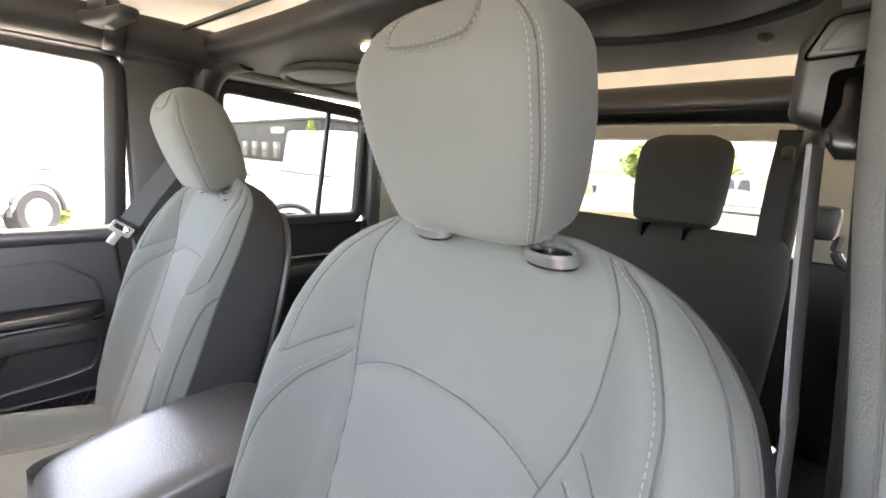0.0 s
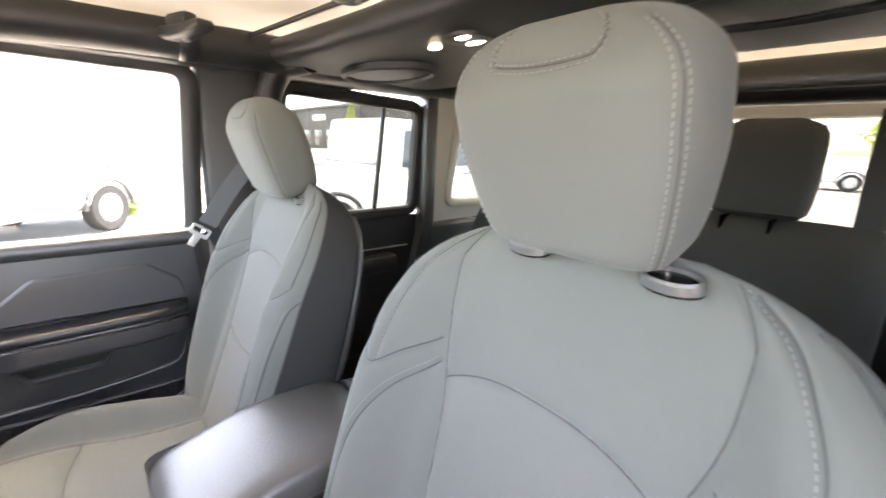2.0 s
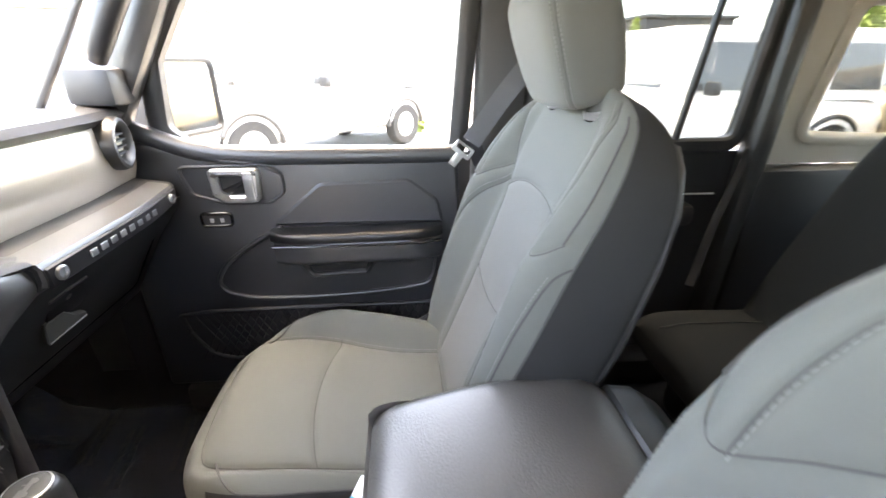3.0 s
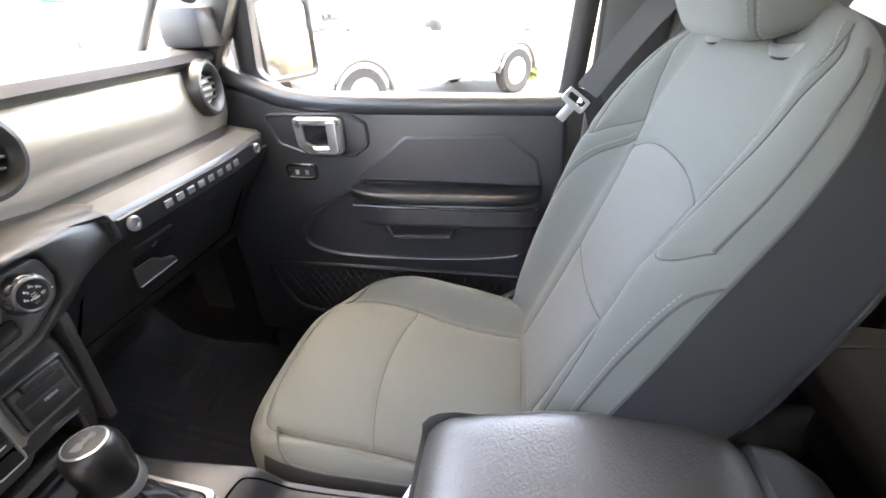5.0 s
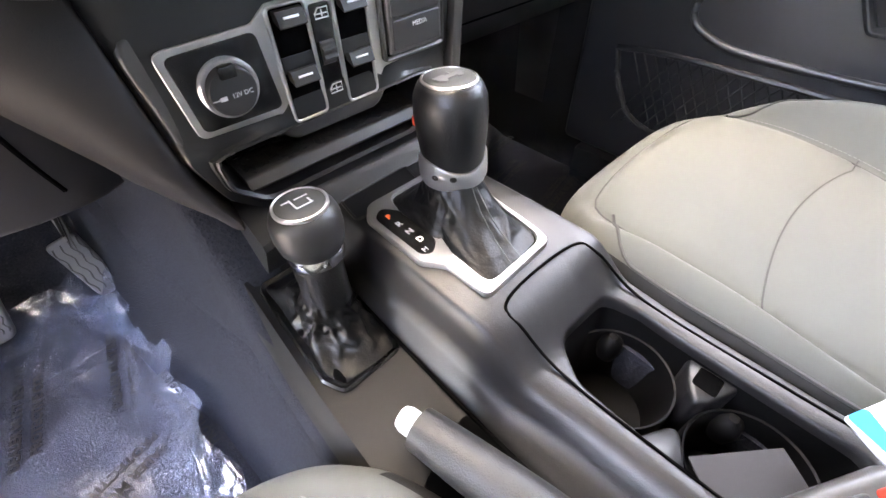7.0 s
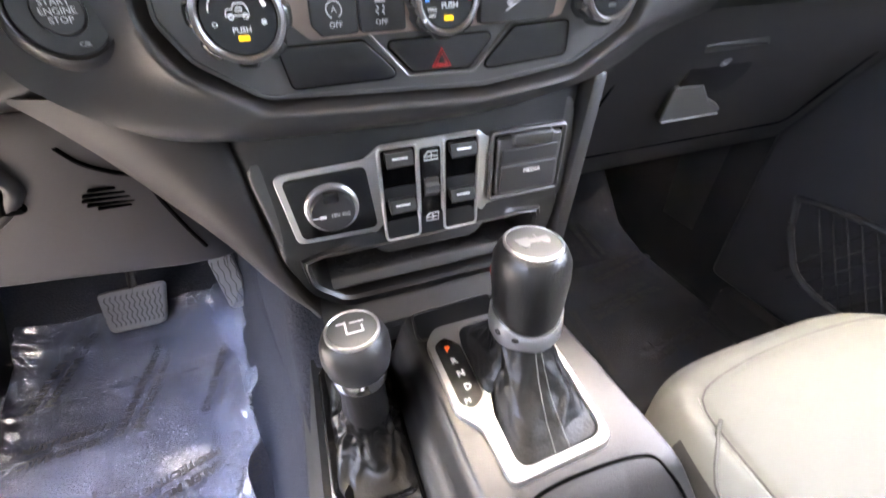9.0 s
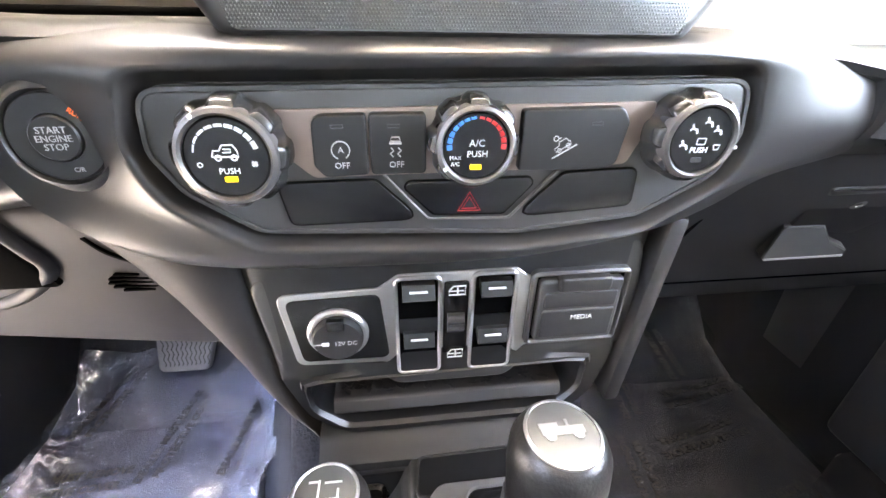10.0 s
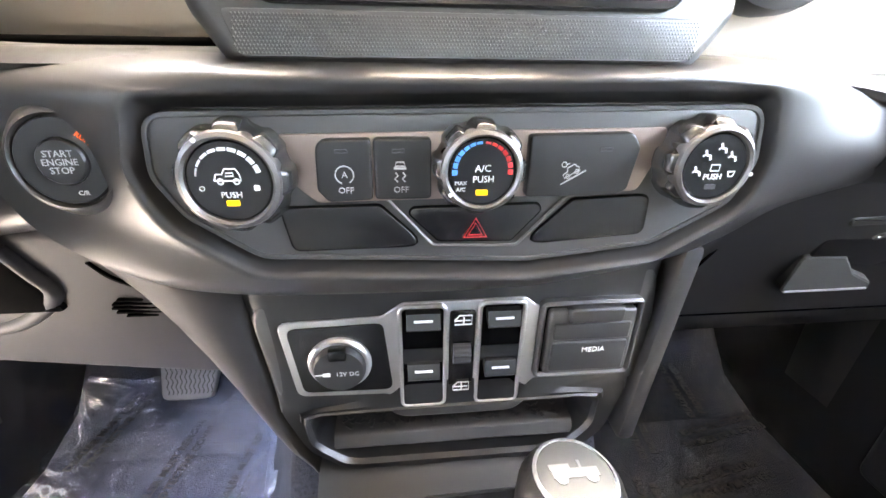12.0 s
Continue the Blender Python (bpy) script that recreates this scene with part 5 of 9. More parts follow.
# ---- passenger front door ----
def front_door():
    th = thing("front_door", (0.74, -0.25, 0.6), "closed black front passenger door with window and net pocket", "door", "side doors")
    X = 0.70
    md = tri((0, -1, 0), (0, 0, 1), (X, 0, 0))      # local x to the rear, y up, z into the cabin
    md = Matrix(((0, 0, -1, X), (-1, 0, 0, 0), (0, 1, 0, 0), (0, 0, 0, 1)))

    def o(pts):
        return [(-p[0], p[1]) for p in pts]
    bm = BM()
    plate(bm, rounded(o([(0.20, 0.56), (0.20, 1.27), (0.03, 1.232), (-0.62, 1.222), (-0.635, 1.0), (-0.60, 0.66), (-0.45, 0.56)]), 0.02), -0.06, 0.0, md, 0.012)
    panel = part("door_panel", bm, DOORSKIN, th)
    bm = BM()
    sweep(bm, spline([(0.735, 0.19, 1.288), (0.722, 0.10, 1.264), (0.712, 0.0, 1.230), (0.710, -0.12, 1.214), (0.710, -0.3, 1.211), (0.710, -0.62, 1.211)], 6), 0.022, 12)
    part("window_ledge", bm, DOORSKIN, th)
    bm = BM()
    loop = yz(FRONT_WIN, 0.75, 0.715, 1.22, 1.65, 0.05, 1)
    rim(bm, loop, 0.022, 0.016, (-1, 0, 0.05))
    part("window_frame", bm, BLACK, th)
    pane("pane", yz(FRONT_WIN, 0.757, 0.722, 1.22, 1.65, 0.05, 1), GLASS, "front side glass", th)
    # handle recess and surround
    bm = BM()
    s0 = rounded(o([(0.035, 1.195), (0.01, 1.125), (-0.06, 1.100), (-0.17, 1.100), (-0.205, 1.125), (-0.205, 1.175), (-0.165, 1.198)]), 0.018)
    border(bm, s0, inset(s0, 0.008), 0.0, 0.008, md, 0.003)
    plate(bm, inset(s0, 0.007), 0.0, 0.0035, md, 0.001)
    rec = part("handle_surround", bm, DOORSKIN, th)
    bm = BM()
    h0 = rounded(o([(-0.04, 1.190), (-0.045, 1.125), (-0.07, 1.108), (-0.148, 1.108), (-0.155, 1.190)]), 0.014)
    border(bm, h0, inset(h0, 0.018), 0.004, 0.022, md, 0.005)
    part("door_handle", bm, SILVER, rec, "satin chrome inner door handle")
    bm = BM()
    plate(bm, inset(h0, 0.016), 0.0, 0.006, md, 0.001)
    part("recess", bm, SHELF, rec)
    bm = BM()
    plate(bm, rect(0.118, 1.114, 0.142, 1.182, 0.006), 0.012, 0.024, md, 0.003)
    part("lever", bm, SILVER, rec)
    # lock buttons
    bm = BM()
    b0 = rect(-0.005, 1.043, 0.072, 1.082, 0.014)
    border(bm, b0, inset(b0, 0.007), 0.0, 0.006, md, 0.002)
    lk = part("lock_switch", bm, PIANO, th)
    bm = BM()
    plate(bm, inset(b0, 0.006), 0.0, 0.004, md, 0.001)
    part("rocker", bm, BLACK, lk)
    for yy in (0.022, 0.046):
        bm = BM()
        box(bm, (yy, 1.061, 0.0045), (0.009, 0.011, 0.001), 0.0003, md)
        part("mark", bm, GREYPRINT, lk)
    # upper recess above the armrest
    bm = BM()
    u0 = rounded(o([(-0.160, 1.042), (-0.285, 1.146), (-0.500, 1.152), (-0.570, 1.100), (-0.585, 1.040)]), [0.006, 0.03, 0.03, 0.03, 0.006], 6)
    rings(bm, [[xf(md, (*p, h)) for p in inset(u0, k)] for k, h in ((-0.004, -0.002), (-0.001, 0.0006), (0.002, 0.0024), (0.005, 0.0036))])
    part("upper_pad", bm, DOORSKIN, th, "", 12)
    # armrest with its cap and pull cup
    bm = BM()
    loops = []
    for k in range(13):
        y = -0.165 - 0.415 * k / 12
        w = 0.056 * (1 - (abs(k - 6) / 6) ** 6 * 0.5)
        loops.append([Vector((X - 0.0 - w * 0.5 + a, y, 0.985 + b + 0.004 * k / 12)) for a, b in superloop(w * 0.5 + 0.004, 0.034, 0.45, 0.5, 24)])
    rings(bm, loops)
    arm = part("armrest", bm, DOORSKIN, th)
    bm = BM()
    loops = []
    for k in range(13):
        y = -0.160 - 0.42 * k / 12
        w = 0.064 * (1 - (abs(k - 6) / 6) ** 6 * 0.5)
        loops.append([Vector((X - w * 0.5 + a, y, 1.024 + b + 0.004 * k / 12)) for a, b in superloop(w * 0.5 + 0.004, 0.014, 0.45, 0.6, 24)])
    rings(bm, loops)
    part("armrest_cap", bm, LEATHER, arm, "padded black armrest cap")
    bm = BM()
    sweep(bm, spline([(X - 0.060, -0.17, 1.008), (X - 0.066, -0.3, 1.008), (X - 0.066, -0.5, 1.010), (X - 0.056, -0.575, 1.012)], 6), 0.003, 6)
    part("seam", bm, PIANO, arm)
    bm = BM()
    c0 = rounded(o([(-0.207, 0.966), (-0.246, 0.907), (-0.384, 0.912), (-0.426, 0.972)]), 0.012)
    border(bm, inset(c0, -0.004), inset(c0, 0.008), -0.002, 0.026, md, 0.005)
    cup = part("pull_cup", bm, DOORSKIN, th)
    bm = BM()
    plate(bm, inset(c0, 0.006), 0.0, 0.012, md, 0.001)
    part("recess", bm, SHELF, cup)
    bm = BM()
    box(bm, (0.315, 0.948, 0.016), (0.13, 0.016, 0.02), 0.006, md)
    part("pull_lip", bm, DOORSKIN, cup)
    # moulded contour line round the lower panel
    bm = BM()
    path = spline([(X - 0.003, y, z) for y, z in ((-0.185, 1.040), (-0.150, 1.020), (-0.108, 0.997), (-0.065, 0.968), (-0.030, 0.938), (-0.006, 0.898), (-0.014, 0.870), (-0.040, 0.854), (-0.115, 0.838), (-0.334, 0.840), (-0.508, 0.856), (-0.555, 0.880), (-0.571, 0.958))], 8)
    sweep(bm, path, 0.0065, 10)
    part("moulded_rib", bm, DOORSKIN, th)
    # net pocket at the bottom
    bm = BM()
    for i in range(30):
        a = 0.08 - 0.022 * i
        sweep(bm, [(X - 0.014, a, 0.81), (X - 0.016, a - 0.09, 0.66)], 0.0017, 4)
        sweep(bm, [(X - 0.014, a - 0.09, 0.81), (X - 0.016, a, 0.66)], 0.0017, 4)
    net = part("net_pocket", bm, WEB, th, "black elastic net pocket")
    bm = BM()
    sweep(bm, spline([(X - 0.012, 0.11, 0.80), (X - 0.016, 0.0, 0.812), (X - 0.016, -0.3, 0.812), (X - 0.014, -0.57, 0.81)], 6), 0.006, 8)
    sweep(bm, spline([(X - 0.012, 0.11, 0.80), (X - 0.014, 0.08, 0.72), (X - 0.016, 0.0, 0.66), (X - 0.016, -0.3, 0.65), (X - 0.014, -0.57, 0.66)], 6), 0.006, 8)
    part("net_edge", bm, BLACK, net)
    return th


front_door()

# outside mirror on the passenger side
mir = thing("door_mirror", (0.93, 0.10, 1.24), "black outside door mirror on the passenger side", "door mirror")
bm = BM()
mm = tri((-1, 0.12, 0), (0, 0, 1), (0.955, 0.09, 1.33))
mm = Matrix.Translation((0.955, 0.075, 1.325)) @ Matrix.Rotation(radians(-20), 4, "Z") @ tri((1, 0, 0), (0, 0, 1), (0, 0, 0))
plate(bm, rect(-0.095, -0.10, 0.095, 0.10, 0.03), -0.10, 0.0, mm, 0.006)
border(bm, rect(-0.095, -0.10, 0.095, 0.10, 0.03), rect(-0.080, -0.085, 0.080, 0.085, 0.022), -0.01, 0.012, mm, 0.005)
part("housing", bm, BLACK, mir)
bm = BM()
plate(bm, rect(-0.082, -0.087, 0.082, 0.087, 0.022), 0.001, 0.004, mm, 0.0)
part("mirror_face", bm, MIRROR, mir, "silvered mirror glass")
bm = BM()
sweep(bm, [(0.745, 0.17, 1.25), (0.84, 0.15, 1.245), (0.93, 0.13, 1.26)], [0.03, 0.026, 0.03], 10, flat=0.6)
part("arm", bm, BLACK, mir)


# ---- dashboard ----
dash = thing("dashboard", (0, 0.3, 0.9), "black dashboard with champagne painted inlay and round vents", "dashboard")


def across(bm, profile, xs, warp=None):
    """Skin a (y, z) profile across the vehicle at the places xs."""
    loops = []
    for x in xs:
        loops.append([Vector((x, y + (warp(x, y, z) if warp else 0), z)) for y, z in profile])
    rings(bm, loops, True, True, closed=True)
    return bm


# top pad
bm = BM()
across(bm, [(0.085, 1.300), (0.075, 1.312), (0.085, 1.325), (0.13, 1.332), (0.30, 1.320), (0.56, 1.27), (0.56, 1.22), (0.2, 1.27)], [-0.72 + 1.44 * i / 24 for i in range(25)],
       lambda x, y, z: 0.03 * max(0, abs(x) - 0.55) / 0.15)
part("top_pad", bm, SOFT, dash)
# painted inlay
bm = BM()
prof = [(0.092, 1.302), (0.084, 1.29), (0.078, 1.26), (0.077, 1.23), (0.082, 1.20), (0.092, 1.175), (0.12, 1.168), (0.14, 1.2), (0.14, 1.30)]
across(bm, prof, [0.13 + 0.55 * i / 20 for i in range(21)], lambda x, y, z: 0.02 * max(0, x - 0.5) / 0.18)
part("painted_inlay", bm, DASHCOLOR, dash, "champagne painted dashboard inlay")
bm = BM()
across(bm, prof, [-0.68 + 0.54 * i / 20 for i in range(21)])
part("painted_inlay", bm, DASHCOLOR, dash, "champagne painted dashboard inlay")


def vent(x, y, z, turn=0):
    m = Matrix.Translation((x, y, z)) @ Matrix.Rotation(radians(turn), 4, "Z") @ tri((1, 0, 0), (0, 0, 1), (0, 0, 0))
    b = BM()
    lathe(b, [(0.030, -0.03), (0.030, -0.004), (0.036, 0.008), (0.044, 0.013), (0.050, 0.011), (0.053, 0.002), (0.053, -0.02)], m, 40, caps=False)
    ring = part("vent_ring", b, DARK, dash, "round air vent with dark ring")
    b = BM()
    lathe(b, [(0.001, -0.03), (0.031, -0.03), (0.031, -0.029)], m, 32)
    part("duct", b, HOLE, ring)
    for k in (-0.019, -0.007, 0.005, 0.017):
        b = BM()
        w = math.sqrt(0.031 ** 2 - k * k)
        box(b, (0, k, -0.004), (2 * w, 0.004, 0.018), 0.0015, m @ Matrix.Rotation(radians(0), 4, "X"))
        part("vane", b, BLACK, ring)


vent(0.612, 0.084, 1.262, 12)
vent(0.185, 0.072, 1.262)
vent(-0.60, 0.072, 1.262)
# ledge with the bolted trim bar under the inlay
bm = BM()
across(bm, [(0.012, 1.130), (0.008, 1.140), (0.008, 1.158), (0.016, 1.166), (0.10, 1.178), (0.13, 1.17), (0.13, 1.11), (0.03, 1.115)], [0.238 + 0.432 * i / 12 for i in range(13)], lambda x, y, z: 0.022 * max(0, x - 0.5) / 0.17)
ledge = part("ledge", bm, BLACK, dash)
bm = BM()
across(bm, [(0.0135, 1.1305), (0.003, 1.132), (0.001, 1.14), (0.001, 1.157), (0.006, 1.166), (0.016, 1.169), (0.05, 1.174), (0.05, 1.165), (0.02, 1.15)], [0.245 + 0.40 * i / 10 for i in range(11)], lambda x, y, z: 0.022 * max(0, x - 0.5) / 0.17)
part("trim_bar", bm, BARGREY, ledge, "dark satin metal trim bar")
bm = BM()
across(bm, [(0.004, 1.128), (-0.003, 1.130), (-0.003, 1.157), (0.004, 1.159)], [0.248 + 0.39 * i / 10 for i in range(11)], lambda x, y, z: 0.022 * max(0, x - 0.5) / 0.17)
part("bar_face", bm, SHELF, ledge)
for x, y in ((0.267, -0.003), (0.610, 0.011)):
    bm = BM()
    lathe(bm, [(0.011, -0.004), (0.011, 0.003), (0.009, 0.005), (0.006, 0.005), (0.005, 0.002)], facing((x, y, 1.144)), 18)
    part("bolt", bm, STEEL, ledge, "dull round bolt")
# maker's badge: plain raised bars
for i in range(8):
    bm = BM()
    box(bm, (0.335 + i * 0.0262, -0.0045 + 0.001 * i * 0.5, 1.144), (0.015, 0.003, 0.0115), 0.001)
    part("badge_bar", bm, STEEL, ledge)
# lower dash with the glove box
bm = BM()
across(bm, [(0.03, 1.128), (0.045, 1.10), (0.100, 1.03), (0.135, 0.975), (0.165, 0.92), (0.19, 0.88), (0.22, 0.865), (0.45, 0.87), (0.45, 1.128)], [0.135 + 0.55 * i / 10 for i in range(11)], lambda x, y, z: 0.0)
low = part("lower_panel", bm, BLACK, dash)
bm = BM()
mg = tri((1, 0, 0), (0, -0.51, 0.86), (0.45, 0.116, 1.005))
g0 = rect(-0.225, -0.10, 0.20, 0.085, 0.025)
border(bm, g0, inset(g0, 0.0035), -0.01, 0.0025, mg, 0.001)
part("glovebox_gap", bm, HOLE, low)
bm = BM()
plate(bm, rounded([(-0.142, 0.079), (-0.050, 0.082), (-0.030, 0.030), (-0.040, 0.004), (-0.082, 0.012), (-0.122, 0.020)], 0.010, 5), -0.01, 0.0040, mg, 0.0015)
lt = part("glovebox_latch", bm, SHELF, low, "recessed black glove box latch")
bm = BM()
plate(bm, rounded([(-0.150, 0.090), (-0.066, 0.0935), (-0.052, 0.0815), (-0.140, 0.0780)], 0.004, 4), 0.0, 0.0100, mg, 0.003)
part("upper_edge", bm, GREYP, lt)
bm = BM()
lip_ = rounded([(-0.132, 0.026), (-0.087, 0.024), (-0.055, -0.004), (-0.022, -0.020), (-0.018, -0.030), (-0.114, -0.031)], [0.005, 0.004, 0.01, 0.006, 0.004, 0.006], 4)
rings(bm, [[xf(mg, (p.x, p.y, -0.004)) for p in lip_], [xf(mg, (p.x, p.y, 0.004 + 0.10 * max(0.0, 0.020 - p.y))) for p in lip_], [xf(mg, (p.x, p.y, 0.0055 + 0.10 * max(0.0, 0.020 - p.y))) for p in inset(lip_, 0.0015)]])
part("pull_lip", bm, CAPGREY, lt, "grey lip of the latch pull")
bm = BM()
sweep(bm, [xf(mg, (-0.111, -0.0295, 0.0105)), xf(mg, (-0.060, -0.0292, 0.0105)), xf(mg, (-0.021, -0.0285, 0.0105))], 0.0016, 8)
part("pull_edge", bm, SILVER, lt, "bright lower edge of the pull")
bm = BM()
lathe(bm, [(0.006, -0.002), (0.006, 0.0055), (0.003, 0.0055), (0.002, 0.004)], mg @ Matrix.Translation((-0.088, 0.058, 0.0)), 14)
part("lock_cylinder", bm, STEEL, lt)

# ---- centre stack ----
stack = thing("centre_stack", (0, 0.06, 0.86), "black centre stack with climate knobs, switches and socket", "centre stack")
FM = facing((0, 0, 1.125))
PANEL = rounded([(-0.150, 0.036), (0.143, 0.040), (0.148, 0.012), (0.140, -0.010), (0.100, -0.033), (0.03, -0.041), (-0.11, -0.035), (-0.142, -0.012), (-0.153, 0.008)],
                [0.012, 0.012, 0.012, 0.02, 0.02, 0.03, 0.02, 0.02, 0.015], 6)


def polar(pts, c, n=120):
    """The outline read at n even angles round c."""
    out, k = [], len(pts)
    for i in range(n):
        d = Vector((math.cos(2 * math.pi * i / n), math.sin(2 * math.pi * i / n)))
        best = 0.0
        for j in range(k):
            p, q = Vector(pts[j][:2]) - Vector(c), Vector(pts[(j + 1) % k][:2]) - Vector(c)
            e = q - p
            den = d.x * e.y - d.y * e.x
            if abs(den) < 1e-12:
                continue
            t = (p.x * e.y - p.y * e.x) / den
            u = (p.x * d.y - p.y * d.x) / den
            if -1e-6 <= u <= 1 + 1e-6 and t > best:
                best = t
        out.append(Vector(c) + d * best)
    return out


def open_face(bm, outer, inner, c, layers, m):
    """A moulding between two outlines: layers are (share from outer to inner, height)."""
    a, b = polar(outer, c), polar(inner, c)
    rings(bm, [[xf(m, (*p.lerp(q, t), h)) for p, q in zip(a, b)] for t, h in layers], False, False)


# lower tower, with the open storage slot in its face
TM = facing((0, 0.034, 0.0))
TOWER = rounded([(-0.147, 1.085), (0.143, 1.085), (0.1365, 0.945), (0.124, 0.902), (0.100, 0.877), (-0.088, 0.877), (-0.116, 0.902), (-0.133, 0.945)], [0.004, 0.004, 0.03, 0.02, 0.02, 0.02, 0.02, 0.03], 5)
SLOT = rounded([(-0.116, 0.946), (0.112, 0.950), (0.111, 0.915), (0.090, 0.889), (-0.088, 0.889), (-0.113, 0.914)], [0.008, 0.008, 0.018, 0.02, 0.02, 0.018], 6)
bm = BM()
open_face(bm, TOWER, SLOT, (0, 0.925), ((0, -0.12), (0, -0.008), (0.06, -0.003), (0.16, 0.0), (0.80, 0.0), (0.90, 0.0035), (1.0, 0.0035)), TM)
tower = part("tower", bm, SHELF, stack)
bm = BM()
SLOT_C = Vector((0, 0.918))


def shrink(kx, ky):
    return [Vector((p[0] * kx, SLOT_C.y + (p[1] - SLOT_C.y) * ky)) for p in SLOT]


open_face(bm, SLOT, shrink(0.965, 0.88), SLOT_C, ((0, 0.003), (0.4, 0.005), (1.0, 0.001)), TM)
open_face(bm, shrink(0.965, 0.88), shrink(0.92, 0.75), SLOT_C, ((0, 0.001), (0.3, -0.008), (1.0, -0.050)), TM)
part("slot_frame", bm, SHELF, tower)
# back of the slot, blackened for the shade in its depth
bm = BM()
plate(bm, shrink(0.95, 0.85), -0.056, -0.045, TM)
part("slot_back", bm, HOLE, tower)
# ribbed shelf of the slot
bm = BM()
rings(bm, [[Vector((sx, y, z)) for y, z in ((0.090, 0.9150), (0.044, 0.9120), (0.0405, 0.9112), (0.0395, 0.9100), (0.0352, 0.9030), (0.0355, 0.9015), (0.040, 0.898), (0.090, 0.898))] for sx in (-0.0965, 0.0, 0.0975)])
part("slot_sill", bm, DARK, tower)
bm = BM()
rnd = random.Random(4)
for i in range(260):
    x, y = rnd.uniform(-0.090, 0.090), rnd.uniform(0.046, 0.082)
    box(bm, (0, 0, 0), (rnd.uniform(0.003, 0.006), 0.002, 0.0014), 0, Matrix.Translation((x, y, 0.9118 + (y - 0.040) * 0.06)) @ Matrix.Rotation(rnd.uniform(0, 3), 4, "Z"))
part("slot_mat", bm, SHELF, tower)
# narrow grey rail along the tower's passenger side
bm = BM()
bar(bm, (0.152, 0.050, 1.075), (0.139, 0.050, 0.900), 0.014, 0.05, (0, 1, 0), 0.004)
part("tower_rail", bm, DARK, stack)
# smooth flank between the tower and the knee panel
bm = BM()
loops = []
for z in (1.090, 1.070, 1.045, 1.02, 0.995, 0.97, 0.945, 0.92, 0.895, 0.875, 0.862):
    x0 = -lerp([(0.82, 0.110), (0.87, 0.112), (0.90, 0.122), (0.945, 0.134), (1.0, 0.1405), (1.09, 0.147)], z)
    x1 = -lerp([(0.82, 0.118), (0.862, 0.130), (0.89, 0.150), (0.92, 0.167), (0.955, 0.183), (0.975, 0.194), (1.0, 0.207), (1.02, 0.217), (1.06, 0.240), (1.09, 0.262)], z)
    y0 = lerp([(0.82, 0.062), (0.90, 0.042), (1.09, 0.040)], z)
    y1 = lerp([(0.82, 0.13), (0.92, 0.09), (1.02, 0.072), (1.09, 0.060)], z)
    loop = [Vector((x0 + 0.004, y0 + 0.02, z)), Vector((x0, y0 - 0.001, z)), Vector((x0 - 0.003, y0 - 0.004, z))]
    for k in range(1, 9):
        t = k / 8
        loop.append(Vector((x0 + (x1 - x0) * t, y0 - 0.004 + (y1 - y0 + 0.004) * t ** 2 - 0.004 * math.sin(math.pi * t), z)))
    loop += [Vector((x1, y1 + 0.02, z)), Vector((x1 + 0.01, y1 + 0.08, z)), Vector((x0, y1 + 0.08, z))]
    loops.append(loop)
rings(bm, loops)
part("stack_flank", bm, KNEE, stack, "warm grey grained side of the stack")

# one broad moulding round the climate panel: a recess wall, a rolled crest, and the skin that runs out to the start button and the glove box
# rows of the outer edge and of the line half way to it: across, up, towards the rear
FASCIA_EDGE = [(0.0, -0.067, -0.014), (-0.09, -0.066, -0.014), (-0.131, -0.0627, -0.013), (-0.1695, -0.057, -0.013), (-0.201, -0.041, -0.013), (-0.224, -0.0215, -0.014), (-0.240, 0.002, -0.018), (-0.275, 0.030, -0.028), (-0.32, 0.062, -0.052),
               (-0.20, 0.0625, -0.050), (-0.10, 0.063, -0.048), (0.0, 0.063, -0.048), (0.10, 0.063, -0.048), (0.18, 0.060, -0.046), (0.262, 0.048, -0.040), (0.282, 0.020, -0.026), (0.274, -0.004, -0.032), (0.212, -0.026, -0.036), (0.172, -0.044, -0.030), (0.130, -0.055, -0.022), (0.056, -0.064, -0.014)]
FASCIA_BEND = [(0.0, -0.060, -0.001), (-0.09, -0.059, -0.001), (-0.127, -0.0565, -0.001), (-0.154, -0.050, -0.0016), (-0.176, -0.034, -0.006), (-0.192, -0.014, -0.011), (-0.195, 0.008, -0.0125), (-0.200, 0.028, -0.012), (-0.206, 0.046, -0.011),
               (-0.150, 0.0565, -0.004), (-0.09, 0.0565, 0.001), (0.0, 0.0565, 0.001), (0.09, 0.057, 0.001), (0.147, 0.056, -0.003), (0.205, 0.045, -0.009), (0.212, 0.017, -0.003), (0.206, -0.004, -0.008), (0.176, -0.021, -0.014), (0.150, -0.034, -0.013), (0.118, -0.048, -0.008), (0.053, -0.057, -0.002)]
CREST_LIFT = [(-180, 0.0045), (-120, 0.0050), (-90, 0.005), (-60, 0.005), (-20, 0.003), (20, 0.0035), (60, 0.0075), (90, 0.0095), (120, 0.0085), (150, 0.0060), (180, 0.0045)]
SPREAD = Vector((0.155, 0.045))


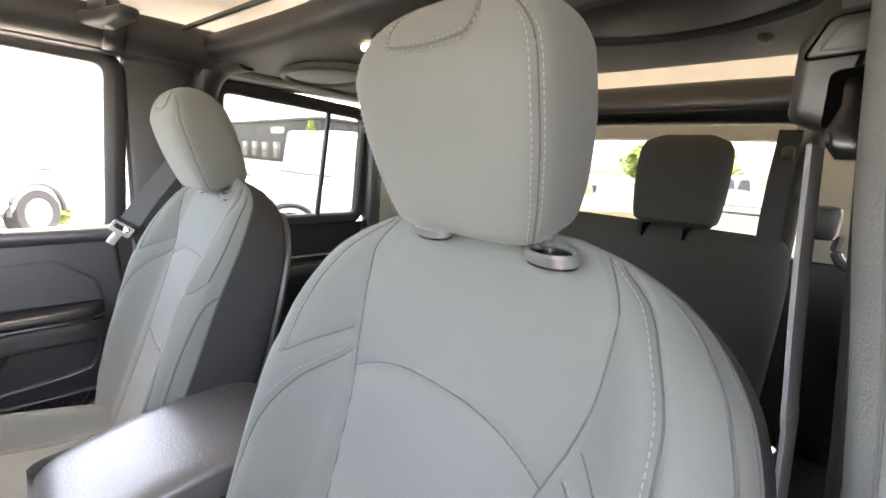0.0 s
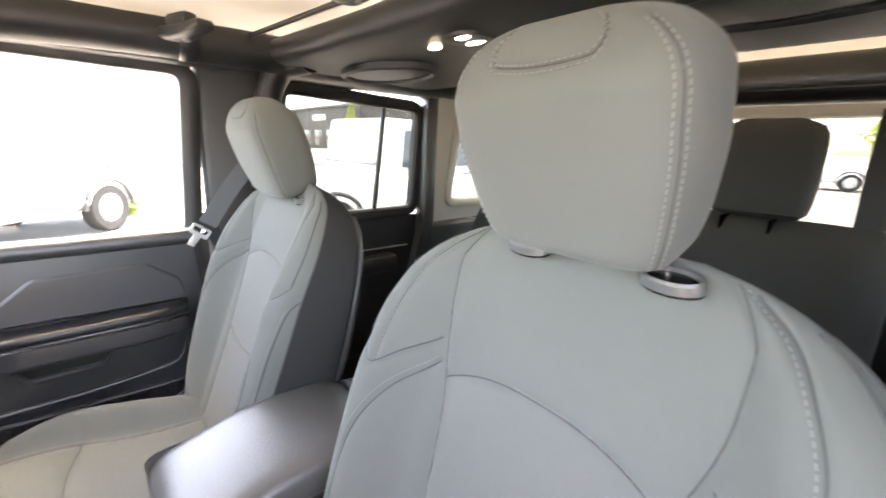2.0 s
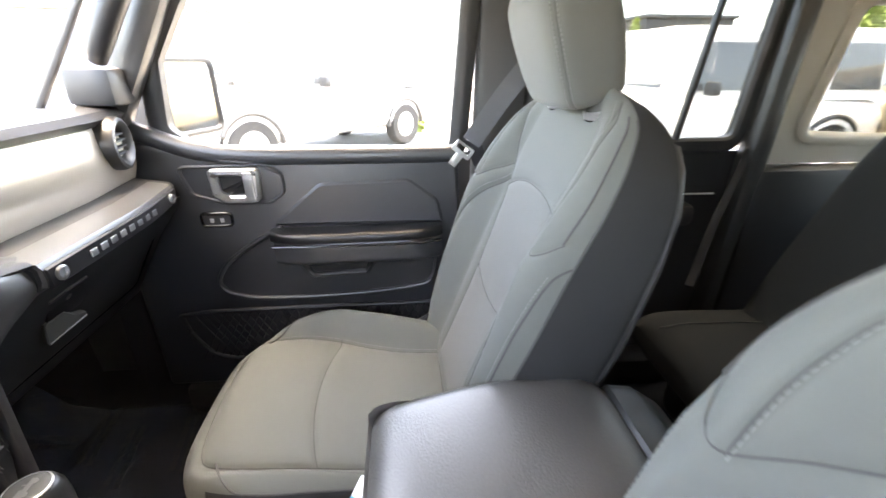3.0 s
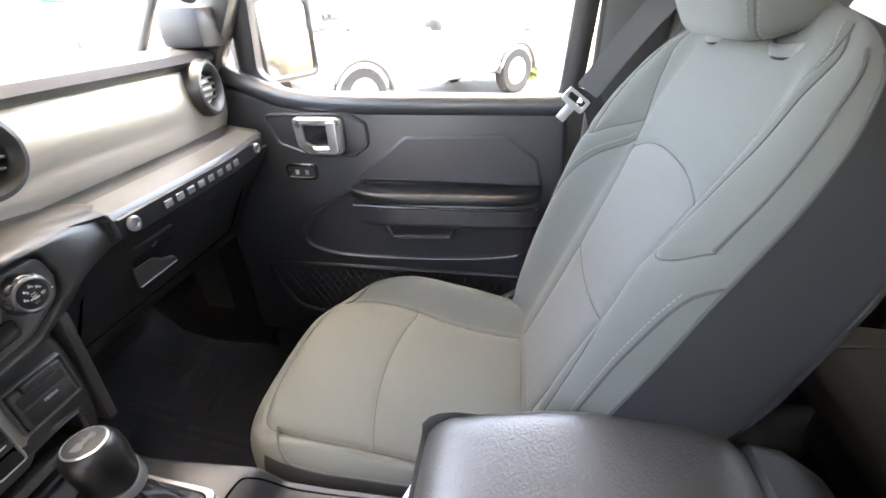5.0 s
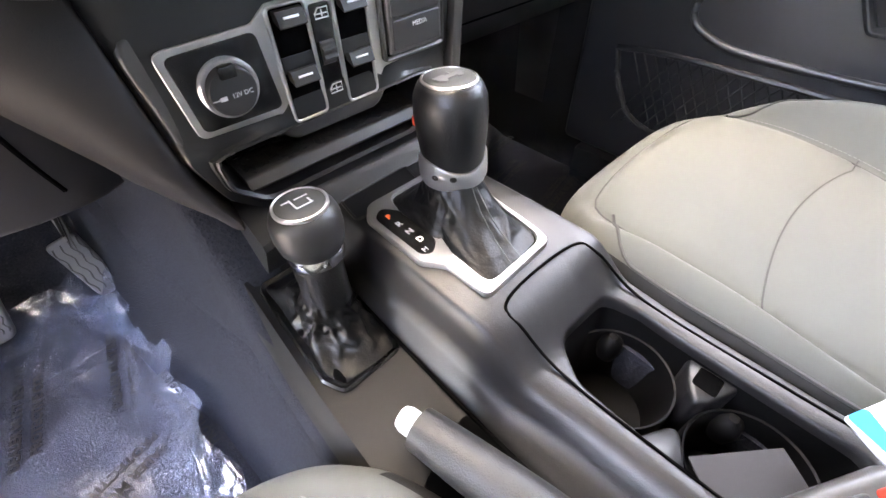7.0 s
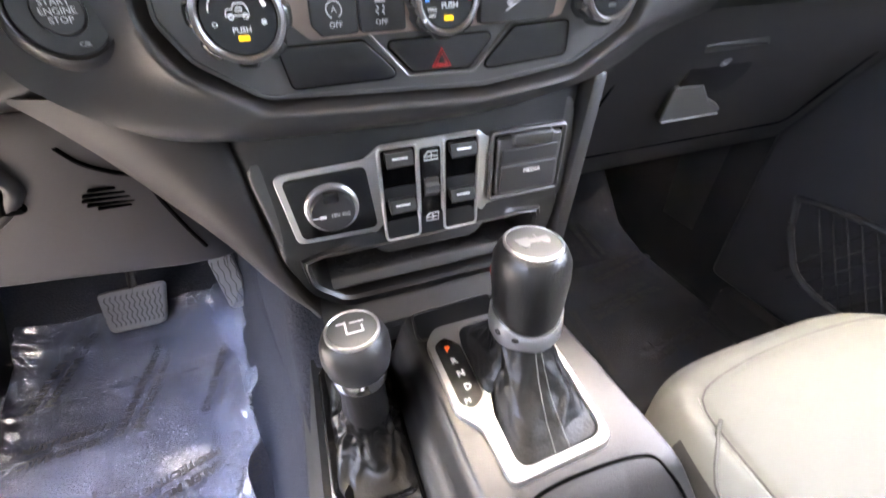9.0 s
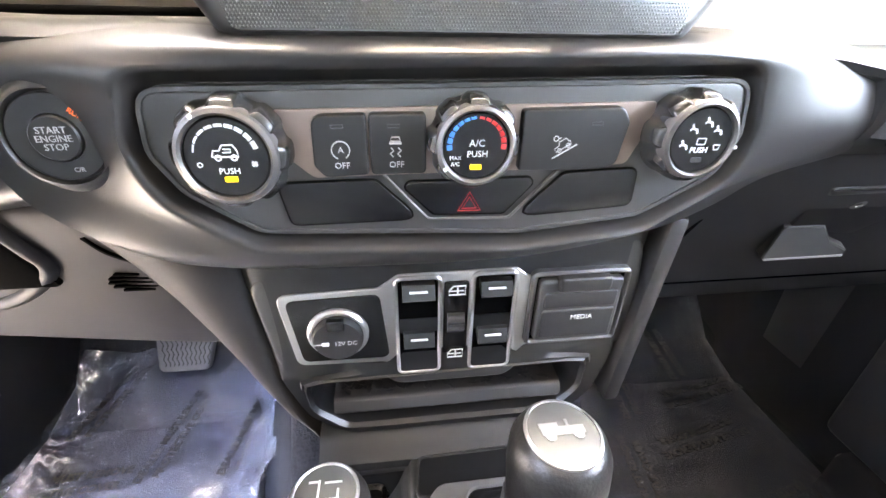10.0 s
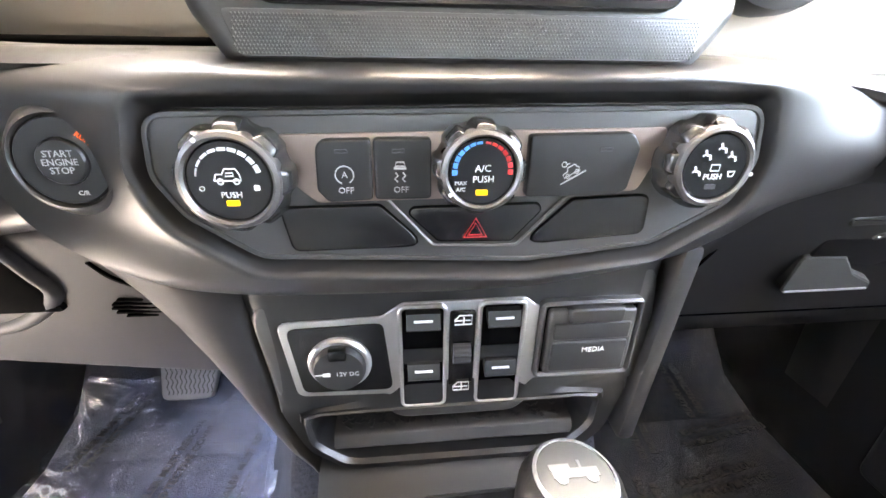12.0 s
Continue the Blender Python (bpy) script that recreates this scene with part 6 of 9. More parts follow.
def around(pts, n):
    """A closed 3D outline read at n even angles of the stretched plane round the panel's middle."""
    fine = spline([Vector(p) for p in pts], 10, closed=True)
    ang = [math.atan2(p.y / SPREAD.y, p.x / SPREAD.x) for p in fine]
    out = []
    for i in range(n):
        a = 2 * math.pi * i / n
        best = min(range(len(fine)), key=lambda k: abs(math.remainder(ang[k] - a, 2 * math.pi)))
        k0 = best if math.remainder(a - ang[best], 2 * math.pi) * math.remainder(ang[(best + 1) % len(fine)] - ang[best], 2 * math.pi) > 0 else best - 1
        d = math.remainder(ang[(k0 + 1) % len(fine)] - ang[k0], 2 * math.pi)
        t = max(0.0, min(1.0, math.remainder(a - ang[k0], 2 * math.pi) / d)) if abs(d) > 1e-9 else 0.0
        out.append(fine[k0].lerp(fine[(k0 + 1) % len(fine)], t))
    return out


N_ = 216
_pan = polar([(p[0] / SPREAD.x, p[1] / SPREAD.y) for p in PANEL], (0, 0), N_)
core = [Vector((p.x * SPREAD.x, p.y * SPREAD.y)) for p in _pan]
edge_, bend_ = around(FASCIA_EDGE, N_), around(FASCIA_BEND, N_)
loops = []
for d, h in ((-0.001, -0.009), (0.0014, -0.009), (0.0020, -0.0075), (0.0032, -0.0055)):
    loops.append([xf(FM, (*(p + Vector((p.x / SPREAD.x ** 2, p.y / SPREAD.y ** 2)).normalized() * d), h)) for p in core])
for d, q in ((0.0055, 0.35), (0.0072, 0.70), (0.0088, 0.93), (0.0105, 1.0)):
    loops.append([xf(FM, (*(p + Vector((p.x / SPREAD.x ** 2, p.y / SPREAD.y ** 2)).normalized() * d), -0.0055 + (0.0055 + lerp(CREST_LIFT, math.degrees(math.atan2(p.y / SPREAD.y, p.x / SPREAD.x)))) * q)) for p in core])
for k in range(1, 19):
    t = k / 18
    line_ = []
    for p, b, e in zip(core, bend_, edge_):
        lift = lerp(CREST_LIFT, math.degrees(math.atan2(p.y / SPREAD.y, p.x / SPREAD.x)))
        a = p + Vector((p.x / SPREAD.x ** 2, p.y / SPREAD.y ** 2)).normalized() * 0.0105
        a = Vector((a.x, a.y, lift))
        c = b * 2 - (a + e) / 2
        c = b + (c - b) * 0.85
        line_.append(xf(FM, a * (1 - t) ** 2 + c * 2 * t * (1 - t) + e * t * t))
    loops.append(line_)
loops.append([v + Vector((0, 0.03, 0)) for v in loops[-1]])
bm = BM()
rings(bm, loops, False, False)
bezel = part("bezel", bm, DARK, stack, "satin black moulded bezel", 60)
bm = BM()
plate(bm, PANEL, -0.008, 0.0, FM, 0.0025)
panel = part("climate_panel", bm, GREYP, stack, "dark grey climate control panel")
bm = BM()
border(bm, inset(PANEL, -0.001), inset(PANEL, 0.0015), -0.006, 0.0008, FM, 0.0004)
part("panel_edge", bm, GREYP, panel)


def fplate(pts, z0, z1, mat, name, parent, bev=0.001, label="", m=None):
    b = BM()
    plate(b, pts, z0, z1, m or FM, bev)
    return part(name, b, mat, parent, label)


# metal trim strip behind the buttons, with its V round the hazard switch
strip = rounded([(-0.094, 0.0272), (0.094, 0.0300), (0.094, 0.020), (0.0845, -0.0022), (0.0480, -0.0040), (-0.0480, -0.0052), (-0.0790, -0.0058), (-0.0895, 0.004)], [0.002, 0.002, 0.004, 0.005, 0.002, 0.002, 0.006, 0.006], 4)
fplate(strip, -0.002, 0.0016, WARMED_METAL, "metal_strip", panel, 0.0006, "satin metal trim strip tinted with a painted warm reflection")
for _pts in (rounded([(-0.0192, -0.0280), (0.0195, -0.0288), (0.0345, -0.0120), (0.0325, -0.0085), (-0.0325, -0.0095), (-0.0345, -0.0125)], 0.003, 3),
             rounded([(-0.0975, -0.0085), (-0.0490, -0.0078), (-0.0262, -0.0305), (-0.0935, -0.0315)], 0.0045, 4),
             rounded([(0.0510, -0.0065), (0.0925, -0.0050), (0.0935, -0.0265), (0.0262, -0.0312)], 0.0045, 4)):
    fplate(inset(_pts, -0.0008), -0.002, 0.0006, HOLE, "panel_gap", panel, 0.0)
    fplate(_pts, -0.002, 0.0015, PIANO, "hazard_switch" if _pts[0].y > -0.03 and abs(_pts[0].x) < 0.03 else "blank_panel", panel, 0.0006)
_v = BM()
sweep(_v, [xf(FM, (p.x, p.y, 0.0012)) for p in rounded([(-0.0445, -0.0052), (-0.0222, -0.0306), (0.0226, -0.0316), (0.0480, -0.0036)], [0, 0.005, 0.005, 0], 5)], 0.0009, 6)
part("trim_line", _v, RINGMETAL, panel, "thin satin V-shaped trim line")
# buttons
ba = fplate(rounded([(-0.0765, 0.0256), (-0.0515, 0.0260), (-0.0515, -0.003), (-0.0725, -0.004), (-0.0775, 0.002)], [0.006, 0.0022, 0.0022, 0.004, 0.004], 4), 0, 0.007, BUTTON, "button", panel, 0.0012)
bb = fplate(rect(-0.0505, -0.003, -0.0235, 0.0262, 0.0024), 0, 0.007, BUTTON, "button", panel, 0.0012)
bc = fplate(rounded([(0.0235, 0.0274), (0.0745, 0.0284), (0.0790, 0.021), (0.0760, 0.0), (0.0700, -0.003), (0.0235, -0.003)], [0.0022, 0.005, 0.004, 0.004, 0.004, 0.0022], 4), 0, 0.007, BUTTON, "button", panel, 0.0012)
for cx, bt in ((-0.065, ba), (-0.039, bb), (0.0615, bc)):
    b0 = rect(cx - 0.003, 0.0195, cx + 0.003, 0.0215, 0.0004)
    b = BM()
    border(b, b0, inset(b0, 0.0005), 0.0068, 0.0074, FM)
    part("indicator", b, PILLAR, bt)


def at(x, y, z=0.0072):
    return FM @ Matrix.Translation((x, y, z))


def line(pts, r, mat, parent, z, nm="symbol", closed=False):
    b = BM()
    sweep(b, [xf(FM, (p[0], p[1], z)) for p in pts], r, 5, closed=closed)
    return part(nm, b, mat, parent)


def arc(cx, cy, r, a0, a1, n=12):
    return [(cx + r * math.cos(radians(a0 + (a1 - a0) * i / n)), cy + r * math.sin(radians(a0 + (a1 - a0) * i / n))) for i in range(n + 1)]


letters("OFF", 0.0042, at(-0.064, 0.002), GREYPRINT, ba)
letters("OFF", 0.0042, at(-0.038, 0.002), GREYPRINT, bb)
letters("A", 0.0042, at(-0.0642, 0.0096), GREYPRINT, ba)
line(arc(-0.0642, 0.0096, 0.0042, -60, 250, 20), 0.00035, GREYPRINT, ba, 0.0073)
# sliding vehicle symbol
line([(-0.0408, 0.0135), (-0.0400, 0.0155), (-0.0366, 0.0155), (-0.0358, 0.0135)], 0.0004, GREYPRINT, bb, 0.0073, closed=True)
line([(-0.0412, 0.0125), (-0.0354, 0.0125)], 0.0006, GREYPRINT, bb, 0.0073)
for x in (-0.0405, -0.0370):
    line([(x, 0.0105), (x + 0.0012, 0.0090), (x - 0.0004, 0.0075), (x + 0.0010, 0.0060)], 0.0004, GREYPRINT, bb, 0.0073)
# vehicle on a slope symbol
line([(0.0405, 0.0035), (0.0525, 0.0105)], 0.0004, GREYPRINT, bc, 0.0073)
def tilted(u, v, a=radians(30)):
    return (0.0458 + u * math.cos(a) - v * math.sin(a), 0.0088 + u * math.sin(a) + v * math.cos(a))


line([tilted(u, v) for u, v in ((-0.0044, 0.0), (-0.0044, 0.0018), (-0.0018, 0.0022), (-0.0008, 0.0040), (0.0028, 0.0040), (0.0036, 0.0020), (0.0042, 0.0018), (0.0042, 0.0))], 0.00032, GREYPRINT, bc, 0.0073, closed=True)
for u in (-0.0025, 0.0025):
    line([tilted(u + 0.0010 * math.cos(t), 0.0010 * math.sin(t)) for t in [math.pi * i / 5 for i in range(10)]], 0.0003, GREYPRINT, bc, 0.0073, closed=True)
line(arc(0.0412, 0.0135, 0.0013, 0, 324, 8), 0.0003, GREYPRINT, bc, 0.0073, closed=True)
line([(0.0425, 0.0135), (0.0438, 0.0140)], 0.0003, GREYPRINT, bc, 0.0073)
# hazard triangles
for s in (0.0062, 0.0038):
    line([(-s, -0.0262 + (0.0062 - s) * 0.55), (s, -0.0262 + (0.0062 - s) * 0.55), (0, -0.0262 + 1.72 * s + (0.0062 - s) * 0.55)], 0.00045, RED, panel, 0.0019, "hazard_mark", closed=True)


def knob(cx, cy, r, name_label, paint):
    th = thing("climate_knob", xf(FM, (cx, cy, 0.0)), name_label, "knob", "climate knobs")
    m = FM @ Matrix.Translation((cx, cy, 0))
    b = BM()
    loops = []
    for k, z, lobe in ((0.95, -0.002, 0.03), (0.97, 0.003, 0.04), (0.965, 0.0075, 0.055), (0.945, 0.0115, 0.065), (0.915, 0.0140, 0.060), (0.880, 0.0155, 0.045), (0.84, 0.0162, 0.0), (0.80, 0.0150, 0.0)):
        row_ = []
        for i in range(128):
            a = 2 * math.pi * i / 128
            row_.append(xf(m, (*(Vector((math.cos(a), math.sin(a))) * r * (k + lobe * (math.tanh(3.2 * math.cos(8 * a + 0.5) + 1.2) - 0.6))), z)))
        loops.append(row_)
    rings(b, loops)
    part("grip", b, LUG, th, "smoky black lobed grip", 50)
    b = BM()
    lathe(b, [(r * 0.845, 0.008), (r * 0.845, 0.0160), (r * 0.82, 0.0180), (r * 0.75, 0.0190), (r * 0.705, 0.0178), (r * 0.695, 0.012)], m, 44, caps=False)
    part("ring", b, RINGMETAL, th, "satin silver ring")
    b = BM()
    lathe(b, [(r * 0.70, 0.008), (r * 0.69, 0.0165), (r * 0.66, 0.0172), (r * 0.2, 0.0172)], m, 36)
    face = part("face", b, PIANO, th)
    b = BM()
    a = radians({"fan": 120, "temp": 215, "mode": -10}[paint])
    lathe(b, [(0.0010, 0.0182), (0.0010, 0.0192), (0.0006, 0.0194)], m @ Matrix.Translation((r * 0.79 * math.cos(a), r * 0.79 * math.sin(a), 0.0)), 10)
    part("pointer", b, WHITE, th)
    z = 0.0176
    k = r / 0.025

    def seg(pts, wid, mat):
        b2 = BM()
        sweep(b2, [xf(m, (p[0], p[1], z)) for p in pts], wid, 4, flat=0.3, up=tuple(m.to_3x3() @ Vector((0, 0, 1))))
        part("print", b2, mat, face)

    def lm(x, y):
        return m @ Matrix.Translation((x, y, z - 0.0003))
    b = BM()
    plate(b, rect(-0.0027, -0.0108, 0.0027, -0.0084, 0.0004), z - 0.001, z + 0.0004, m)
    part("indicator", b, AMBER if paint != "mode" else GREYP, face, "lit amber indicator" if paint != "mode" else "")
    if paint == "fan":
        for i in range(9):
            a0 = 172 - i * 18
            seg(arc(0, 0.001, 0.0133, a0, a0 - 15, 4), 0.0004 + 0.00009 * i, WHITE)
        letters("PUSH", 0.0038, lm(0, -0.0060), WHITE, face)
        letters("O", 0.0034, lm(-0.0118, -0.0030), WHITE, face)
        for a in (45, 135, 225, 315):
            seg([(0.0112 + 0.0014 * math.cos(radians(a)), -0.0028 + 0.0014 * math.sin(radians(a))), (0.0112 + 0.0003, -0.0028)], 0.0007, WHITE)
        seg([(-0.006, 0.0006), (-0.005, 0.0034), (-0.0025, 0.0034), (-0.0010, 0.0058), (0.0035, 0.0058), (0.0048, 0.0034), (0.0052, 0.0006), (-0.006, 0.0006)], 0.00035, WHITE)
        seg([(-0.0008, 0.0040), (0.0022, 0.0040), (0.0022, 0.0026), (-0.0012, 0.0026)], 0.0003, WHITE)
        seg(arc(-0.0035, 0.0002, 0.0012, 0, 360, 8), 0.0004, WHITE)
        seg(arc(0.0032, 0.0002, 0.0012, 0, 360, 8), 0.0004, WHITE)
    elif paint == "temp":
        for i in range(7):
            a0 = 188 - i * 14
            seg(arc(0, 0.0005, 0.0128, a0, a0 - 11, 3), 0.0013 - 0.00012 * i, BLUE)
            a1 = -8 + i * 14
            seg(arc(0, 0.0005, 0.0128, a1, a1 + 11, 3), 0.0013 - 0.00012 * i, RED)
        letters("A/C", 0.0045, lm(0.0002, 0.0015), WHITE, face)
        letters("PUSH", 0.0042, lm(0.0006, -0.0035), WHITE, face)
        letters("MAX", 0.0026, lm(-0.0098, -0.0052), WHITE, face)
        letters("A/C", 0.0026, lm(-0.0098, -0.0082), WHITE, face)
    else:
        letters("PUSH", 0.0040, lm(0, -0.0048), WHITE, face)
        for px_, py_ in ((-0.0088, -0.002), (-0.0055, 0.0058), (0.0015, 0.0090), (0.0075, 0.0050)):
            seg([(px_ - 0.0015, py_ + 0.0024), (px_ - 0.0005, py_), (px_ + 0.0012, py_ - 0.0002), (px_ + 0.0018, py_ - 0.0022)], 0.0006, WHITE)
            seg([(px_ - 0.0024, py_ - 0.0006), (px_ - 0.0012, py_ + 0.0004)], 0.0004, WHITE)
        seg([(-0.0022, -0.0018), (0.0022, -0.0018), (0.0022, 0.0012), (-0.0022, 0.0012), (-0.0022, -0.0018)], 0.0003, WHITE)
        seg([(0.0072, -0.0022), (0.0108, -0.0022), (0.0100, -0.0046), (0.0080, -0.0046), (0.0072, -0.0022)], 0.0004, WHITE)
    return th


knob(-0.112, 0.010, 0.0262, "fan speed knob with silver ring on the climate panel", "fan")
knob(-0.001, 0.013, 0.0228, "temperature knob with blue and red scale", "temp")
knob(0.112, 0.014, 0.0235, "air mode knob with white symbols on its face", "mode")

# starter button pod
start = thing("start_button", (-0.206, 0.02, 1.13), "round black engine start button in the dash pod", "button")
sm = Matrix.Translation((-0.1915, 0.0035, 1.1393)) @ Matrix.Rotation(radians(3), 4, "Z") @ facing((0, 0, 0), 3) @ Matrix.Scale(0.762, 4)
bm = BM()
lathe(bm, [(0.046, -0.034), (0.038, -0.014), (0.0325, -0.0045), (0.0300, -0.0012), (0.0286, -0.0005), (0.0278, -0.0015), (0.0272, -0.005)], sm, 56, caps=False)
part("pod", bm, DARK, start)
bm = BM()
lathe(bm, [(0.0268, -0.012), (0.0268, -0.003), (0.0255, -0.0015), (0.0145, -0.0015), (0.0140, -0.003)], sm, 40)
pb = part("collar", bm, BUTTON, start)
bm = BM()
lathe(bm, [(0.0138, -0.01), (0.0138, 0.0), (0.0128, 0.0012), (0.002, 0.0014)], sm, 36)
pf = part("push_face", bm, BUTTON, start)
for body, yy in (("START", 0.0050), ("ENGINE", 0.0), ("STOP", -0.0050)):
    letters(body, 0.0056, sm @ Matrix.Translation((0, yy, 0.0014)), GREYPRINT, pf)
letters("RUN", 0.0044, sm @ Matrix.Translation((0.0145, 0.0135, -0.0012)) @ Matrix.Rotation(radians(-42), 4, "Z"), ORANGE, pb)
letters("C/R", 0.0040, sm @ Matrix.Translation((0.006, -0.0195, -0.0012)), GREYPRINT, pb)
bm = BM()
loops = []
for x, y0, z0, z1 in ((-0.72, 0.10, 1.02, 1.17), (-0.50, 0.09, 1.03, 1.175), (-0.35, 0.07, 1.06, 1.18), (-0.27, 0.055, 1.075, 1.185), (-0.22, 0.045, 1.078, 1.187), (-0.17, 0.035, 1.075, 1.187), (-0.12, 0.03, 1.07, 1.187)):
    loops.append([Vector((x, y0 + 0.10 + a, (z0 + z1) / 2 + b)) for a, b in superloop(0.10, (z1 - z0) / 2, 0.3, 0.5, 32)])
rings(bm, loops)
part("driver_fascia", bm, SHELF, dash)
# ledge across the top of the stack
bm = BM()
loops = []
for i in range(49):
    x = -0.72 + 0.966 * i / 48
    back = 0.012 + (0.05 * max(0.0, -x - 0.15) ** 0.7 if x < -0.15 else 0.0)
    drop = lerp([(0.13, 0.0), (0.19, -0.005), (0.25, -0.0145)], x)
    loops.append([Vector((x, y + back, z + drop)) for y, z in ((0.012, 1.172), (0.0, 1.176), (-0.002, 1.180), (0.004, 1.1845), (0.02, 1.187), (0.16, 1.19), (0.16, 1.14), (0.05, 1.14))])
rings(bm, loops)
part("upper_ledge", bm, SHELF, dash)
bm = BM()
bar(bm, (-0.60, 0.074, 1.189), (-0.122, 0.072, 1.1895), 0.004, 0.006, (0, 0, 1), 0.001)
part("ledge_gap", bm, HOLE, dash)

# unseen instrument hood and steering column, added and sized to shade the stack
bm = BM()
loops = []
for x, k in ((-0.600, 0.80), (-0.590, 0.94), (-0.57, 1.0), (-0.40, 1.0), (-0.268, 1.0), (-0.254, 0.94), (-0.248, 0.80)):
    loops.append([Vector((x, -0.005 + a * k, 1.272 + b * k)) for a, b in superloop(0.125, 0.078, 0.35, 0.45, 32)])
rings(bm, loops)
part("shading_hood", bm, BLACK, dash)
bm = BM()
loops = []
for y, k in ((0.14, 1.0), (0.02, 1.05), (-0.08, 1.1), (-0.15, 1.05), (-0.175, 0.9), (-0.18, 0.7)):
    loops.append([Vector((-0.395 + a * k, y, 1.085 + 0.14 * (0.14 - y) + b * k)) for a, b in superloop(0.070, 0.062, 0.6, 0.6, 32)])
rings(bm, loops)
solid("column_light_block", bm, BLACK, "unseen black steering column shroud added to block light", "steering column")

# touch screen over the stack
scr = thing("touch_screen", (0, 0.05, 1.2), "black touch screen with ribbed lower edge on the dash", "screen")
SMx = facing((-0.003, 0.020, 1.288), 10) @ Matrix.Diagonal((0.965, 1.0, 1.0, 1.0))
s_out = rounded([(-0.135, 0.095), (0.135, 0.095), (0.128, -0.085), (0.110, -0.108), (-0.112, -0.108), (-0.128, -0.085)], 0.012)
bm = BM()
plate(bm, s_out, -0.05, 0.0, SMx, 0.008)
sb = part("surround", bm, GREYP, scr)
bm = BM()
plate(bm, rounded([(-0.112, -0.087), (0.112, -0.087), (0.103, -0.1055), (-0.104, -0.1055)], 0.003), -0.002, 0.0008, SMx, 0.0004)
part("knurled_strip", bm, GREYP, sb, "finely knurled lower edge")
# knurl tips coloured paler than their strip for the light they catch
bm = BM()
for j in range(11):
    for i in range(134):
        x, y = -0.1065 + 0.0016 * i + (0.0008 if j % 2 else 0.0), -0.1040 + 0.0015 * j
        if abs(x) > 0.1055 + 0.35 * (y + 0.104):
            continue
        vs = [bm.verts.new(xf(SMx, (x + dx, y + dy, 0.0007))) for dx, dy in ((-0.0008, 0), (0, -0.0008), (0.0008, 0), (0, 0.0008))]
        tip = bm.verts.new(xf(SMx, (x, y, 0.0012)))
        for k in range(4):
            bm.faces.new((vs[k], vs[(k + 1) % 4], tip))
tagged(part("knurl", bm, CAPGREY, sb, "", 20), kind="stuff")
bm = BM()
s_in = rounded([(-0.115, 0.085), (0.115, 0.085), (0.105, -0.068), (0.09, -0.082), (-0.092, -0.082), (-0.108, -0.068)], 0.010)
border(bm, inset(s_in, -0.003), inset(s_in, 0.002), -0.002, 0.003, SMx, 0.001)
part("glass_rim", bm, PIANO, scr)
bm = BM()
plate(bm, s_in, -0.002, 0.001, SMx)
part("glass", bm, PIANO, scr, "dark display glass")
for x in (-0.065, 0.06):
    bm = BM()
    lathe(bm, [(0.018, 0.0), (0.018, 0.012), (0.016, 0.014), (0.004, 0.014)], SMx @ Matrix.Translation((x, -0.060, 0)), 28)
    part("rotary_knob", bm, DARK, scr)

# lower switch panel
LM = facing((0, 0.036, 0.995))
LP = rounded([(-0.130, 0.036), (-0.055, 0.037), (-0.041, 0.047), (0.044, 0.048), (0.055, 0.056), (0.128, 0.054), (0.137, -0.030), (0.057, -0.034), (0.041, -0.055), (-0.040, -0.055), (-0.054, -0.040), (-0.121, -0.038)],
             [0.01, 0.008, 0.008, 0.008, 0.008, 0.01, 0.012, 0.008, 0.008, 0.008, 0.008, 0.012], 4)
bm = BM()
plate(bm, inset(LP, -0.010), -0.012, 0.001, LM, 0.004)
sw = part("switch_panel", bm, GREYP, stack)
SP = rounded([(-0.123, 0.030), (-0.054, 0.032), (-0.040, 0.042), (0.044, 0.043), (0.053, 0.0355), (0.125, 0.039), (0.131, -0.023), (0.056, -0.029), (0.041, -0.050), (-0.039, -0.050), (-0.052, -0.036), (-0.116, -0.034)],
             [0.008, 0.006, 0.006, 0.006, 0.006, 0.006, 0.008, 0.006, 0.006, 0.006, 0.006, 0.008], 4)
fplate(SP, 0.0, 0.0035, SILVER, "silver_frame", sw, 0.0012, "satin silver switch frame", LM)


def lplate(pts, z0, z1, mat, name, parent, bev=0.001, label=""):
    return fplate(pts, z0, z1, mat, name, parent, bev, label, LM)


lplate(rounded([(-0.117, 0.0255), (-0.053, 0.0275), (-0.048, -0.0305), (-0.111, -0.0295)], 0.006, 4), 0.002, 0.0046, PIANO, "socket_plate", sw, 0.0006)
# well floors are shallow black plates, their depth painted as shade
for wl in (rect(-0.041, -0.046, -0.0115, 0.039, 0.004), rect(0.0135, -0.046, 0.043, 0.040, 0.004)):
    lplate(wl, 0.002, 0.0040, HOLE, "switch_well", sw, 0.0)
    b = BM()
    border(b, inset(wl, -0.0022), inset(wl, 0.0006), 0.002, 0.0062, LM, 0.0008)
    part("well_rim", b, SILVER, sw)
lplate(rect(-0.008, -0.0415, 0.0100, 0.035, 0.003), 0.002, 0.0046, PIANO, "centre_strip", sw, 0.0006)
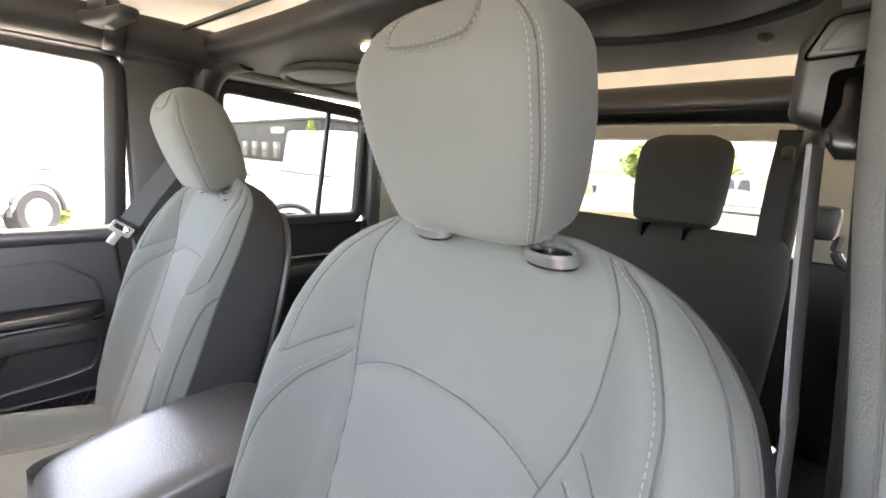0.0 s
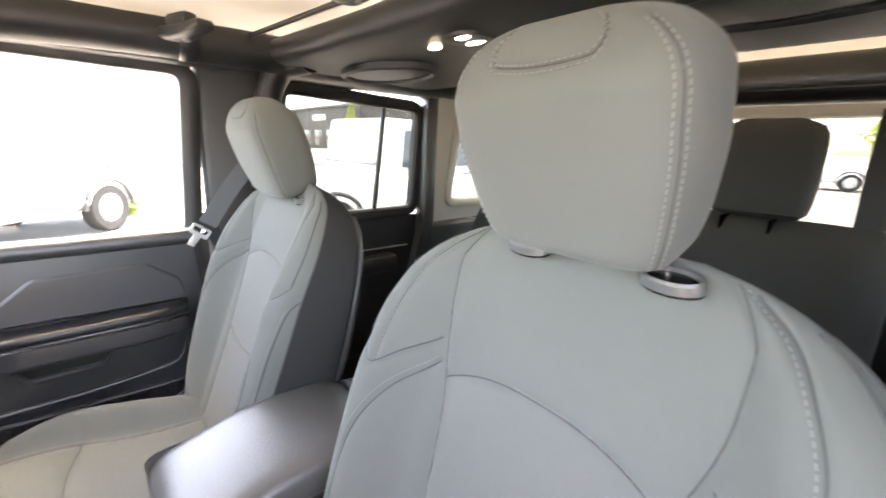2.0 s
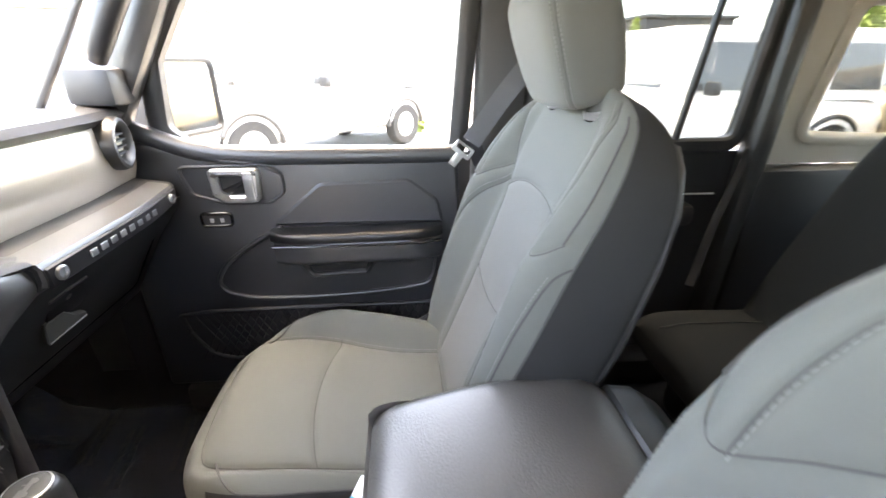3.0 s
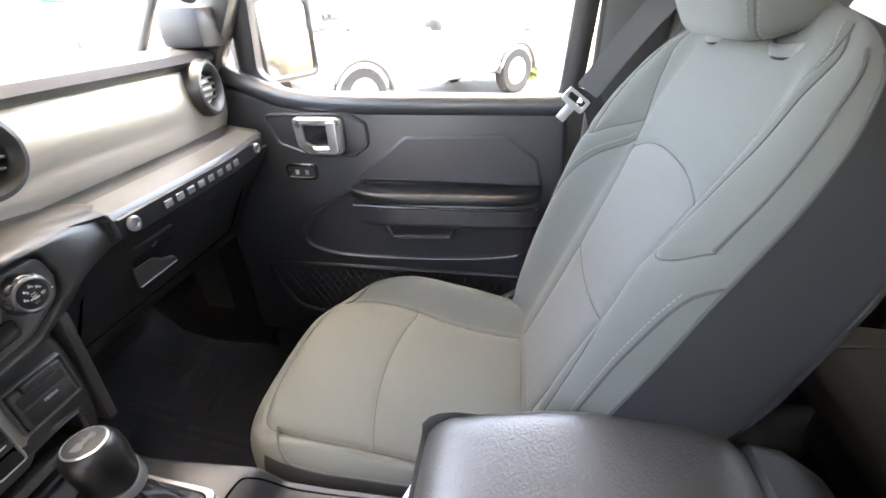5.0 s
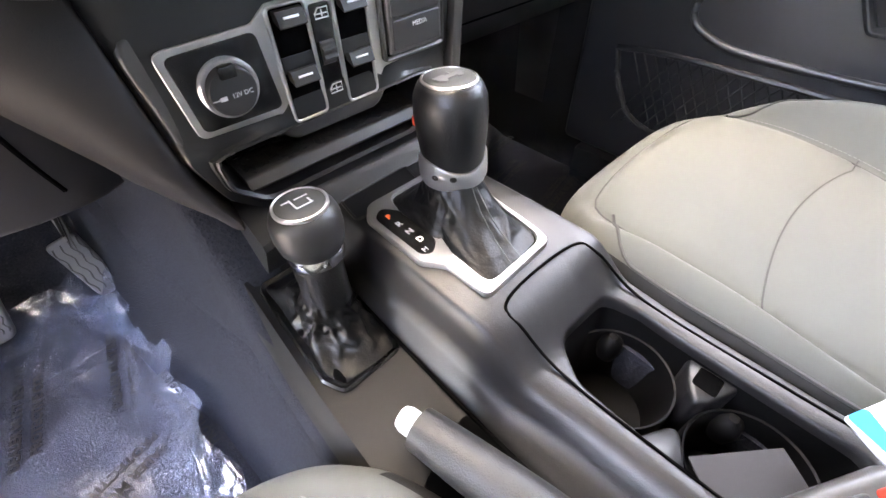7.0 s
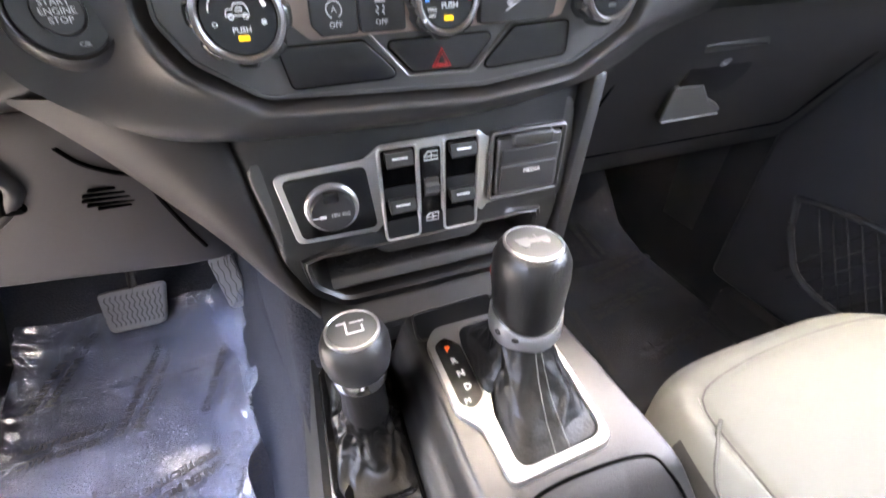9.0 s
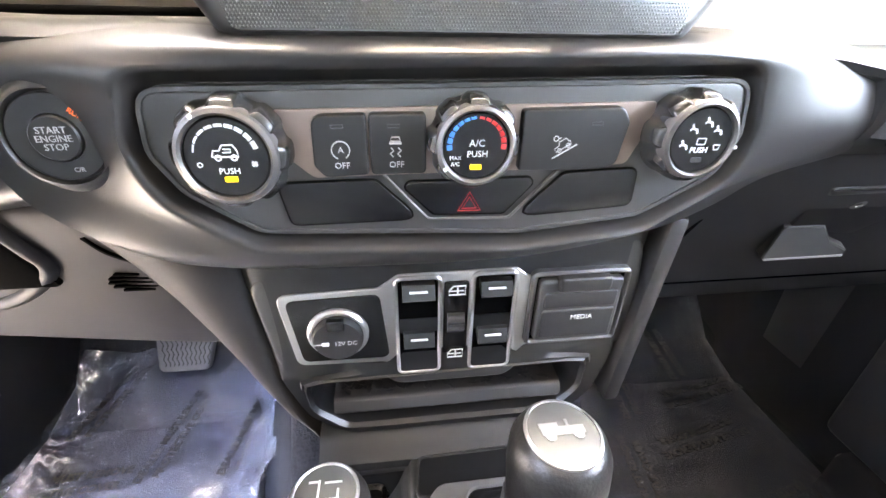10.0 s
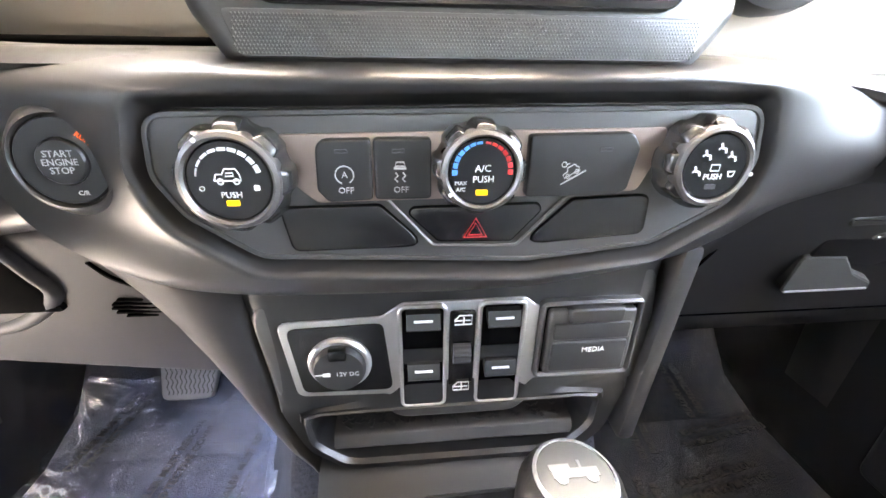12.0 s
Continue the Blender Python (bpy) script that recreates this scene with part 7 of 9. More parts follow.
for cx in (-0.0262, 0.0282):
    for cy in (0.026, -0.016):
        b = BM()
        m = LM @ Matrix.Translation((cx, cy, 0.004))
        rings(b, [[xf(m, (x, y, z)) for x, y, z in ((-0.0112, 0.0108, h0), (0.0112, 0.0108, h0), (0.0112, y1, h1), (-0.0112, y1, h1))] for h0, h1, y1 in ((0, 0, 0.004), (0.003, 0.006, 0.0015), (0.0045, 0.0092, 0.0000), (0.0055, 0.0098, 0.0010))])
        s = part("window_switch", b, BUTTON, sw)
        b = BM()
        box(b, (0, 0, 0), (0.0125, 0.0017, 0.0010), 0.0003, m @ Matrix.Translation((0, 0.0064, 0.0076)) @ Matrix.Rotation(radians(-23.7), 4, "X"))
        part("mark", b, WHITE, s)
for cx in (-0.0262, 0.0282):
    b = BM()
    rings(b, [[xf(LM, (cx + x, y, z)) for x, y, z in ((-0.0138, 0.0045, h0), (0.0138, 0.0045, h0), (0.0138, -0.0070, h1), (-0.0138, -0.0070, h1))] for h0, h1 in ((0.003, 0.003), (0.0046, 0.0058))])
    part("well_divider", b, SHELF, sw)
b = BM()
prof = []
for i in range(40):
    a = 2 * math.pi * i / 40
    r = 0.0108 if i % 4 < 2 else 0.0094
    prof.append((r * math.cos(a), r * math.sin(a)))
rings(b, [[xf(LM, (x, -0.0005 + p[0], -0.0005 + p[1])) for p in prof] for x in (-0.0052, 0.0072)])
part("thumb_wheel", b, DARK, sw)
for cy in (0.0275, -0.0310):
    b = BM()
    z = 0.0056
    loop = [(-0.0055, -0.0030), (-0.0055, 0.0005), (-0.0025, 0.0042), (0.0060, 0.0042), (0.0060, -0.0030)]
    sweep(b, [xf(LM, (p[0] + 0.001, p[1] + cy, z)) for p in loop], 0.0006, 5, closed=True)
    sweep(b, [xf(LM, (-0.004, cy + 0.0002, z)), xf(LM, (0.006, cy + 0.0002, z))], 0.0005, 5)
    sweep(b, [xf(LM, (0.0015, cy + 0.0030, z)), xf(LM, (0.0015, cy - 0.0020, z))], 0.0006, 5)
    part("window_symbol", b, WHITE, sw)
# power socket
sock = thing("power_socket", (-0.083, 0.03, 0.99), "round power socket with silver ring and black cap", "power socket")
m = LM @ Matrix.Translation((-0.0835, -0.003, 0.004))
bm = BM()
lathe(bm, [(0.0215, -0.002), (0.0215, 0.003), (0.0200, 0.0048), (0.0180, 0.0048), (0.0170, 0.003), (0.0170, 0)], m, 36, caps=False)
part("ring", bm, SILVER, sock, "satin silver ring")
bm = BM()
lathe(bm, [(0.0178, 0.0), (0.0178, 0.007), (0.0165, 0.009), (0.004, 0.009)], m @ Matrix.Translation((0, -0.0012, 0)), 36)
cap = part("cap", bm, BLACK, sock)
bm = BM()
box(bm, (0, 0.0135, 0.0085), (0.012, 0.009, 0.006), 0.0015, m)
part("tab", bm, PIANO, cap)
letters("12V DC", 0.0048, m @ Matrix.Translation((0.0055, -0.0035, 0.0090)), WHITE, cap)
bm = BM()
box(bm, (-0.0085, -0.0035, 0.0091), (0.005, 0.0030, 0.0006), 0.0002, m)
box(bm, (-0.0135, -0.0035, 0.0091), (0.006, 0.0008, 0.0006), 0.0002, m)
part("print", bm, WHITE, cap)
# media hub door
hub = thing("media_hub", (0.09, 0.03, 1.0), "black flip door of the media hub", "media hub")
# black sheet behind the door, painted as the recess's shade
bm = BM()
plate(bm, rect(0.0570, -0.0225, 0.1255, 0.0370, 0.005), 0.002, 0.0048, LM, 0.0)
part("recess", bm, HOLE, hub)
bm = BM()
hb0 = rect(0.0540, -0.0255, 0.1285, 0.0405, 0.006)
border(bm, hb0, inset(hb0, 0.0040), 0.002, 0.0085, LM, 0.0016)
part("bezel", bm, GREYP, hub, "grey satin bezel round the hub door")
bm = BM()
plate(bm, rect(0.0600, -0.0200, 0.1225, 0.0345, 0.004), 0.003, 0.0105, LM, 0.0025)
hd = part("door", bm, GREYP, hub)
bm = BM()
plate(bm, rect(0.0635, -0.0165, 0.1190, 0.0095, 0.003), 0.009, 0.0118, LM, 0.0014)
part("lower_leaf", bm, BLACK, hd)
bm = BM()
plate(bm, rect(0.0635, 0.0110, 0.1190, 0.0250, 0.003), 0.009, 0.0118, LM, 0.0014)
part("upper_leaf", bm, BLACK, hd)
bm = BM()
plate(bm, rect(0.0725, 0.0265, 0.1110, 0.0385, 0.003), 0.006, 0.0148, LM, 0.0022)
part("hinge_tab", bm, DARK, hd)
letters("MEDIA", 0.0058, LM @ Matrix.Translation((0.094, 0.0025, 0.0121)), WHITE, hd)
# driver's knee panel
bm = BM()
loops = []
for x, y0, z1 in ((-0.70, 0.13, 1.12), (-0.50, 0.105, 1.10), (-0.30, 0.074, 1.088), (-0.245, 0.066, 1.087), (-0.210, 0.066, 1.086), (-0.190, 0.071, 1.085), (-0.172, 0.082, 1.08)):
    loops.append([Vector((x, p.x, p.y)) for p in rounded([(y0, z1), (y0 + 0.100, 0.874), (y0 + 0.20, 0.874), (y0 + 0.24, z1)], [0.02, 0.014, 0.02, 0.02], 6)])
rings(bm, loops)
knee = part("knee_panel", bm, KNEE, dash)
bm = BM()
sweep(bm, spline([(-0.262, 0.087, 1.048), (-0.255, 0.0925, 1.033), (-0.240, 0.096, 1.0215), (-0.2235, 0.1015, 1.0106), (-0.222, 0.1165, 0.9787), (-0.2185, 0.1345, 0.9408), (-0.2135, 0.151, 0.905)], 6), 0.0022, 6)
part("seam", bm, HOLE, knee)
# slits are thin black boxes that paint the dark of openings
for x0, x1, y, z in ((-0.2656, -0.2463, 0.1060, 1.0045), (-0.2725, -0.2422, 0.1092, 0.9988), (-0.2760, -0.2414, 0.1122, 0.9932), (-0.2755, -0.2407, 0.1150, 0.9875), (-0.2700, -0.2448, 0.1168, 0.9828)):
    bm = BM()
    box(bm, ((x0 + x1) / 2, y, z), (x1 - x0, 0.0055, 0.0021), 0.0006, Matrix.Identity(4))
    part("grille_slit", bm, HOLE, knee)
bm = BM()
sweep(bm, spline([(-0.316, 0.088, 1.062), (-0.3122, 0.099, 1.0349), (-0.3102, 0.1055, 1.0204), (-0.3150, 0.112, 1.0080), (-0.335, 0.1245, 0.9897), (-0.3669, 0.1405, 0.9678), (-0.3948, 0.152, 0.9533), (-0.43, 0.163, 0.942)], 7), 0.0065, 10)
part("column_trim", bm, KNEE, knee)
# solid black box painting the shade of a recess beside the column
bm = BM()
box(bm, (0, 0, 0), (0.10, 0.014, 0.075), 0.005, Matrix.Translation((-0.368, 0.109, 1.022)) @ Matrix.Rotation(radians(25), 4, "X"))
part("painted_recess", bm, HOLE, knee)

# pedals
for nm, x, y, z, w, h, lean, lab in (("brake_pedal", -0.462, 0.475, 0.597, 0.116, 0.082, 0, "grey rubber brake pedal pad with wavy grooves"), ("accelerator_pedal", -0.288, 0.475, 0.612, 0.047, 0.115, 10, "narrow grey accelerator pedal with wavy grooves")):
    th = thing(nm, (x, y, z), lab, "pedal")
    m = tri((1, 0, 0), (0, 0.5, 0.87), (x, y, z)) @ Matrix.Rotation(radians(lean), 4, "Z")
    bm = BM()
    plate(bm, rounded([(-w * 0.46, -h / 2), (w * 0.36, -h / 2), (w / 2, h / 2), (-w / 2, h / 2)], [0.016, 0.016, 0.010, 0.010]), -0.014, 0.0, m, 0.005)
    pad = part("pad", bm, PEDAL, th)
    n_r = int(w / 0.0105)
    for i in range(n_r):
        bm = BM()
        xx = -w * 0.40 + w * 0.80 * i / (n_r - 1)
        sweep(bm, [xf(m, (xx * (0.86 + 0.14 * j / 16) + 0.0019 * math.sin(j * 1.25), -h / 2 + 0.012 + (h - 0.022) * j / 16, -0.0002)) for j in range(17)], 0.0012, 5)
        part("groove_line", bm, SHELF, pad)
    bm = BM()
    sweep(bm, [xf(m, (0, 0.0, -0.012)), (x + 0.01, y + 0.06, z + 0.12), (x + 0.01, y + 0.09, z + 0.25)], 0.011, 8)
    part("arm", bm, DARK, th)


# ---- centre console ----
con = thing("centre_console", (0.03, -0.25, 0.75), "black moulded centre console with cup holders between the seats", "centre console")


def ztop(y):
    return lerp([(-0.46, 0.800), (-0.30, 0.802), (-0.225, 0.810), (-0.175, 0.848), (-0.03, 0.862), (0.05, 0.866)], y)


# the raised part on the passenger's side of the middle, open where the cup holders sit
ys = [0.05 - 0.51 * i / 40 for i in range(41)]


def left(y):
    return lerp([(-0.46, -0.004), (-0.28, -0.010), (-0.20, -0.026), (-0.05, -0.034), (0.05, -0.036)], y)


def right(y):
    return lerp([(-0.46, 0.136), (-0.25, 0.132), (-0.12, 0.116), (0.05, 0.100)], y)


# one moulding: skirts, rolled shoulders, deck, and the opening of the cup holders
HOLE_C = (0.062, -0.318)
CUP = rounded([(0.030, -0.211), (0.100, -0.213), (0.112, -0.245), (0.114, -0.420), (0.106, -0.432), (0.018, -0.432), (0.010, -0.42), (0.010, -0.245)], [0.02, 0.02, 0.02, 0.012, 0.01, 0.01, 0.012, 0.02], 5)
DECK = [(left(y), y) for y in ys] + [(right(y), y) for y in reversed(ys)]
da, db = polar(DECK, HOLE_C, 200), polar(CUP, HOLE_C, 200)
skirt = [(0.030, -0.105), (0.028, -0.090), (0.026, -0.075), (0.021, -0.055), (0.0165, -0.040), (0.013, -0.028), (0.010, -0.0175), (0.007, -0.010), (0.0035, -0.004), (0.0, -0.001)]
steps_ = [(1.02, 1.30), (1.0, 1.0), (0.80, 0.90), (0.62, 0.74), (0.52, 0.67), (0.40, 0.60), (0.30, 0.45), (0.20, 0.22), (0.08, 0.05), (0.0, 0.01)]
loops = []
for (off, h), (kx, kz) in zip(skirt, steps_):
    row_ = []
    for p in da:
        if p.x < 0.06:
            zb = lerp([(-0.5, 0.752), (-0.2, 0.770), (-0.05, 0.782), (0.05, 0.80)], p.y) + 0.006
            row_.append(Vector((p.x + (-0.060 - p.x) * kx * (0.0 if p.y > 0.045 or p.y < -0.455 else 1.0), p.y, ztop(p.y) + (zb - ztop(p.y)) * kz)))
        else:
            row_.append(Vector((p.x + off * 0.45 * (0.0 if p.y > 0.045 or p.y < -0.455 else 1.0), p.y, ztop(p.y) + h)))
    loops.append(row_)
for t in [0.04, 0.1, 0.2, 0.3, 0.4, 0.5, 0.6, 0.7, 0.8, 0.88, 0.94]:
    loops.append([Vector((*p.lerp(q, t), ztop(p.lerp(q, t).y) + 0.0012 * math.sin(math.pi * t))) for p, q in zip(da, db)])
for d, h in ((0.0, 0.0), (0.0012, -0.0012), (0.0024, -0.004), (0.0034, -0.010), (0.006, -0.05), (0.008, -0.088)):
    loops.append([Vector((q.x - d * (q.x - HOLE_C[0]) / 0.055, q.y - d * (q.y - HOLE_C[1]) / 0.11, ztop(q.y) + h)) for q in db])
bm = BM()
rings(bm, loops, False, False)
part("deck", bm, SOFT, con, "", 75)
# seam of the deck plate
bm = BM()
sweep(bm, spline([(0.012, -0.40, ztop(-0.40) + 0.0), (0.006, -0.25, ztop(-0.25) + 0.001), (0.0, -0.195, ztop(-0.195) + 0.002), (0.006, -0.172, ztop(-0.172) + 0.0025), (0.09, -0.172, ztop(-0.172) + 0.0025), (0.112, -0.19, ztop(-0.19) + 0.002), (0.122, -0.25, ztop(-0.25) + 0.001), (0.128, -0.42, ztop(-0.42) + 0.001)], 8), 0.0014, 6)
part("seam", bm, HOLE, con)

# cup holder tray: liner and two wells coloured as dark as their shade, webs between
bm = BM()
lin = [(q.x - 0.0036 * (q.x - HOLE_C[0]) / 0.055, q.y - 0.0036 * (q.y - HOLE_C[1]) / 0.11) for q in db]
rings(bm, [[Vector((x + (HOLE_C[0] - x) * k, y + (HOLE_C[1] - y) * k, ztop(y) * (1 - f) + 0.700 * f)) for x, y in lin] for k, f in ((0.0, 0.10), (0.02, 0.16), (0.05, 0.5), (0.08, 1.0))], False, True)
part("tray_liner", bm, WELL, con, "cup holder liner darkened to its shade", 60)
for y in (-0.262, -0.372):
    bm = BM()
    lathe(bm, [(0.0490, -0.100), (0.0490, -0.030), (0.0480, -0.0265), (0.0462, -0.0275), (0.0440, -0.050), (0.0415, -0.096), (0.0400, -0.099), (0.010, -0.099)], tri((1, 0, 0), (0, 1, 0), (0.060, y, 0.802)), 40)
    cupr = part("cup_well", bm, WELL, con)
    for k in (0, 1):
        bm = BM()
        a = radians(35 + 150 * k)
        rings(bm, [[Vector((0.060 + 0.041 * math.cos(a) + u, y + 0.041 * math.sin(a) + v, z)) for u, v in superloop(w, w, 0.9, 0.9, 16)] for z, w in ((0.735, 0.004), (0.742, 0.009), (0.757, 0.012), (0.768, 0.010), (0.774, 0.004))])
        part("grip_tab", bm, WELL, cupr)
for pts, zt in (([(0.116, -0.296), (0.100, -0.300), (0.080, -0.311), (0.072, -0.319), (0.080, -0.327), (0.100, -0.337), (0.116, -0.343)], 0.789), ([(0.006, -0.296), (0.024, -0.302), (0.043, -0.312), (0.049, -0.319), (0.043, -0.326), (0.024, -0.337), (0.006, -0.343)], 0.782)):
    web_ = rounded(pts, 0.006, 3)
    bm = BM()
    rings(bm, [[Vector((p.x, p.y, z)) for p in inset(web_, d)] for d, z in ((0.0, 0.705), (0.0, zt - 0.006), (0.0008, zt - 0.0025), (0.0028, zt))])
    web = part("divider", bm, SOFT, con, "moulded web between the cups", 60)
    # no real pocket: a black patch on top paints its shade
    if zt > 0.785:
        bm = BM()
        plate(bm, rect(0.088, -0.329, 0.108, -0.309, 0.003), zt - 0.01, zt + 0.0006, Matrix.Identity(4), 0.0)
        part("pocket", bm, HOLE, web)
# lower shelf on the driver's side
bm = BM()
loops = []
for y in [0.05 - 0.55 * i / 20 for i in range(21)]:
    z = lerp([(-0.5, 0.752), (-0.2, 0.770), (-0.05, 0.782), (0.05, 0.80)], y)
    x0 = lerp([(-0.5, -0.160), (-0.21, -0.152), (-0.1, -0.149), (0.05, -0.142)], y)
    loops.append([Vector((x0 - 0.02, y, z - 0.10)), Vector((x0 - 0.008, y, z - 0.014)), Vector((x0 + 0.006, y, z)), Vector((-0.06, y, z + 0.004)), Vector((-0.03, y, z + 0.010)), Vector((-0.02, y, z - 0.10))])
rings(bm, loops)
shelf = part("side_shelf", bm, SIDESHELF, con)
bm = BM()
sweep(bm, spline([(-0.061, 0.03, 0.802), (-0.061, -0.08, 0.785), (-0.061, -0.2, 0.777), (-0.061, -0.3, 0.771), (-0.061, -0.48, 0.760)], 8), 0.002, 6)
part("seam", bm, HOLE, shelf)
# lower front apron under the stack
bm = BM()
loops = []
for i in range(25):
    x = -0.112 + 0.222 * i / 24
    dip = 0.05 * max(0.0, abs(x) / 0.11 - 0.80) ** 1.5
    loops.append([Vector((x, y + 0.25 * dip, z - dip)) for y, z in ((0.012, 0.858), (0.0135, 0.8650), (0.0165, 0.8672), (0.022, 0.8690), (0.030, 0.8742), (0.036, 0.8782), (0.060, 0.880), (0.20, 0.88), (0.20, 0.70), (0.05, 0.70), (0.045, 0.80))])
rings(bm, loops)
part("front_apron", bm, BLACK, con)
bm = BM()
ft = rounded([(-0.034, -0.020), (0.048, -0.024), (0.056, 0.016), (-0.030, 0.014)], 0.007, 4)
tm_ = tri((1, 0, 0), (0, 0.998, 0.05), (0, 0, ztop(0.0) + 0.0005))
plate(bm, inset(ft, 0.002), -0.004, 0.0012, tm_, 0.0)
part("front_tray", bm, SHELF, con)
bm = BM()
border(bm, ft, inset(ft, 0.0022), -0.004, 0.0030, tm_, 0.0008)
part("tray_frame", bm, BUTTON, con)
# carpeted side flares of the tunnel beside the stack
for sx in (-1, 1):
    bm = BM()
    loops = []
    for y, x0, x1, z1 in ((-0.50, 0.168, 0.215, 0.742), (-0.20, 0.162, 0.225, 0.760), (-0.05, 0.157, 0.230, 0.774), (0.05, 0.152, 0.236, 0.80), (0.10, 0.150, 0.245, 0.87), (0.16, 0.140, 0.262, 0.97), (0.30, 0.15, 0.30, 1.02), (0.66, 0.15, 0.36, 1.04)):
        loop = [Vector((sx * 0.10, y, z1 + 0.004)), Vector((sx * (x0 - 0.022), y, z1 + 0.001)), Vector((sx * (x0 - 0.008), y, z1 - 0.003)), Vector((sx * (x0 - 0.0015), y, z1 - 0.012))]
        for k in range(1, 13):
            t = k / 12
            x = x0 + (x1 - x0) * (0.35 * t + 0.65 * t * t)
            loop.append(Vector((sx * x, y, z1 - (z1 - 0.46) * t)))
        loop.append(Vector((sx * 0.10, y, 0.46)))
        loops.append(loop)
    rings(bm, loops)
    part("side_flare", bm, CARPET, con, "black carpeted side of the tunnel", 80)

# ---- armrest box ----
arm = thing("armrest_box", (0.03, -0.62, 0.80), "black embossed vinyl console armrest with hinged lid", "armrest")
bm = BM()
loops = []
for v in [0, 0.02, 0.05, 0.1, 0.2, 0.4, 0.6, 0.8, 0.9, 0.96, 1.0]:
    y = -0.428 - 0.325 * v
    w = lerp([(0, 0.088), (0.02, 0.098), (0.05, 0.104), (0.1, 0.108), (0.8, 0.111), (0.96, 0.104), (1, 0.092)], v)
    h = lerp([(0, 0.012), (0.02, 0.020), (0.05, 0.026), (0.1, 0.030), (0.9, 0.030), (1, 0.018)], v)
    loops.append([Vector((0.033 + a, y, 0.985 + b + (0.010 * math.sin(math.pi * v) - 0.036 * max(0.0, 1 - v / 0.8) ** 1.7) * (1 if b > 0 else 0))) for a, b in superloop(w, h, 0.26, 0.5, 40)])
rings(bm, loops)
part("lid", bm, ARMSKIN, arm, "padded embossed vinyl lid")
bm = BM()
plate(bm, rect(-0.062, -0.745, 0.128, -0.445, 0.02), 0.70, 0.952, Matrix.Identity(4), 0.004)
part("bin", bm, SOFT, arm)
bm = BM()
bb0 = rect(-0.068, -0.750, 0.134, -0.438, 0.022)
border(bm, bb0, inset(bb0, 0.008), 0.945, 0.957, Matrix.Identity(4), 0.003)
part("rim", bm, DARK, arm)
bm = BM()
loops = []
for y, z, w in ((-0.745, 0.985, 0.098), (-0.765, 1.008, 0.100), (-0.80, 1.002, 0.10), (-0.84, 0.975, 0.097), (-0.865, 0.92, 0.09), (-0.87, 0.70, 0.09)):
    loops.append([Vector((0.033 + a, y + (0.006 if z > 0.95 else 0), z - 0.02 + b)) for a, b in superloop(w, 0.02, 0.25, 0.6, 28)])
rings(bm, loops)
part("hinge_cover", bm, SOFT, arm)

# ---- gear selector ----
gear = thing("gear_selector", (0.045, -0.07, 0.86), "black gear selector with silver collar and leather gaiter", "gear selector")
bez = rounded([(-0.028, -0.028), (-0.026, -0.100), (-0.012, -0.118), (-0.008, -0.162), (0.082, -0.158), (0.086, -0.035), (0.075, -0.012), (-0.015, -0.012)], [0.014, 0.012, 0.008, 0.008, 0.012, 0.012, 0.01, 0.014], 5)
bez_in = rounded([(0.006, -0.040), (0.006, -0.085), (0.006, -0.110), (0.006, -0.150), (0.073, -0.147), (0.075, -0.045), (0.065, -0.022), (0.010, -0.022)], [0.004, 0.002, 0.002, 0.008, 0.010, 0.010, 0.008, 0.008], 5)
bez_in = inset(bez_in, -0.0035)


def on_deck(p, h):
    return Vector((p[0], p[1], ztop(p[1]) + h))


bm = BM()
gc = (0.036, -0.086)
go, gi = polar(bez, gc, 180), polar(bez_in, gc, 180)


def hem(p, q, d):
    return p + (q - p).normalized() * min(d, 0.45 * (q - p).length)


rings(bm, [[on_deck(p, 0.0) for p in go], [on_deck(p, 0.0045) for p in go], [on_deck(hem(p, q, 0.0012), 0.0060) for p, q in zip(go, gi)], [on_deck(hem(q, p, 0.0012), 0.0060) for p, q in zip(go, gi)], [on_deck(q, 0.0045) for q in gi], [on_deck(q, -0.001) for q in gi]], False, False)
part("bezel", bm, GATEMETAL, gear, "satin silver selector bezel")
ind = rounded([(-0.022, -0.034), (-0.020, -0.094), (-0.011, -0.101), (0.001, -0.092), (0.001, -0.040), (-0.010, -0.026)], 0.008, 4)
bm = BM()
rings(bm, [[on_deck(p, 0.004) for p in ind], [on_deck(p, 0.0070) for p in ind]])
disp = part("gear_display", bm, PIANO, gear, "black lit gear display")
for i, ch in enumerate("PRND"):
    y = -0.041 - 0.0135 * i
    mt = Matrix.Translation(on_deck((-0.0115 + 0.001 * i, y), 0.0072))
    letters(ch, 0.0085, mt, ORANGE if ch == "P" else WHITE, disp, bold=0.0003)
letters("M", 0.0070, Matrix.Translation(on_deck((-0.0135, -0.0935), 0.0072)), WHITE, disp)
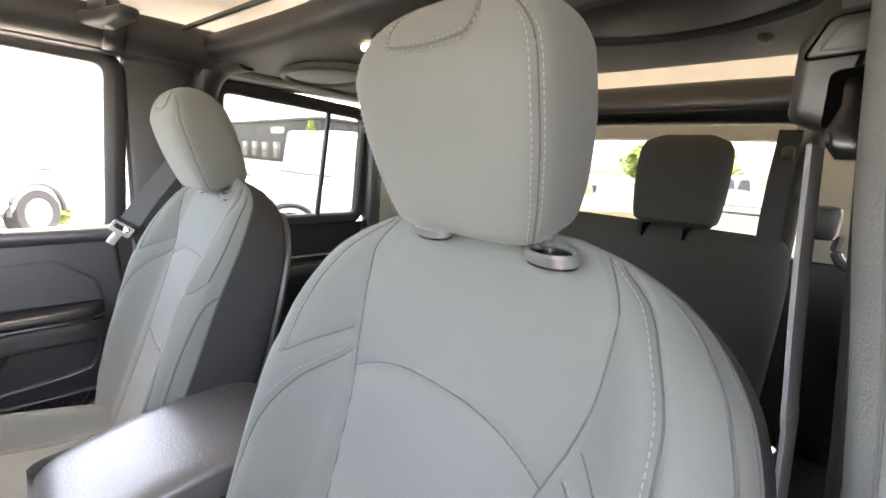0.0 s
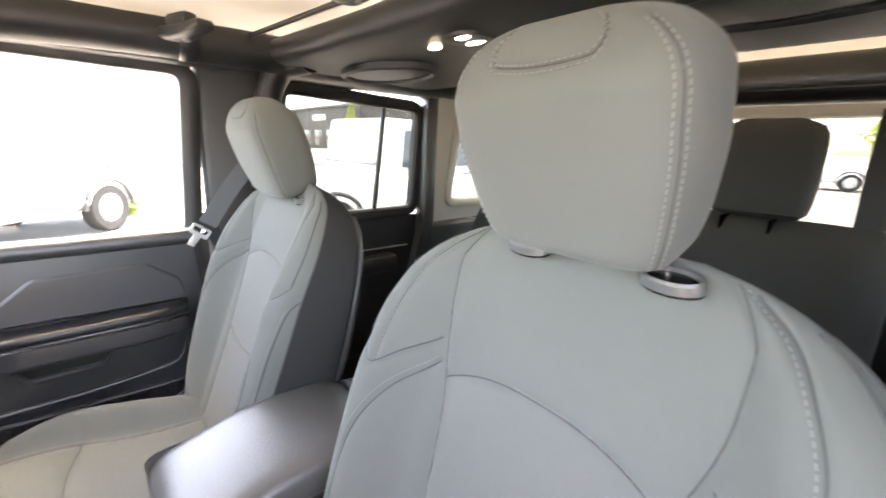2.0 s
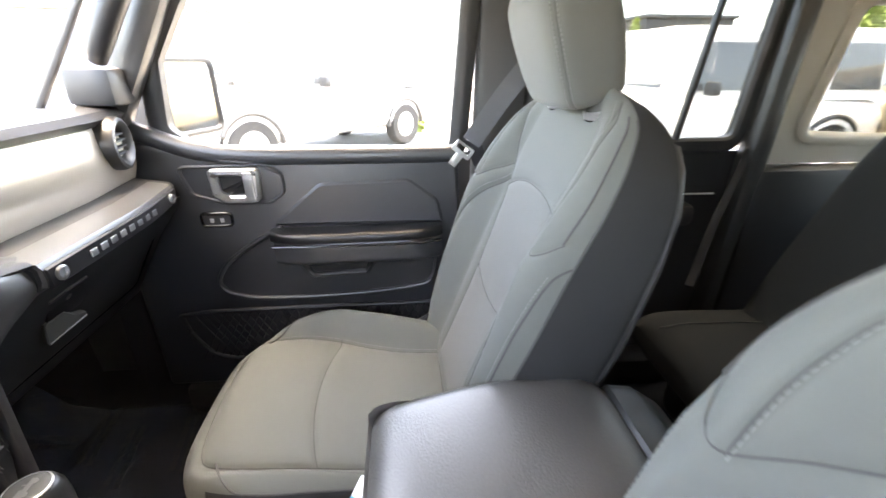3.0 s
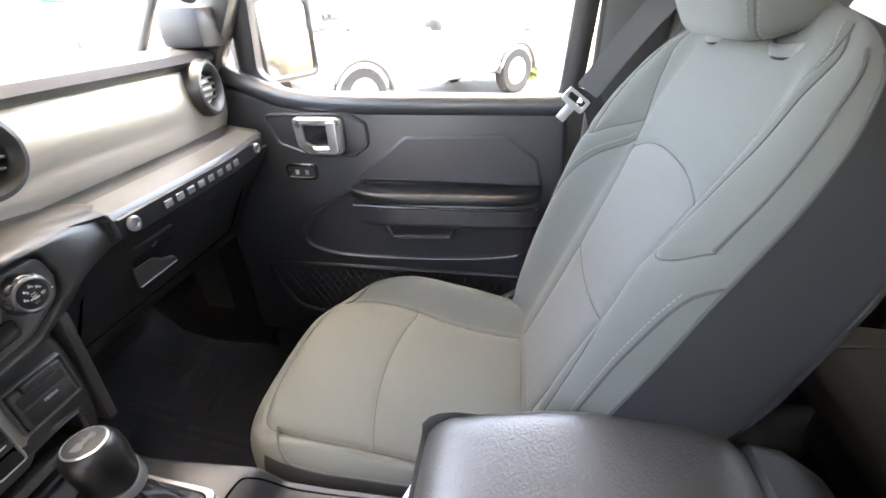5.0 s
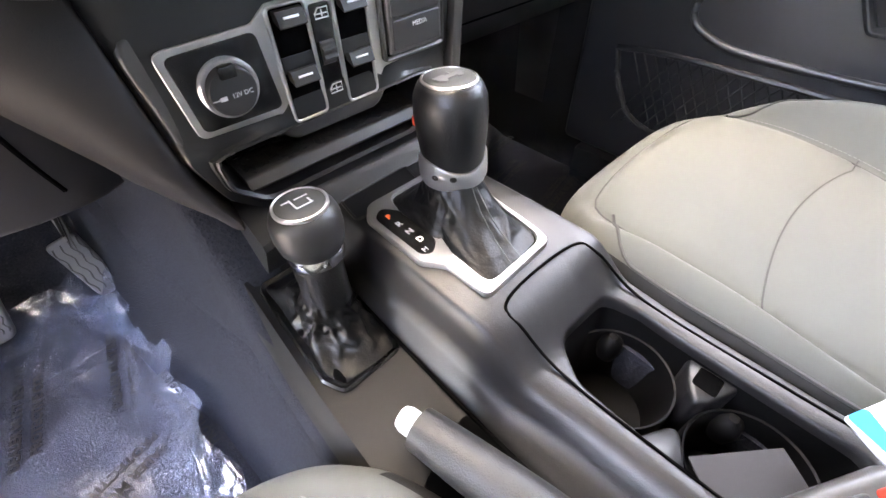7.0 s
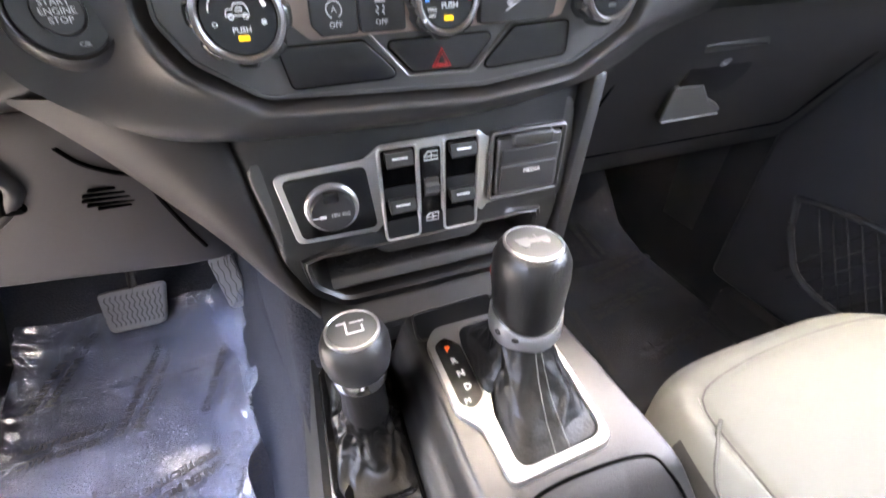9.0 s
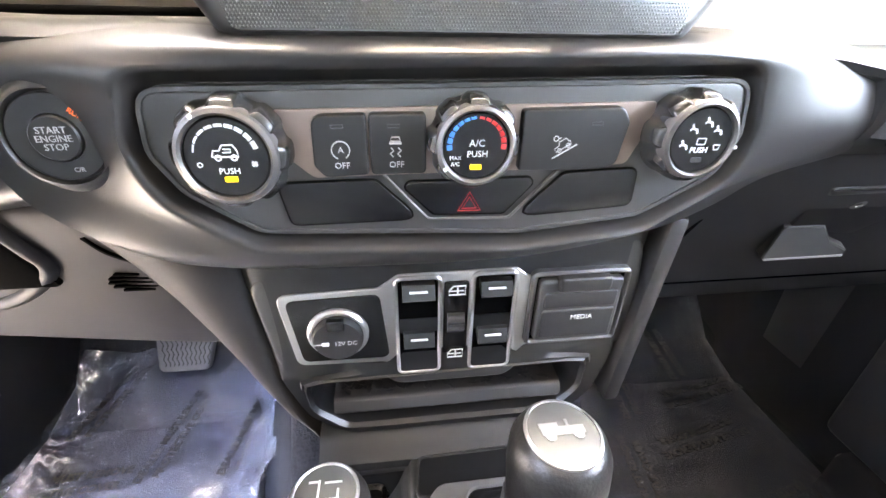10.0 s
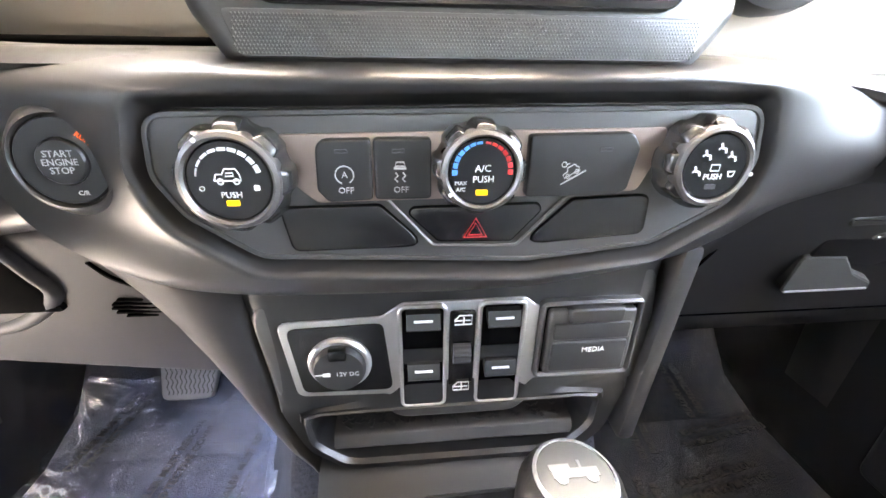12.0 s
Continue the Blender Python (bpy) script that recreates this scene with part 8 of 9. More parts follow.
def gaiter(base, c, z0, top, r_top, seed, folds, crumple, hug=1.9):
    """A soft leather boot from the outline base up to a ring of radius r_top round top."""
    bm = BM()
    rows, n = 48, 160
    outline = polar(base, c, n)
    off = Vector((seed * 7.3, seed * 3.1, seed))
    for j in range(rows + 1):
        t = j / rows
        env = math.sin(math.pi * min(1, t * 1.15 + 0.02)) ** 0.7 * (1.0 if hug < 3 else max(0.10, 1 - max(0.0, t - 0.30) * 2.6)) if t < 0.86 else 0.10
        sh = 1 - (1 - t) ** hug
        loop = []
        for i, p in enumerate(outline):
            a = 2 * math.pi * i / n
            q = (p - Vector(c)) * (1 - sh) + Vector((r_top * math.cos(a), r_top * math.sin(a))) * sh
            nz = noise.noise(Vector((math.cos(a) * 1.2, math.sin(a) * 1.2, t * 2.2)) + off)
            ridge = 0.5 - abs(noise.noise(Vector((math.cos(a) * 1.5, math.sin(a) * 1.5, t * folds)) + off))
            fine = 0.35 - abs(noise.noise(Vector((math.cos(a) * 3.1, math.sin(a) * 3.1, t * folds * 2.6 + 0.5 * a)) + off))
            k = 1 + env * (crumple * ridge + 0.6 * crumple * nz + 0.75 * crumple * fine)
            cen = Vector(c).lerp(Vector(top[:2]), t ** 1.3)
            z = z0(p) * (1 - t) + top[2] * t + 0.010 * env * crumple * nz
            zz = z0(p) + (top[2] - z0(p)) * (t ** 1.5 * 0.8 + 0.2 * t) + 0.02 * env * crumple * ridge
            loop.append(Vector((cen.x + q.x * k, cen.y + q.y * k, zz)))
        if j == 0:
            loops = []
        loops.append(loop)
    rings(bm, loops)
    return bm, loops


bm, gl_ = gaiter([tuple(p) for p in bez_in], (0.041, -0.085), lambda p: ztop(p.y) + 0.003, (0.049, -0.061, 0.921), 0.0215, 3, 2.6, 0.13, 1.9)
gb = part("gaiter", bm, GAITER, gear, "soft black leather gaiter", 180)
for k0 in (117, 122):
    bm = BM()
    for j in range(2, 43):
        a0, a1 = gl_[j][k0], gl_[j + 1][k0]
        out = Vector((a0.x - 0.045, a0.y + 0.07, 0)).normalized() * 0.0006
        sweep(bm, [a0 + out, a0.lerp(a1, 0.6) + out], 0.0005, 4)
    part("stitching", bm, THREAD, gb)
km = Matrix.Translation((0.0495, -0.060, 0.986)) @ Matrix.Rotation(radians(-3), 4, "X") @ Matrix.Translation((0, 0, -1.021)) @ Matrix.Diagonal((1.27, 1.27, 1.0, 1.0))
bm = BM()
loops = []
for r, z, k in ((0.0180, 0.9310, 0.0), (0.0226, 0.9325, 0.0), (0.0241, 0.9375, 0.0), (0.0242, 0.9435, 0.3), (0.0238, 0.9525, 0.9), (0.0229, 0.9540, 1.0), (0.0210, 0.9535, 1.0)):
    loops.append([xf(km, (r * math.cos(a), r * math.sin(a), z + 0.0050 * k * math.cos(2 * (a - radians(165))))) for a in [2 * math.pi * i / 48 for i in range(48)]])
rings(bm, loops)
col_ = part("collar", bm, GATEMETAL, gear, "satin silver collar with a wavy top", 50)
for a in (radians(196), radians(226)):
    bm = BM()
    lathe(bm, [(0.0024, 0.0), (0.0024, 0.0006), (0.0014, 0.0006), (0.0010, -0.0004)], km @ Matrix.Rotation(a, 4, "Z") @ Matrix.Translation((0.0241, 0, 0.9465)) @ Matrix.Rotation(radians(90), 4, "Y"), 14)
    part("screw", bm, DARK, col_)
bm = BM()
lathe(bm, [(0.0215, 0.950), (0.0235, 0.956), (0.0254, 0.975), (0.0266, 0.995), (0.0258, 1.010), (0.0225, 1.019), (0.0190, 1.0225), (0.010, 1.0235)], km @ Matrix.Translation((0, 0, -0.003)) @ Matrix.Diagonal((0.89, 0.95, 1.0, 1.0)), 36)
kn = part("knob", bm, LEATHER, gear)
bm = BM()
lathe(bm, [(0.0185, 1.014), (0.0185, 1.0195), (0.0165, 1.0205), (0.002, 1.0208)], km @ Matrix.Diagonal((0.92, 1.0, 1.0, 1.0)), 32)
kc = part("cap", bm, CAPGREY, kn)
bm = BM()
lathe(bm, [(0.0190, 1.0165), (0.0190, 1.0200), (0.0175, 1.0208), (0.0172, 1.0200)], km @ Matrix.Diagonal((0.92, 1.0, 1.0, 1.0)), 32, caps=False)
part("cap_ring", bm, SILVER, kn)
# plain vehicle silhouette on the cap
bm = BM()
kt = km @ Matrix.Translation((0, 0, 1.0212))
for c, s in (((0, 0, 0), (0.020, 0.0045, 0.0006)), ((-0.006, 0.003, 0), (0.009, 0.003, 0.0006)), ((0.003, 0.0035, 0), (0.0012, 0.005, 0.0006))):
    box(bm, c, s, 0, kt)
for x in (-0.0065, 0.0065):
    lathe(bm, [(0.0026, -0.0003), (0.0026, 0.0004)], kt @ Matrix.Translation((x, -0.0026, 0)), 12)
part("emblem", bm, EMBLEM, kc)
bm = BM()
box(bm, (-0.0150, 0.0150, 0.986), (0.007, 0.007, 0.009), 0.0015, km)
part("release_button", bm, REDPLASTIC, kn, "red selector release button")

# ---- transfer case lever ----
xfr = thing("transfer_lever", (-0.10, -0.04, 0.78), "short transfer case lever with silver capped knob and gaiter", "gear lever")
bm = BM()
wb = rounded([(-0.130, 0.036), (-0.1355, -0.088), (-0.126, -0.110), (-0.066, -0.110), (-0.053, -0.092), (-0.050, 0.020), (-0.062, 0.036)], 0.012, 5)


def on_shelf(p, h):
    return Vector((p[0], p[1], lerp([(-0.5, 0.752), (-0.2, 0.770), (-0.05, 0.782), (0.05, 0.80)], p[1]) + h))


rings(bm, [[on_shelf(p, -0.01) for p in wb], [on_shelf(p, 0.004) for p in wb], [on_shelf(p, 0.006) for p in inset(wb, 0.002)], [on_shelf(p, 0.003) for p in inset(wb, 0.008)]])
part("frame", bm, PIANO, xfr)
bm, gl_ = gaiter([tuple(p) for p in inset(wb, 0.007)], (-0.092, -0.038), lambda p: on_shelf(p, 0).z + 0.003, (-0.0915, -0.047, 0.876), 0.0185, 8, 3.4, 0.42, 4.2)
part("gaiter", bm, GAITER, xfr, "crumpled black leather gaiter", 180)
xm = Matrix.Translation((-0.090, -0.050, 0.935)) @ Matrix.Rotation(radians(-2), 4, "X") @ Matrix.Translation((0, 0, -0.9405)) @ Matrix.Diagonal((1.08, 1.08, 1.0, 1.0))
bm = BM()
lathe(bm, [(0.0165, 0.84), (0.0165, 0.885), (0.0150, 0.893)], xm, 28)
part("shaft", bm, GAITER, xfr)
bm = BM()
lathe(bm, [(0.0175, 0.888), (0.0205, 0.890), (0.0212, 0.895), (0.0205, 0.900)], xm, 32)
part("collar", bm, CHROME, xfr, "chrome collar")
bm = BM()
lathe(bm, [(0.0195, 0.899), (0.0232, 0.905), (0.0250, 0.916), (0.0245, 0.928), (0.0222, 0.935), (0.0190, 0.938), (0.005, 0.9385)], xm, 36)
xk = part("knob", bm, BLACK, xfr)
bm = BM()
lathe(bm, [(0.0192, 0.934), (0.0190, 0.9392), (0.0175, 0.9402), (0.002, 0.9405)], xm, 32)
xc = part("cap", bm, CAPGREY, xk, "grey shift pattern cap")
bm = BM()
lathe(bm, [(0.0192, 0.936), (0.0192, 0.9405), (0.0180, 0.9412), (0.0172, 0.9404)], xm, 32, caps=False)
part("cap_ring", bm, SILVER, xk, "bright cap ring")
bm = BM()
xt = xm @ Matrix.Translation((0, 0, 0.9406))
for c, s in (((-0.004, 0.002, 0), (0.0012, 0.012, 0.0005)), ((0.002, -0.004, 0), (0.012, 0.0012, 0.0005)), ((0.007, -0.001, 0), (0.0012, 0.006, 0.0005)), ((-0.007, 0.007, 0), (0.006, 0.0012, 0.0005)), ((0.004, 0.006, 0), (0.010, 0.0012, 0.0005))):
    box(bm, c, s, 0, xt)
part("pattern", bm, WHITE, xc)

# ---- hand brake ----
hb_ = thing("hand_brake", (-0.08, -0.30, 0.79), "black hand brake lever with silver release button", "hand brake")
bp = [(-0.105, -0.185, 0.806), (-0.095, -0.24, 0.810), (-0.082, -0.30, 0.808), (-0.070, -0.36, 0.796)]
bm = BM()
sweep(bm, spline(bp, 6), [0.0168 + 0.0022 * math.sin(math.pi * i / 18) for i in range(19)], 18)
part("grip", bm, GRIP, hb_)
bm = BM()
sweep(bm, [(-0.1085, -0.168, 0.805), (-0.1075, -0.173, 0.8052), (-0.105, -0.186, 0.806)], [0.0085, 0.0105, 0.0105], 14)
part("release_button", bm, PAPER, hb_, "pale silver release button")
bm = BM()
sweep(bm, spline([(-0.071, -0.355, 0.797), (-0.058, -0.41, 0.790), (-0.048, -0.46, 0.775), (-0.040, -0.50, 0.74)], 6), 0.016, 12, flat=0.8)
part("lever", bm, SOFT, hb_)
# black sheet that paints the dark of the lever's slot
bm = BM()
sl = rounded([(-0.130, -0.21), (-0.060, -0.19), (-0.028, -0.47), (-0.072, -0.48)], 0.012, 4)
rings(bm, [[on_shelf(p, 0.004) for p in sl], [on_shelf(p, 0.0065) for p in sl]])
part("slot_plate", bm, HOLE, hb_)
for p0, p1 in (((-0.128, -0.215), (-0.078, -0.475)),):
    bm = BM()
    sweep(bm, [on_shelf(p0, 0.009), on_shelf(p1, 0.009)], 0.004, 8)
    part("slot_rim", bm, DARK, hb_)

# ---- key fob and tag in the rear cup holder ----
fob = thing("key_fob", (0.07, -0.40, 0.80), "warm grey key fob with red panic button in the cup holder", "key fob")
fm = Matrix.Translation((0.047, -0.414, 0.826)) @ Matrix.Rotation(radians(-33), 4, "Z") @ Matrix.Rotation(radians(-8), 4, "Y") @ Matrix.Rotation(radians(14), 4, "X")
bm = BM()
fo = rounded([(-0.042, -0.016), (0.030, -0.021), (0.042, -0.010), (0.042, 0.010), (0.030, 0.021), (-0.042, 0.016)], 0.010, 5)
layers = ((0.006, -0.012), (0.002, -0.0105), (0.0, -0.006), (0.0, 0.0), (0.0015, 0.003), (0.004, 0.005), (0.008, 0.006))
rings(bm, [[xf(fm, (p[0], p[1], z)) for p in inset(fo, d)] for d, z in layers])
fbody = part("shell", bm, FOBGREY, fob, "", 60)
for x0, x1, mt in ((-0.028, -0.011, PILLAR), (-0.008, 0.008, PILLAR), (0.012, 0.023, REDPLASTIC)):
    bm = BM()
    plate(bm, rect(x0, -0.0105, x1, 0.0105, 0.004), 0.005, 0.0072, fm, 0.0012)
    part("button", bm, mt, fbody, "red panic button" if mt is REDPLASTIC else "")
bm = BM()
plate(bm, rect(-0.003, -0.0022, 0.003, 0.0022, 0.001), 0.0070, 0.0076, fm @ Matrix.Translation((-0.018, 0, 0)), 0.0)
plate(bm, rect(-0.0028, -0.0022, 0.0028, 0.0022, 0.001), 0.0070, 0.0076, fm @ Matrix.Translation((0.001, 0, 0)), 0.0)
part("print", bm, WHITE, fbody)
bm = BM()
sweep(bm, [fm @ Vector((0.050 + 0.012 * math.cos(a), 0.012 * math.sin(a), 0)) for a in [2 * math.pi * i / 20 for i in range(20)]], 0.0012, 6, closed=True)
part("key_ring", bm, CHROME, fob, "bright split ring")
tag = thing("key_tag", (0.11, -0.43, 0.85), "white and blue plastic key tag on the ring", "key tag")
tm = tri((0.22, -0.95, 0.16), (0.90, 0.25, 0.30), (0.102, -0.424, 0.842)) @ Matrix.Rotation(radians(-42), 4, "Z")
bm = BM()
plate(bm, rect(-0.030, -0.022, 0.034, 0.024, 0.004), -0.001, 0.001, tm, 0.0005)
tp = part("card", bm, PAPER, tag)
bm = BM()
plate(bm, rounded([(-0.030, -0.020), (0.0, -0.016), (0.012, -0.004), (0.030, 0.002), (0.030, 0.008), (0.006, 0.004), (-0.010, -0.008), (-0.030, -0.006)], 0.003, 3), 0.001, 0.0016, tm)
plate(bm, rounded([(-0.006, -0.020), (0.012, -0.018), (0.020, -0.008), (0.004, -0.012)], 0.002, 3), 0.001, 0.0016, tm)
part("blue_print", bm, SKYBLUE, tp, "blue printed band")
strip_ = thing("paper_strip", (0.05, -0.35, 0.79), "grey paper slip lying in the cup holder", "paper slip")
bm = BM()
plate(bm, rect(-0.045, -0.016, 0.03, 0.016, 0.001), 0, 0.0008, Matrix.Translation((0.046, -0.372, 0.798)) @ Matrix.Rotation(radians(-38), 4, "Z") @ Matrix.Rotation(radians(4), 4, "Y"))
part("slip", bm, KNEE, strip_)

# ---- protective film on the floors ----
def film_sheet(x0, x1, y0, y1, z, seed, label, mat, loose, fold):
    """A sheet of film: flat in the middle, crumpled where it is loose along its edges, its inner edge turned up by fold."""
    rnd = random.Random(seed)
    bm = BM()
    nx, ny = 120, 130
    off = Vector((rnd.uniform(0, 50), rnd.uniform(0, 50), 0))
    side = 1 if x0 < 0 else -1
    vs = []
    for j in range(ny + 1):
        row_ = []
        for i in range(nx + 1):
            u, v = i / nx, j / ny
            x, y = x0 + (x1 - x0) * u, y0 + (y1 - y0) * v
            inn = u if side > 0 else 1 - u
            q = Vector((x, y, 0)) + off
            wob = 0.05 * noise.noise(q * 9)
            e_in, e_out, e_fr = max(0.0, (inn + wob - 0.76) / 0.24), max(0.0, (0.20 - inn + wob) / 0.20), max(0.0, (v + wob - 0.90) / 0.10)
            edge = min(1.0, max(e_in, e_out, e_fr))
            amp = 0.0007 + loose * min(1.0, max(e_in, (0.45 if side > 0 else 1.3) * e_out, 0.35 * e_fr))
            crease = abs(noise.noise(q * 11)) + 0.55 * abs(noise.noise(q * 26)) + 0.25 * abs(noise.noise(q * 60))
            slow = 0.003 * noise.noise(q * 4.0)
            h = crease * amp + slow + 0.006
            h += fold * e_in ** 1.3 * (1.0 + 0.35 * noise.noise(Vector((y * 14, seed, 0)))) + 0.3 * fold * e_out ** 2
            lift = max(0.0, y - 0.40) * 0.50
            pull = -side * 0.05 * e_in ** 2 * (0.4 + 0.6 * noise.noise(Vector((y * 9, 3.0, seed))))
            row_.append(bm.verts.new((x + pull + 0.018 * edge * noise.noise(q * 16), y + 0.018 * edge * noise.noise(q * 16 + Vector((9, 9, 0))), z + h + lift)))
        vs.append(row_)
    for j in range(ny):
        for i in range(nx):
            bm.faces.new((vs[j][i], vs[j][i + 1], vs[j + 1][i + 1], vs[j + 1][i]))
    th = thing("protective_film", ((x0 + x1) / 2, (y0 + y1) / 2, z), label, "floor film", "floor films")
    part("film", bm, mat, th, "", 28)
    return th


fd = film_sheet(-0.68, -0.238, -0.06, 0.528, 0.490, 2, "loose protective film, blue with painted sky reflection, with black print on the driver floor", FILM, 0.030, 0.055)
fp = film_sheet(0.255, 0.70, 0.0, 0.60, 0.478, 5, "clear protective film with black print stuck to the passenger floor", CLEARFILM, 0.016, 0.010)
# stiff folds of the driver's film standing up beside the tunnel
rnd = random.Random(12)
bm = BM()
rail_ = spline([(-0.345, 0.470), (-0.318, 0.420), (-0.292, 0.365), (-0.268, 0.300), (-0.252, 0.235), (-0.238, 0.130), (-0.230, 0.030), (-0.232, -0.050)], 4)
rows_ = []
for j in range(4):
    row_ = []
    for i, p in enumerate(rail_):
        f = i / (len(rail_) - 1)
        tall = lerp([(0, 0.030), (0.2, 0.040), (0.5, 0.050), (0.7, 0.050), (1, 0.035)], f) * (1 + 0.22 * math.sin(i * 2.3))
        jit = 0.011 * (j > 0)
        row_.append(bm.verts.new((p[0] + 0.035 * (j / 3) ** 1.4 + rnd.uniform(-jit, jit), p[1] + rnd.uniform(-jit, jit), 0.492 + max(0.0, p[1] - 0.40) * 0.5 + tall * j / 3 + rnd.uniform(-jit, jit) * 0.5)))
    rows_.append(row_)
for j in range(3):
    for i in range(len(rail_) - 1):
        q = (rows_[j][i], rows_[j][i + 1], rows_[j + 1][i + 1], rows_[j + 1][i])
        for t3 in (((0, 1, 2), (0, 2, 3)) if (i + j) % 2 else ((0, 1, 3), (1, 2, 3))):
            bm.faces.new([q[k] for k in t3])
part("standing_fold", bm, FILM, fd, "stiff folded film edge", 8)
# creased loose corner of the sheet leaning on the tunnel
bm = BM()
cr = [bm.verts.new(p) for p in ((-0.380, 0.537, 0.532), (-0.326, 0.489, 0.545), (-0.2315, 0.408, 0.560), (-0.254, 0.309, 0.532), (-0.284, 0.372, 0.522), (-0.350, 0.462, 0.512), (-0.276, 0.310, 0.508))]
for k in ((0, 1, 4), (1, 2, 4), (2, 3, 4), (0, 4, 5), (4, 3, 6), (5, 4, 6)):
    bm.faces.new([cr[i] for i in k])
part("loose_corner", bm, FILM, fd, "creased clear corner of the film", 4)
PRINT_DRIVER = ((-0.40, 0.13, 197), (-0.60, 0.285, 3), (-0.468, 0.36, 80), (-0.335, 0.36, 80), (-0.30, 0.19, 96), (-0.57, 0.12, 197), (-0.61, 0.44, 80), (-0.42, 0.00, 197))
PRINT_PASSENGER = ((0.53, 0.235, 190), (0.60, 0.34, 190), (0.42, 0.40, 82), (0.36, 0.17, 84), (0.56, 0.10, 190), (0.55, 0.46, 82))
for parent, rows_ in ((fd, PRINT_DRIVER), (fp, PRINT_PASSENGER)):
    for x, y, turn in rows_:
        m0 = Matrix.Translation((x, y, (0.5035 if parent is fd else 0.4925) + max(0, y - 0.40) * 0.50)) @ Matrix.Rotation(radians(turn), 4, "Z")
        for k, body in enumerate(("DEALER MUST REMOVE", "PROTECTIVE COVER")):
            letters(body, 0.0190, m0 @ Matrix.Translation((0, -0.026 * k, 0)), INK, parent, bold=0.0007)


# ---- outside: parked vehicles, planting, buildings ----
def vehicle(name, m, paint, label, tall=1.75, length=4.7, width=1.85, boxy=0.9, group="parked vehicles"):
    th = thing(name, m.translation, label, "car", group)

    def world(p):
        return m @ Vector(p)
    L, W, H = length, width, tall
    # body: lower tub with rounded ends
    bm = BM()
    loops = []
    for t in [0, 0.02, 0.06, 0.15, 0.5, 0.85, 0.94, 0.98, 1.0]:
        y = -L / 2 + L * t
        k = lerp([(0, 0.75), (0.02, 0.86), (0.06, 0.95), (0.15, 1), (0.85, 1), (0.94, 0.95), (0.98, 0.86), (1, 0.72)], t)
        z1 = lerp([(0, 0.80), (0.06, 0.98), (0.3, 1.03), (0.7, 1.05), (0.94, 1.03), (1, 0.9)], t)
        loops.append([world((a, y, (0.32 + z1) / 2 + b)) for a, b in superloop(W / 2 * k, (z1 - 0.32) / 2, 0.3, 0.35, 28)])
    rings(bm, loops)
    body = part("body", bm, paint, th)
    # cabin
    bm = BM()
    loops = []
    y0, y1 = -L * 0.46, L * 0.16
    for z, f in ((0.98, 0.0), (1.10, 0.06), (H - 0.10, 0.85), (H - 0.03, 1.0), (H, 1.25)):
        s = (1 - boxy) * 0.9 + 0.05
        loops.append([world((a, (y0 + y1) / 2 - 0.15 * f * (1 - boxy) + b, z)) for a, b in superloop(W / 2 * (0.95 - 0.10 * f), (y1 - y0) / 2 - 0.32 * s * f - 0.05 * f, 0.2, 0.2, 32)])
    rings(bm, loops)
    part("cabin", bm, paint, th)
    # side windows as separate dark panes, screens fore and aft
    for sx in (-1, 1):
        for ya, yb in ((y0 + 0.22, y0 + 0.95), (y0 + 1.02, y0 + 1.85), (y0 + 1.92, y1 - 0.36)):
            bm = BM()
            x = W / 2 * 0.915
            pts = [(sx * (x + 0.022), ya, 1.10), (sx * (x + 0.022), yb, 1.10), (sx * (x - 0.045), yb - 0.10, H - 0.16), (sx * (x - 0.045), ya + 0.06, H - 0.16)]
            rings(bm, [[world(p) for p in pts], [world((p[0] + sx * 0.012, p[1], p[2])) for p in pts]])
            part("side_window", bm, CARGLASS, th)
    bm = BM()
    rings(bm, [[world(p) for p in ((-W * 0.38, y1 - 0.02 + d, 1.12), (W * 0.38, y1 - 0.02 + d, 1.12), (W * 0.34, y1 - 0.32 + d, H - 0.12), (-W * 0.34, y1 - 0.32 + d, H - 0.12))] for d in (0.0, 0.02)])
    part("windscreen", bm, CARGLASS, th)
    for sx in (-1, 1):
        for y in (-L * 0.31, L * 0.31):
            bm = BM()
            mm = m @ tri((0, 1, 0), (0, 0, 1), (sx * (W / 2 - 0.10), y, 0.36)) if sx > 0 else m @ tri((0, -1, 0), (0, 0, 1), (sx * (W / 2 - 0.10), y, 0.36))
            lathe(bm, [(0.20, -0.1), (0.33, -0.10), (0.36, -0.07), (0.36, 0.07), (0.33, 0.11), (0.22, 0.11), (0.21, 0.09)], mm, 28, caps=False)
            w = part("wheel", bm, RUBBER, th)
            bm = BM()
            lathe(bm, [(0.215, 0.06), (0.215, 0.095), (0.10, 0.10), (0.03, 0.11)], mm, 20)
            part("rim", bm, SILVERPAINT, w)
            bm = BM()
            pts = [(0.43 * math.cos(a), 0.43 * math.sin(a)) for a in [math.pi * i / 14 for i in range(15)]]
            sweep(bm, [mm @ Vector((p[0], p[1], 0.09)) for p in pts], 0.035, 6)
            part("wheel_arch", bm, BLACK, th)
        bm = BM()
        box(bm, (sx * W * 0.36, L / 2 - 0.06, 0.83), (0.28, 0.08, 0.16), 0.03, m)
        part("headlight", bm, CHROME, th)
        bm = BM()
        box(bm, (sx * (W / 2 + 0.09), y1 - 0.45, 1.13), (0.18, 0.10, 0.15), 0.03, m)
        part("mirror", bm, BLACK, th)
    bm = BM()
    box(bm, (0, L / 2 - 0.03, 0.52), (W * 0.9, 0.14, 0.22), 0.05, m)
    part("bumper", bm, BLACK, th)
    return th


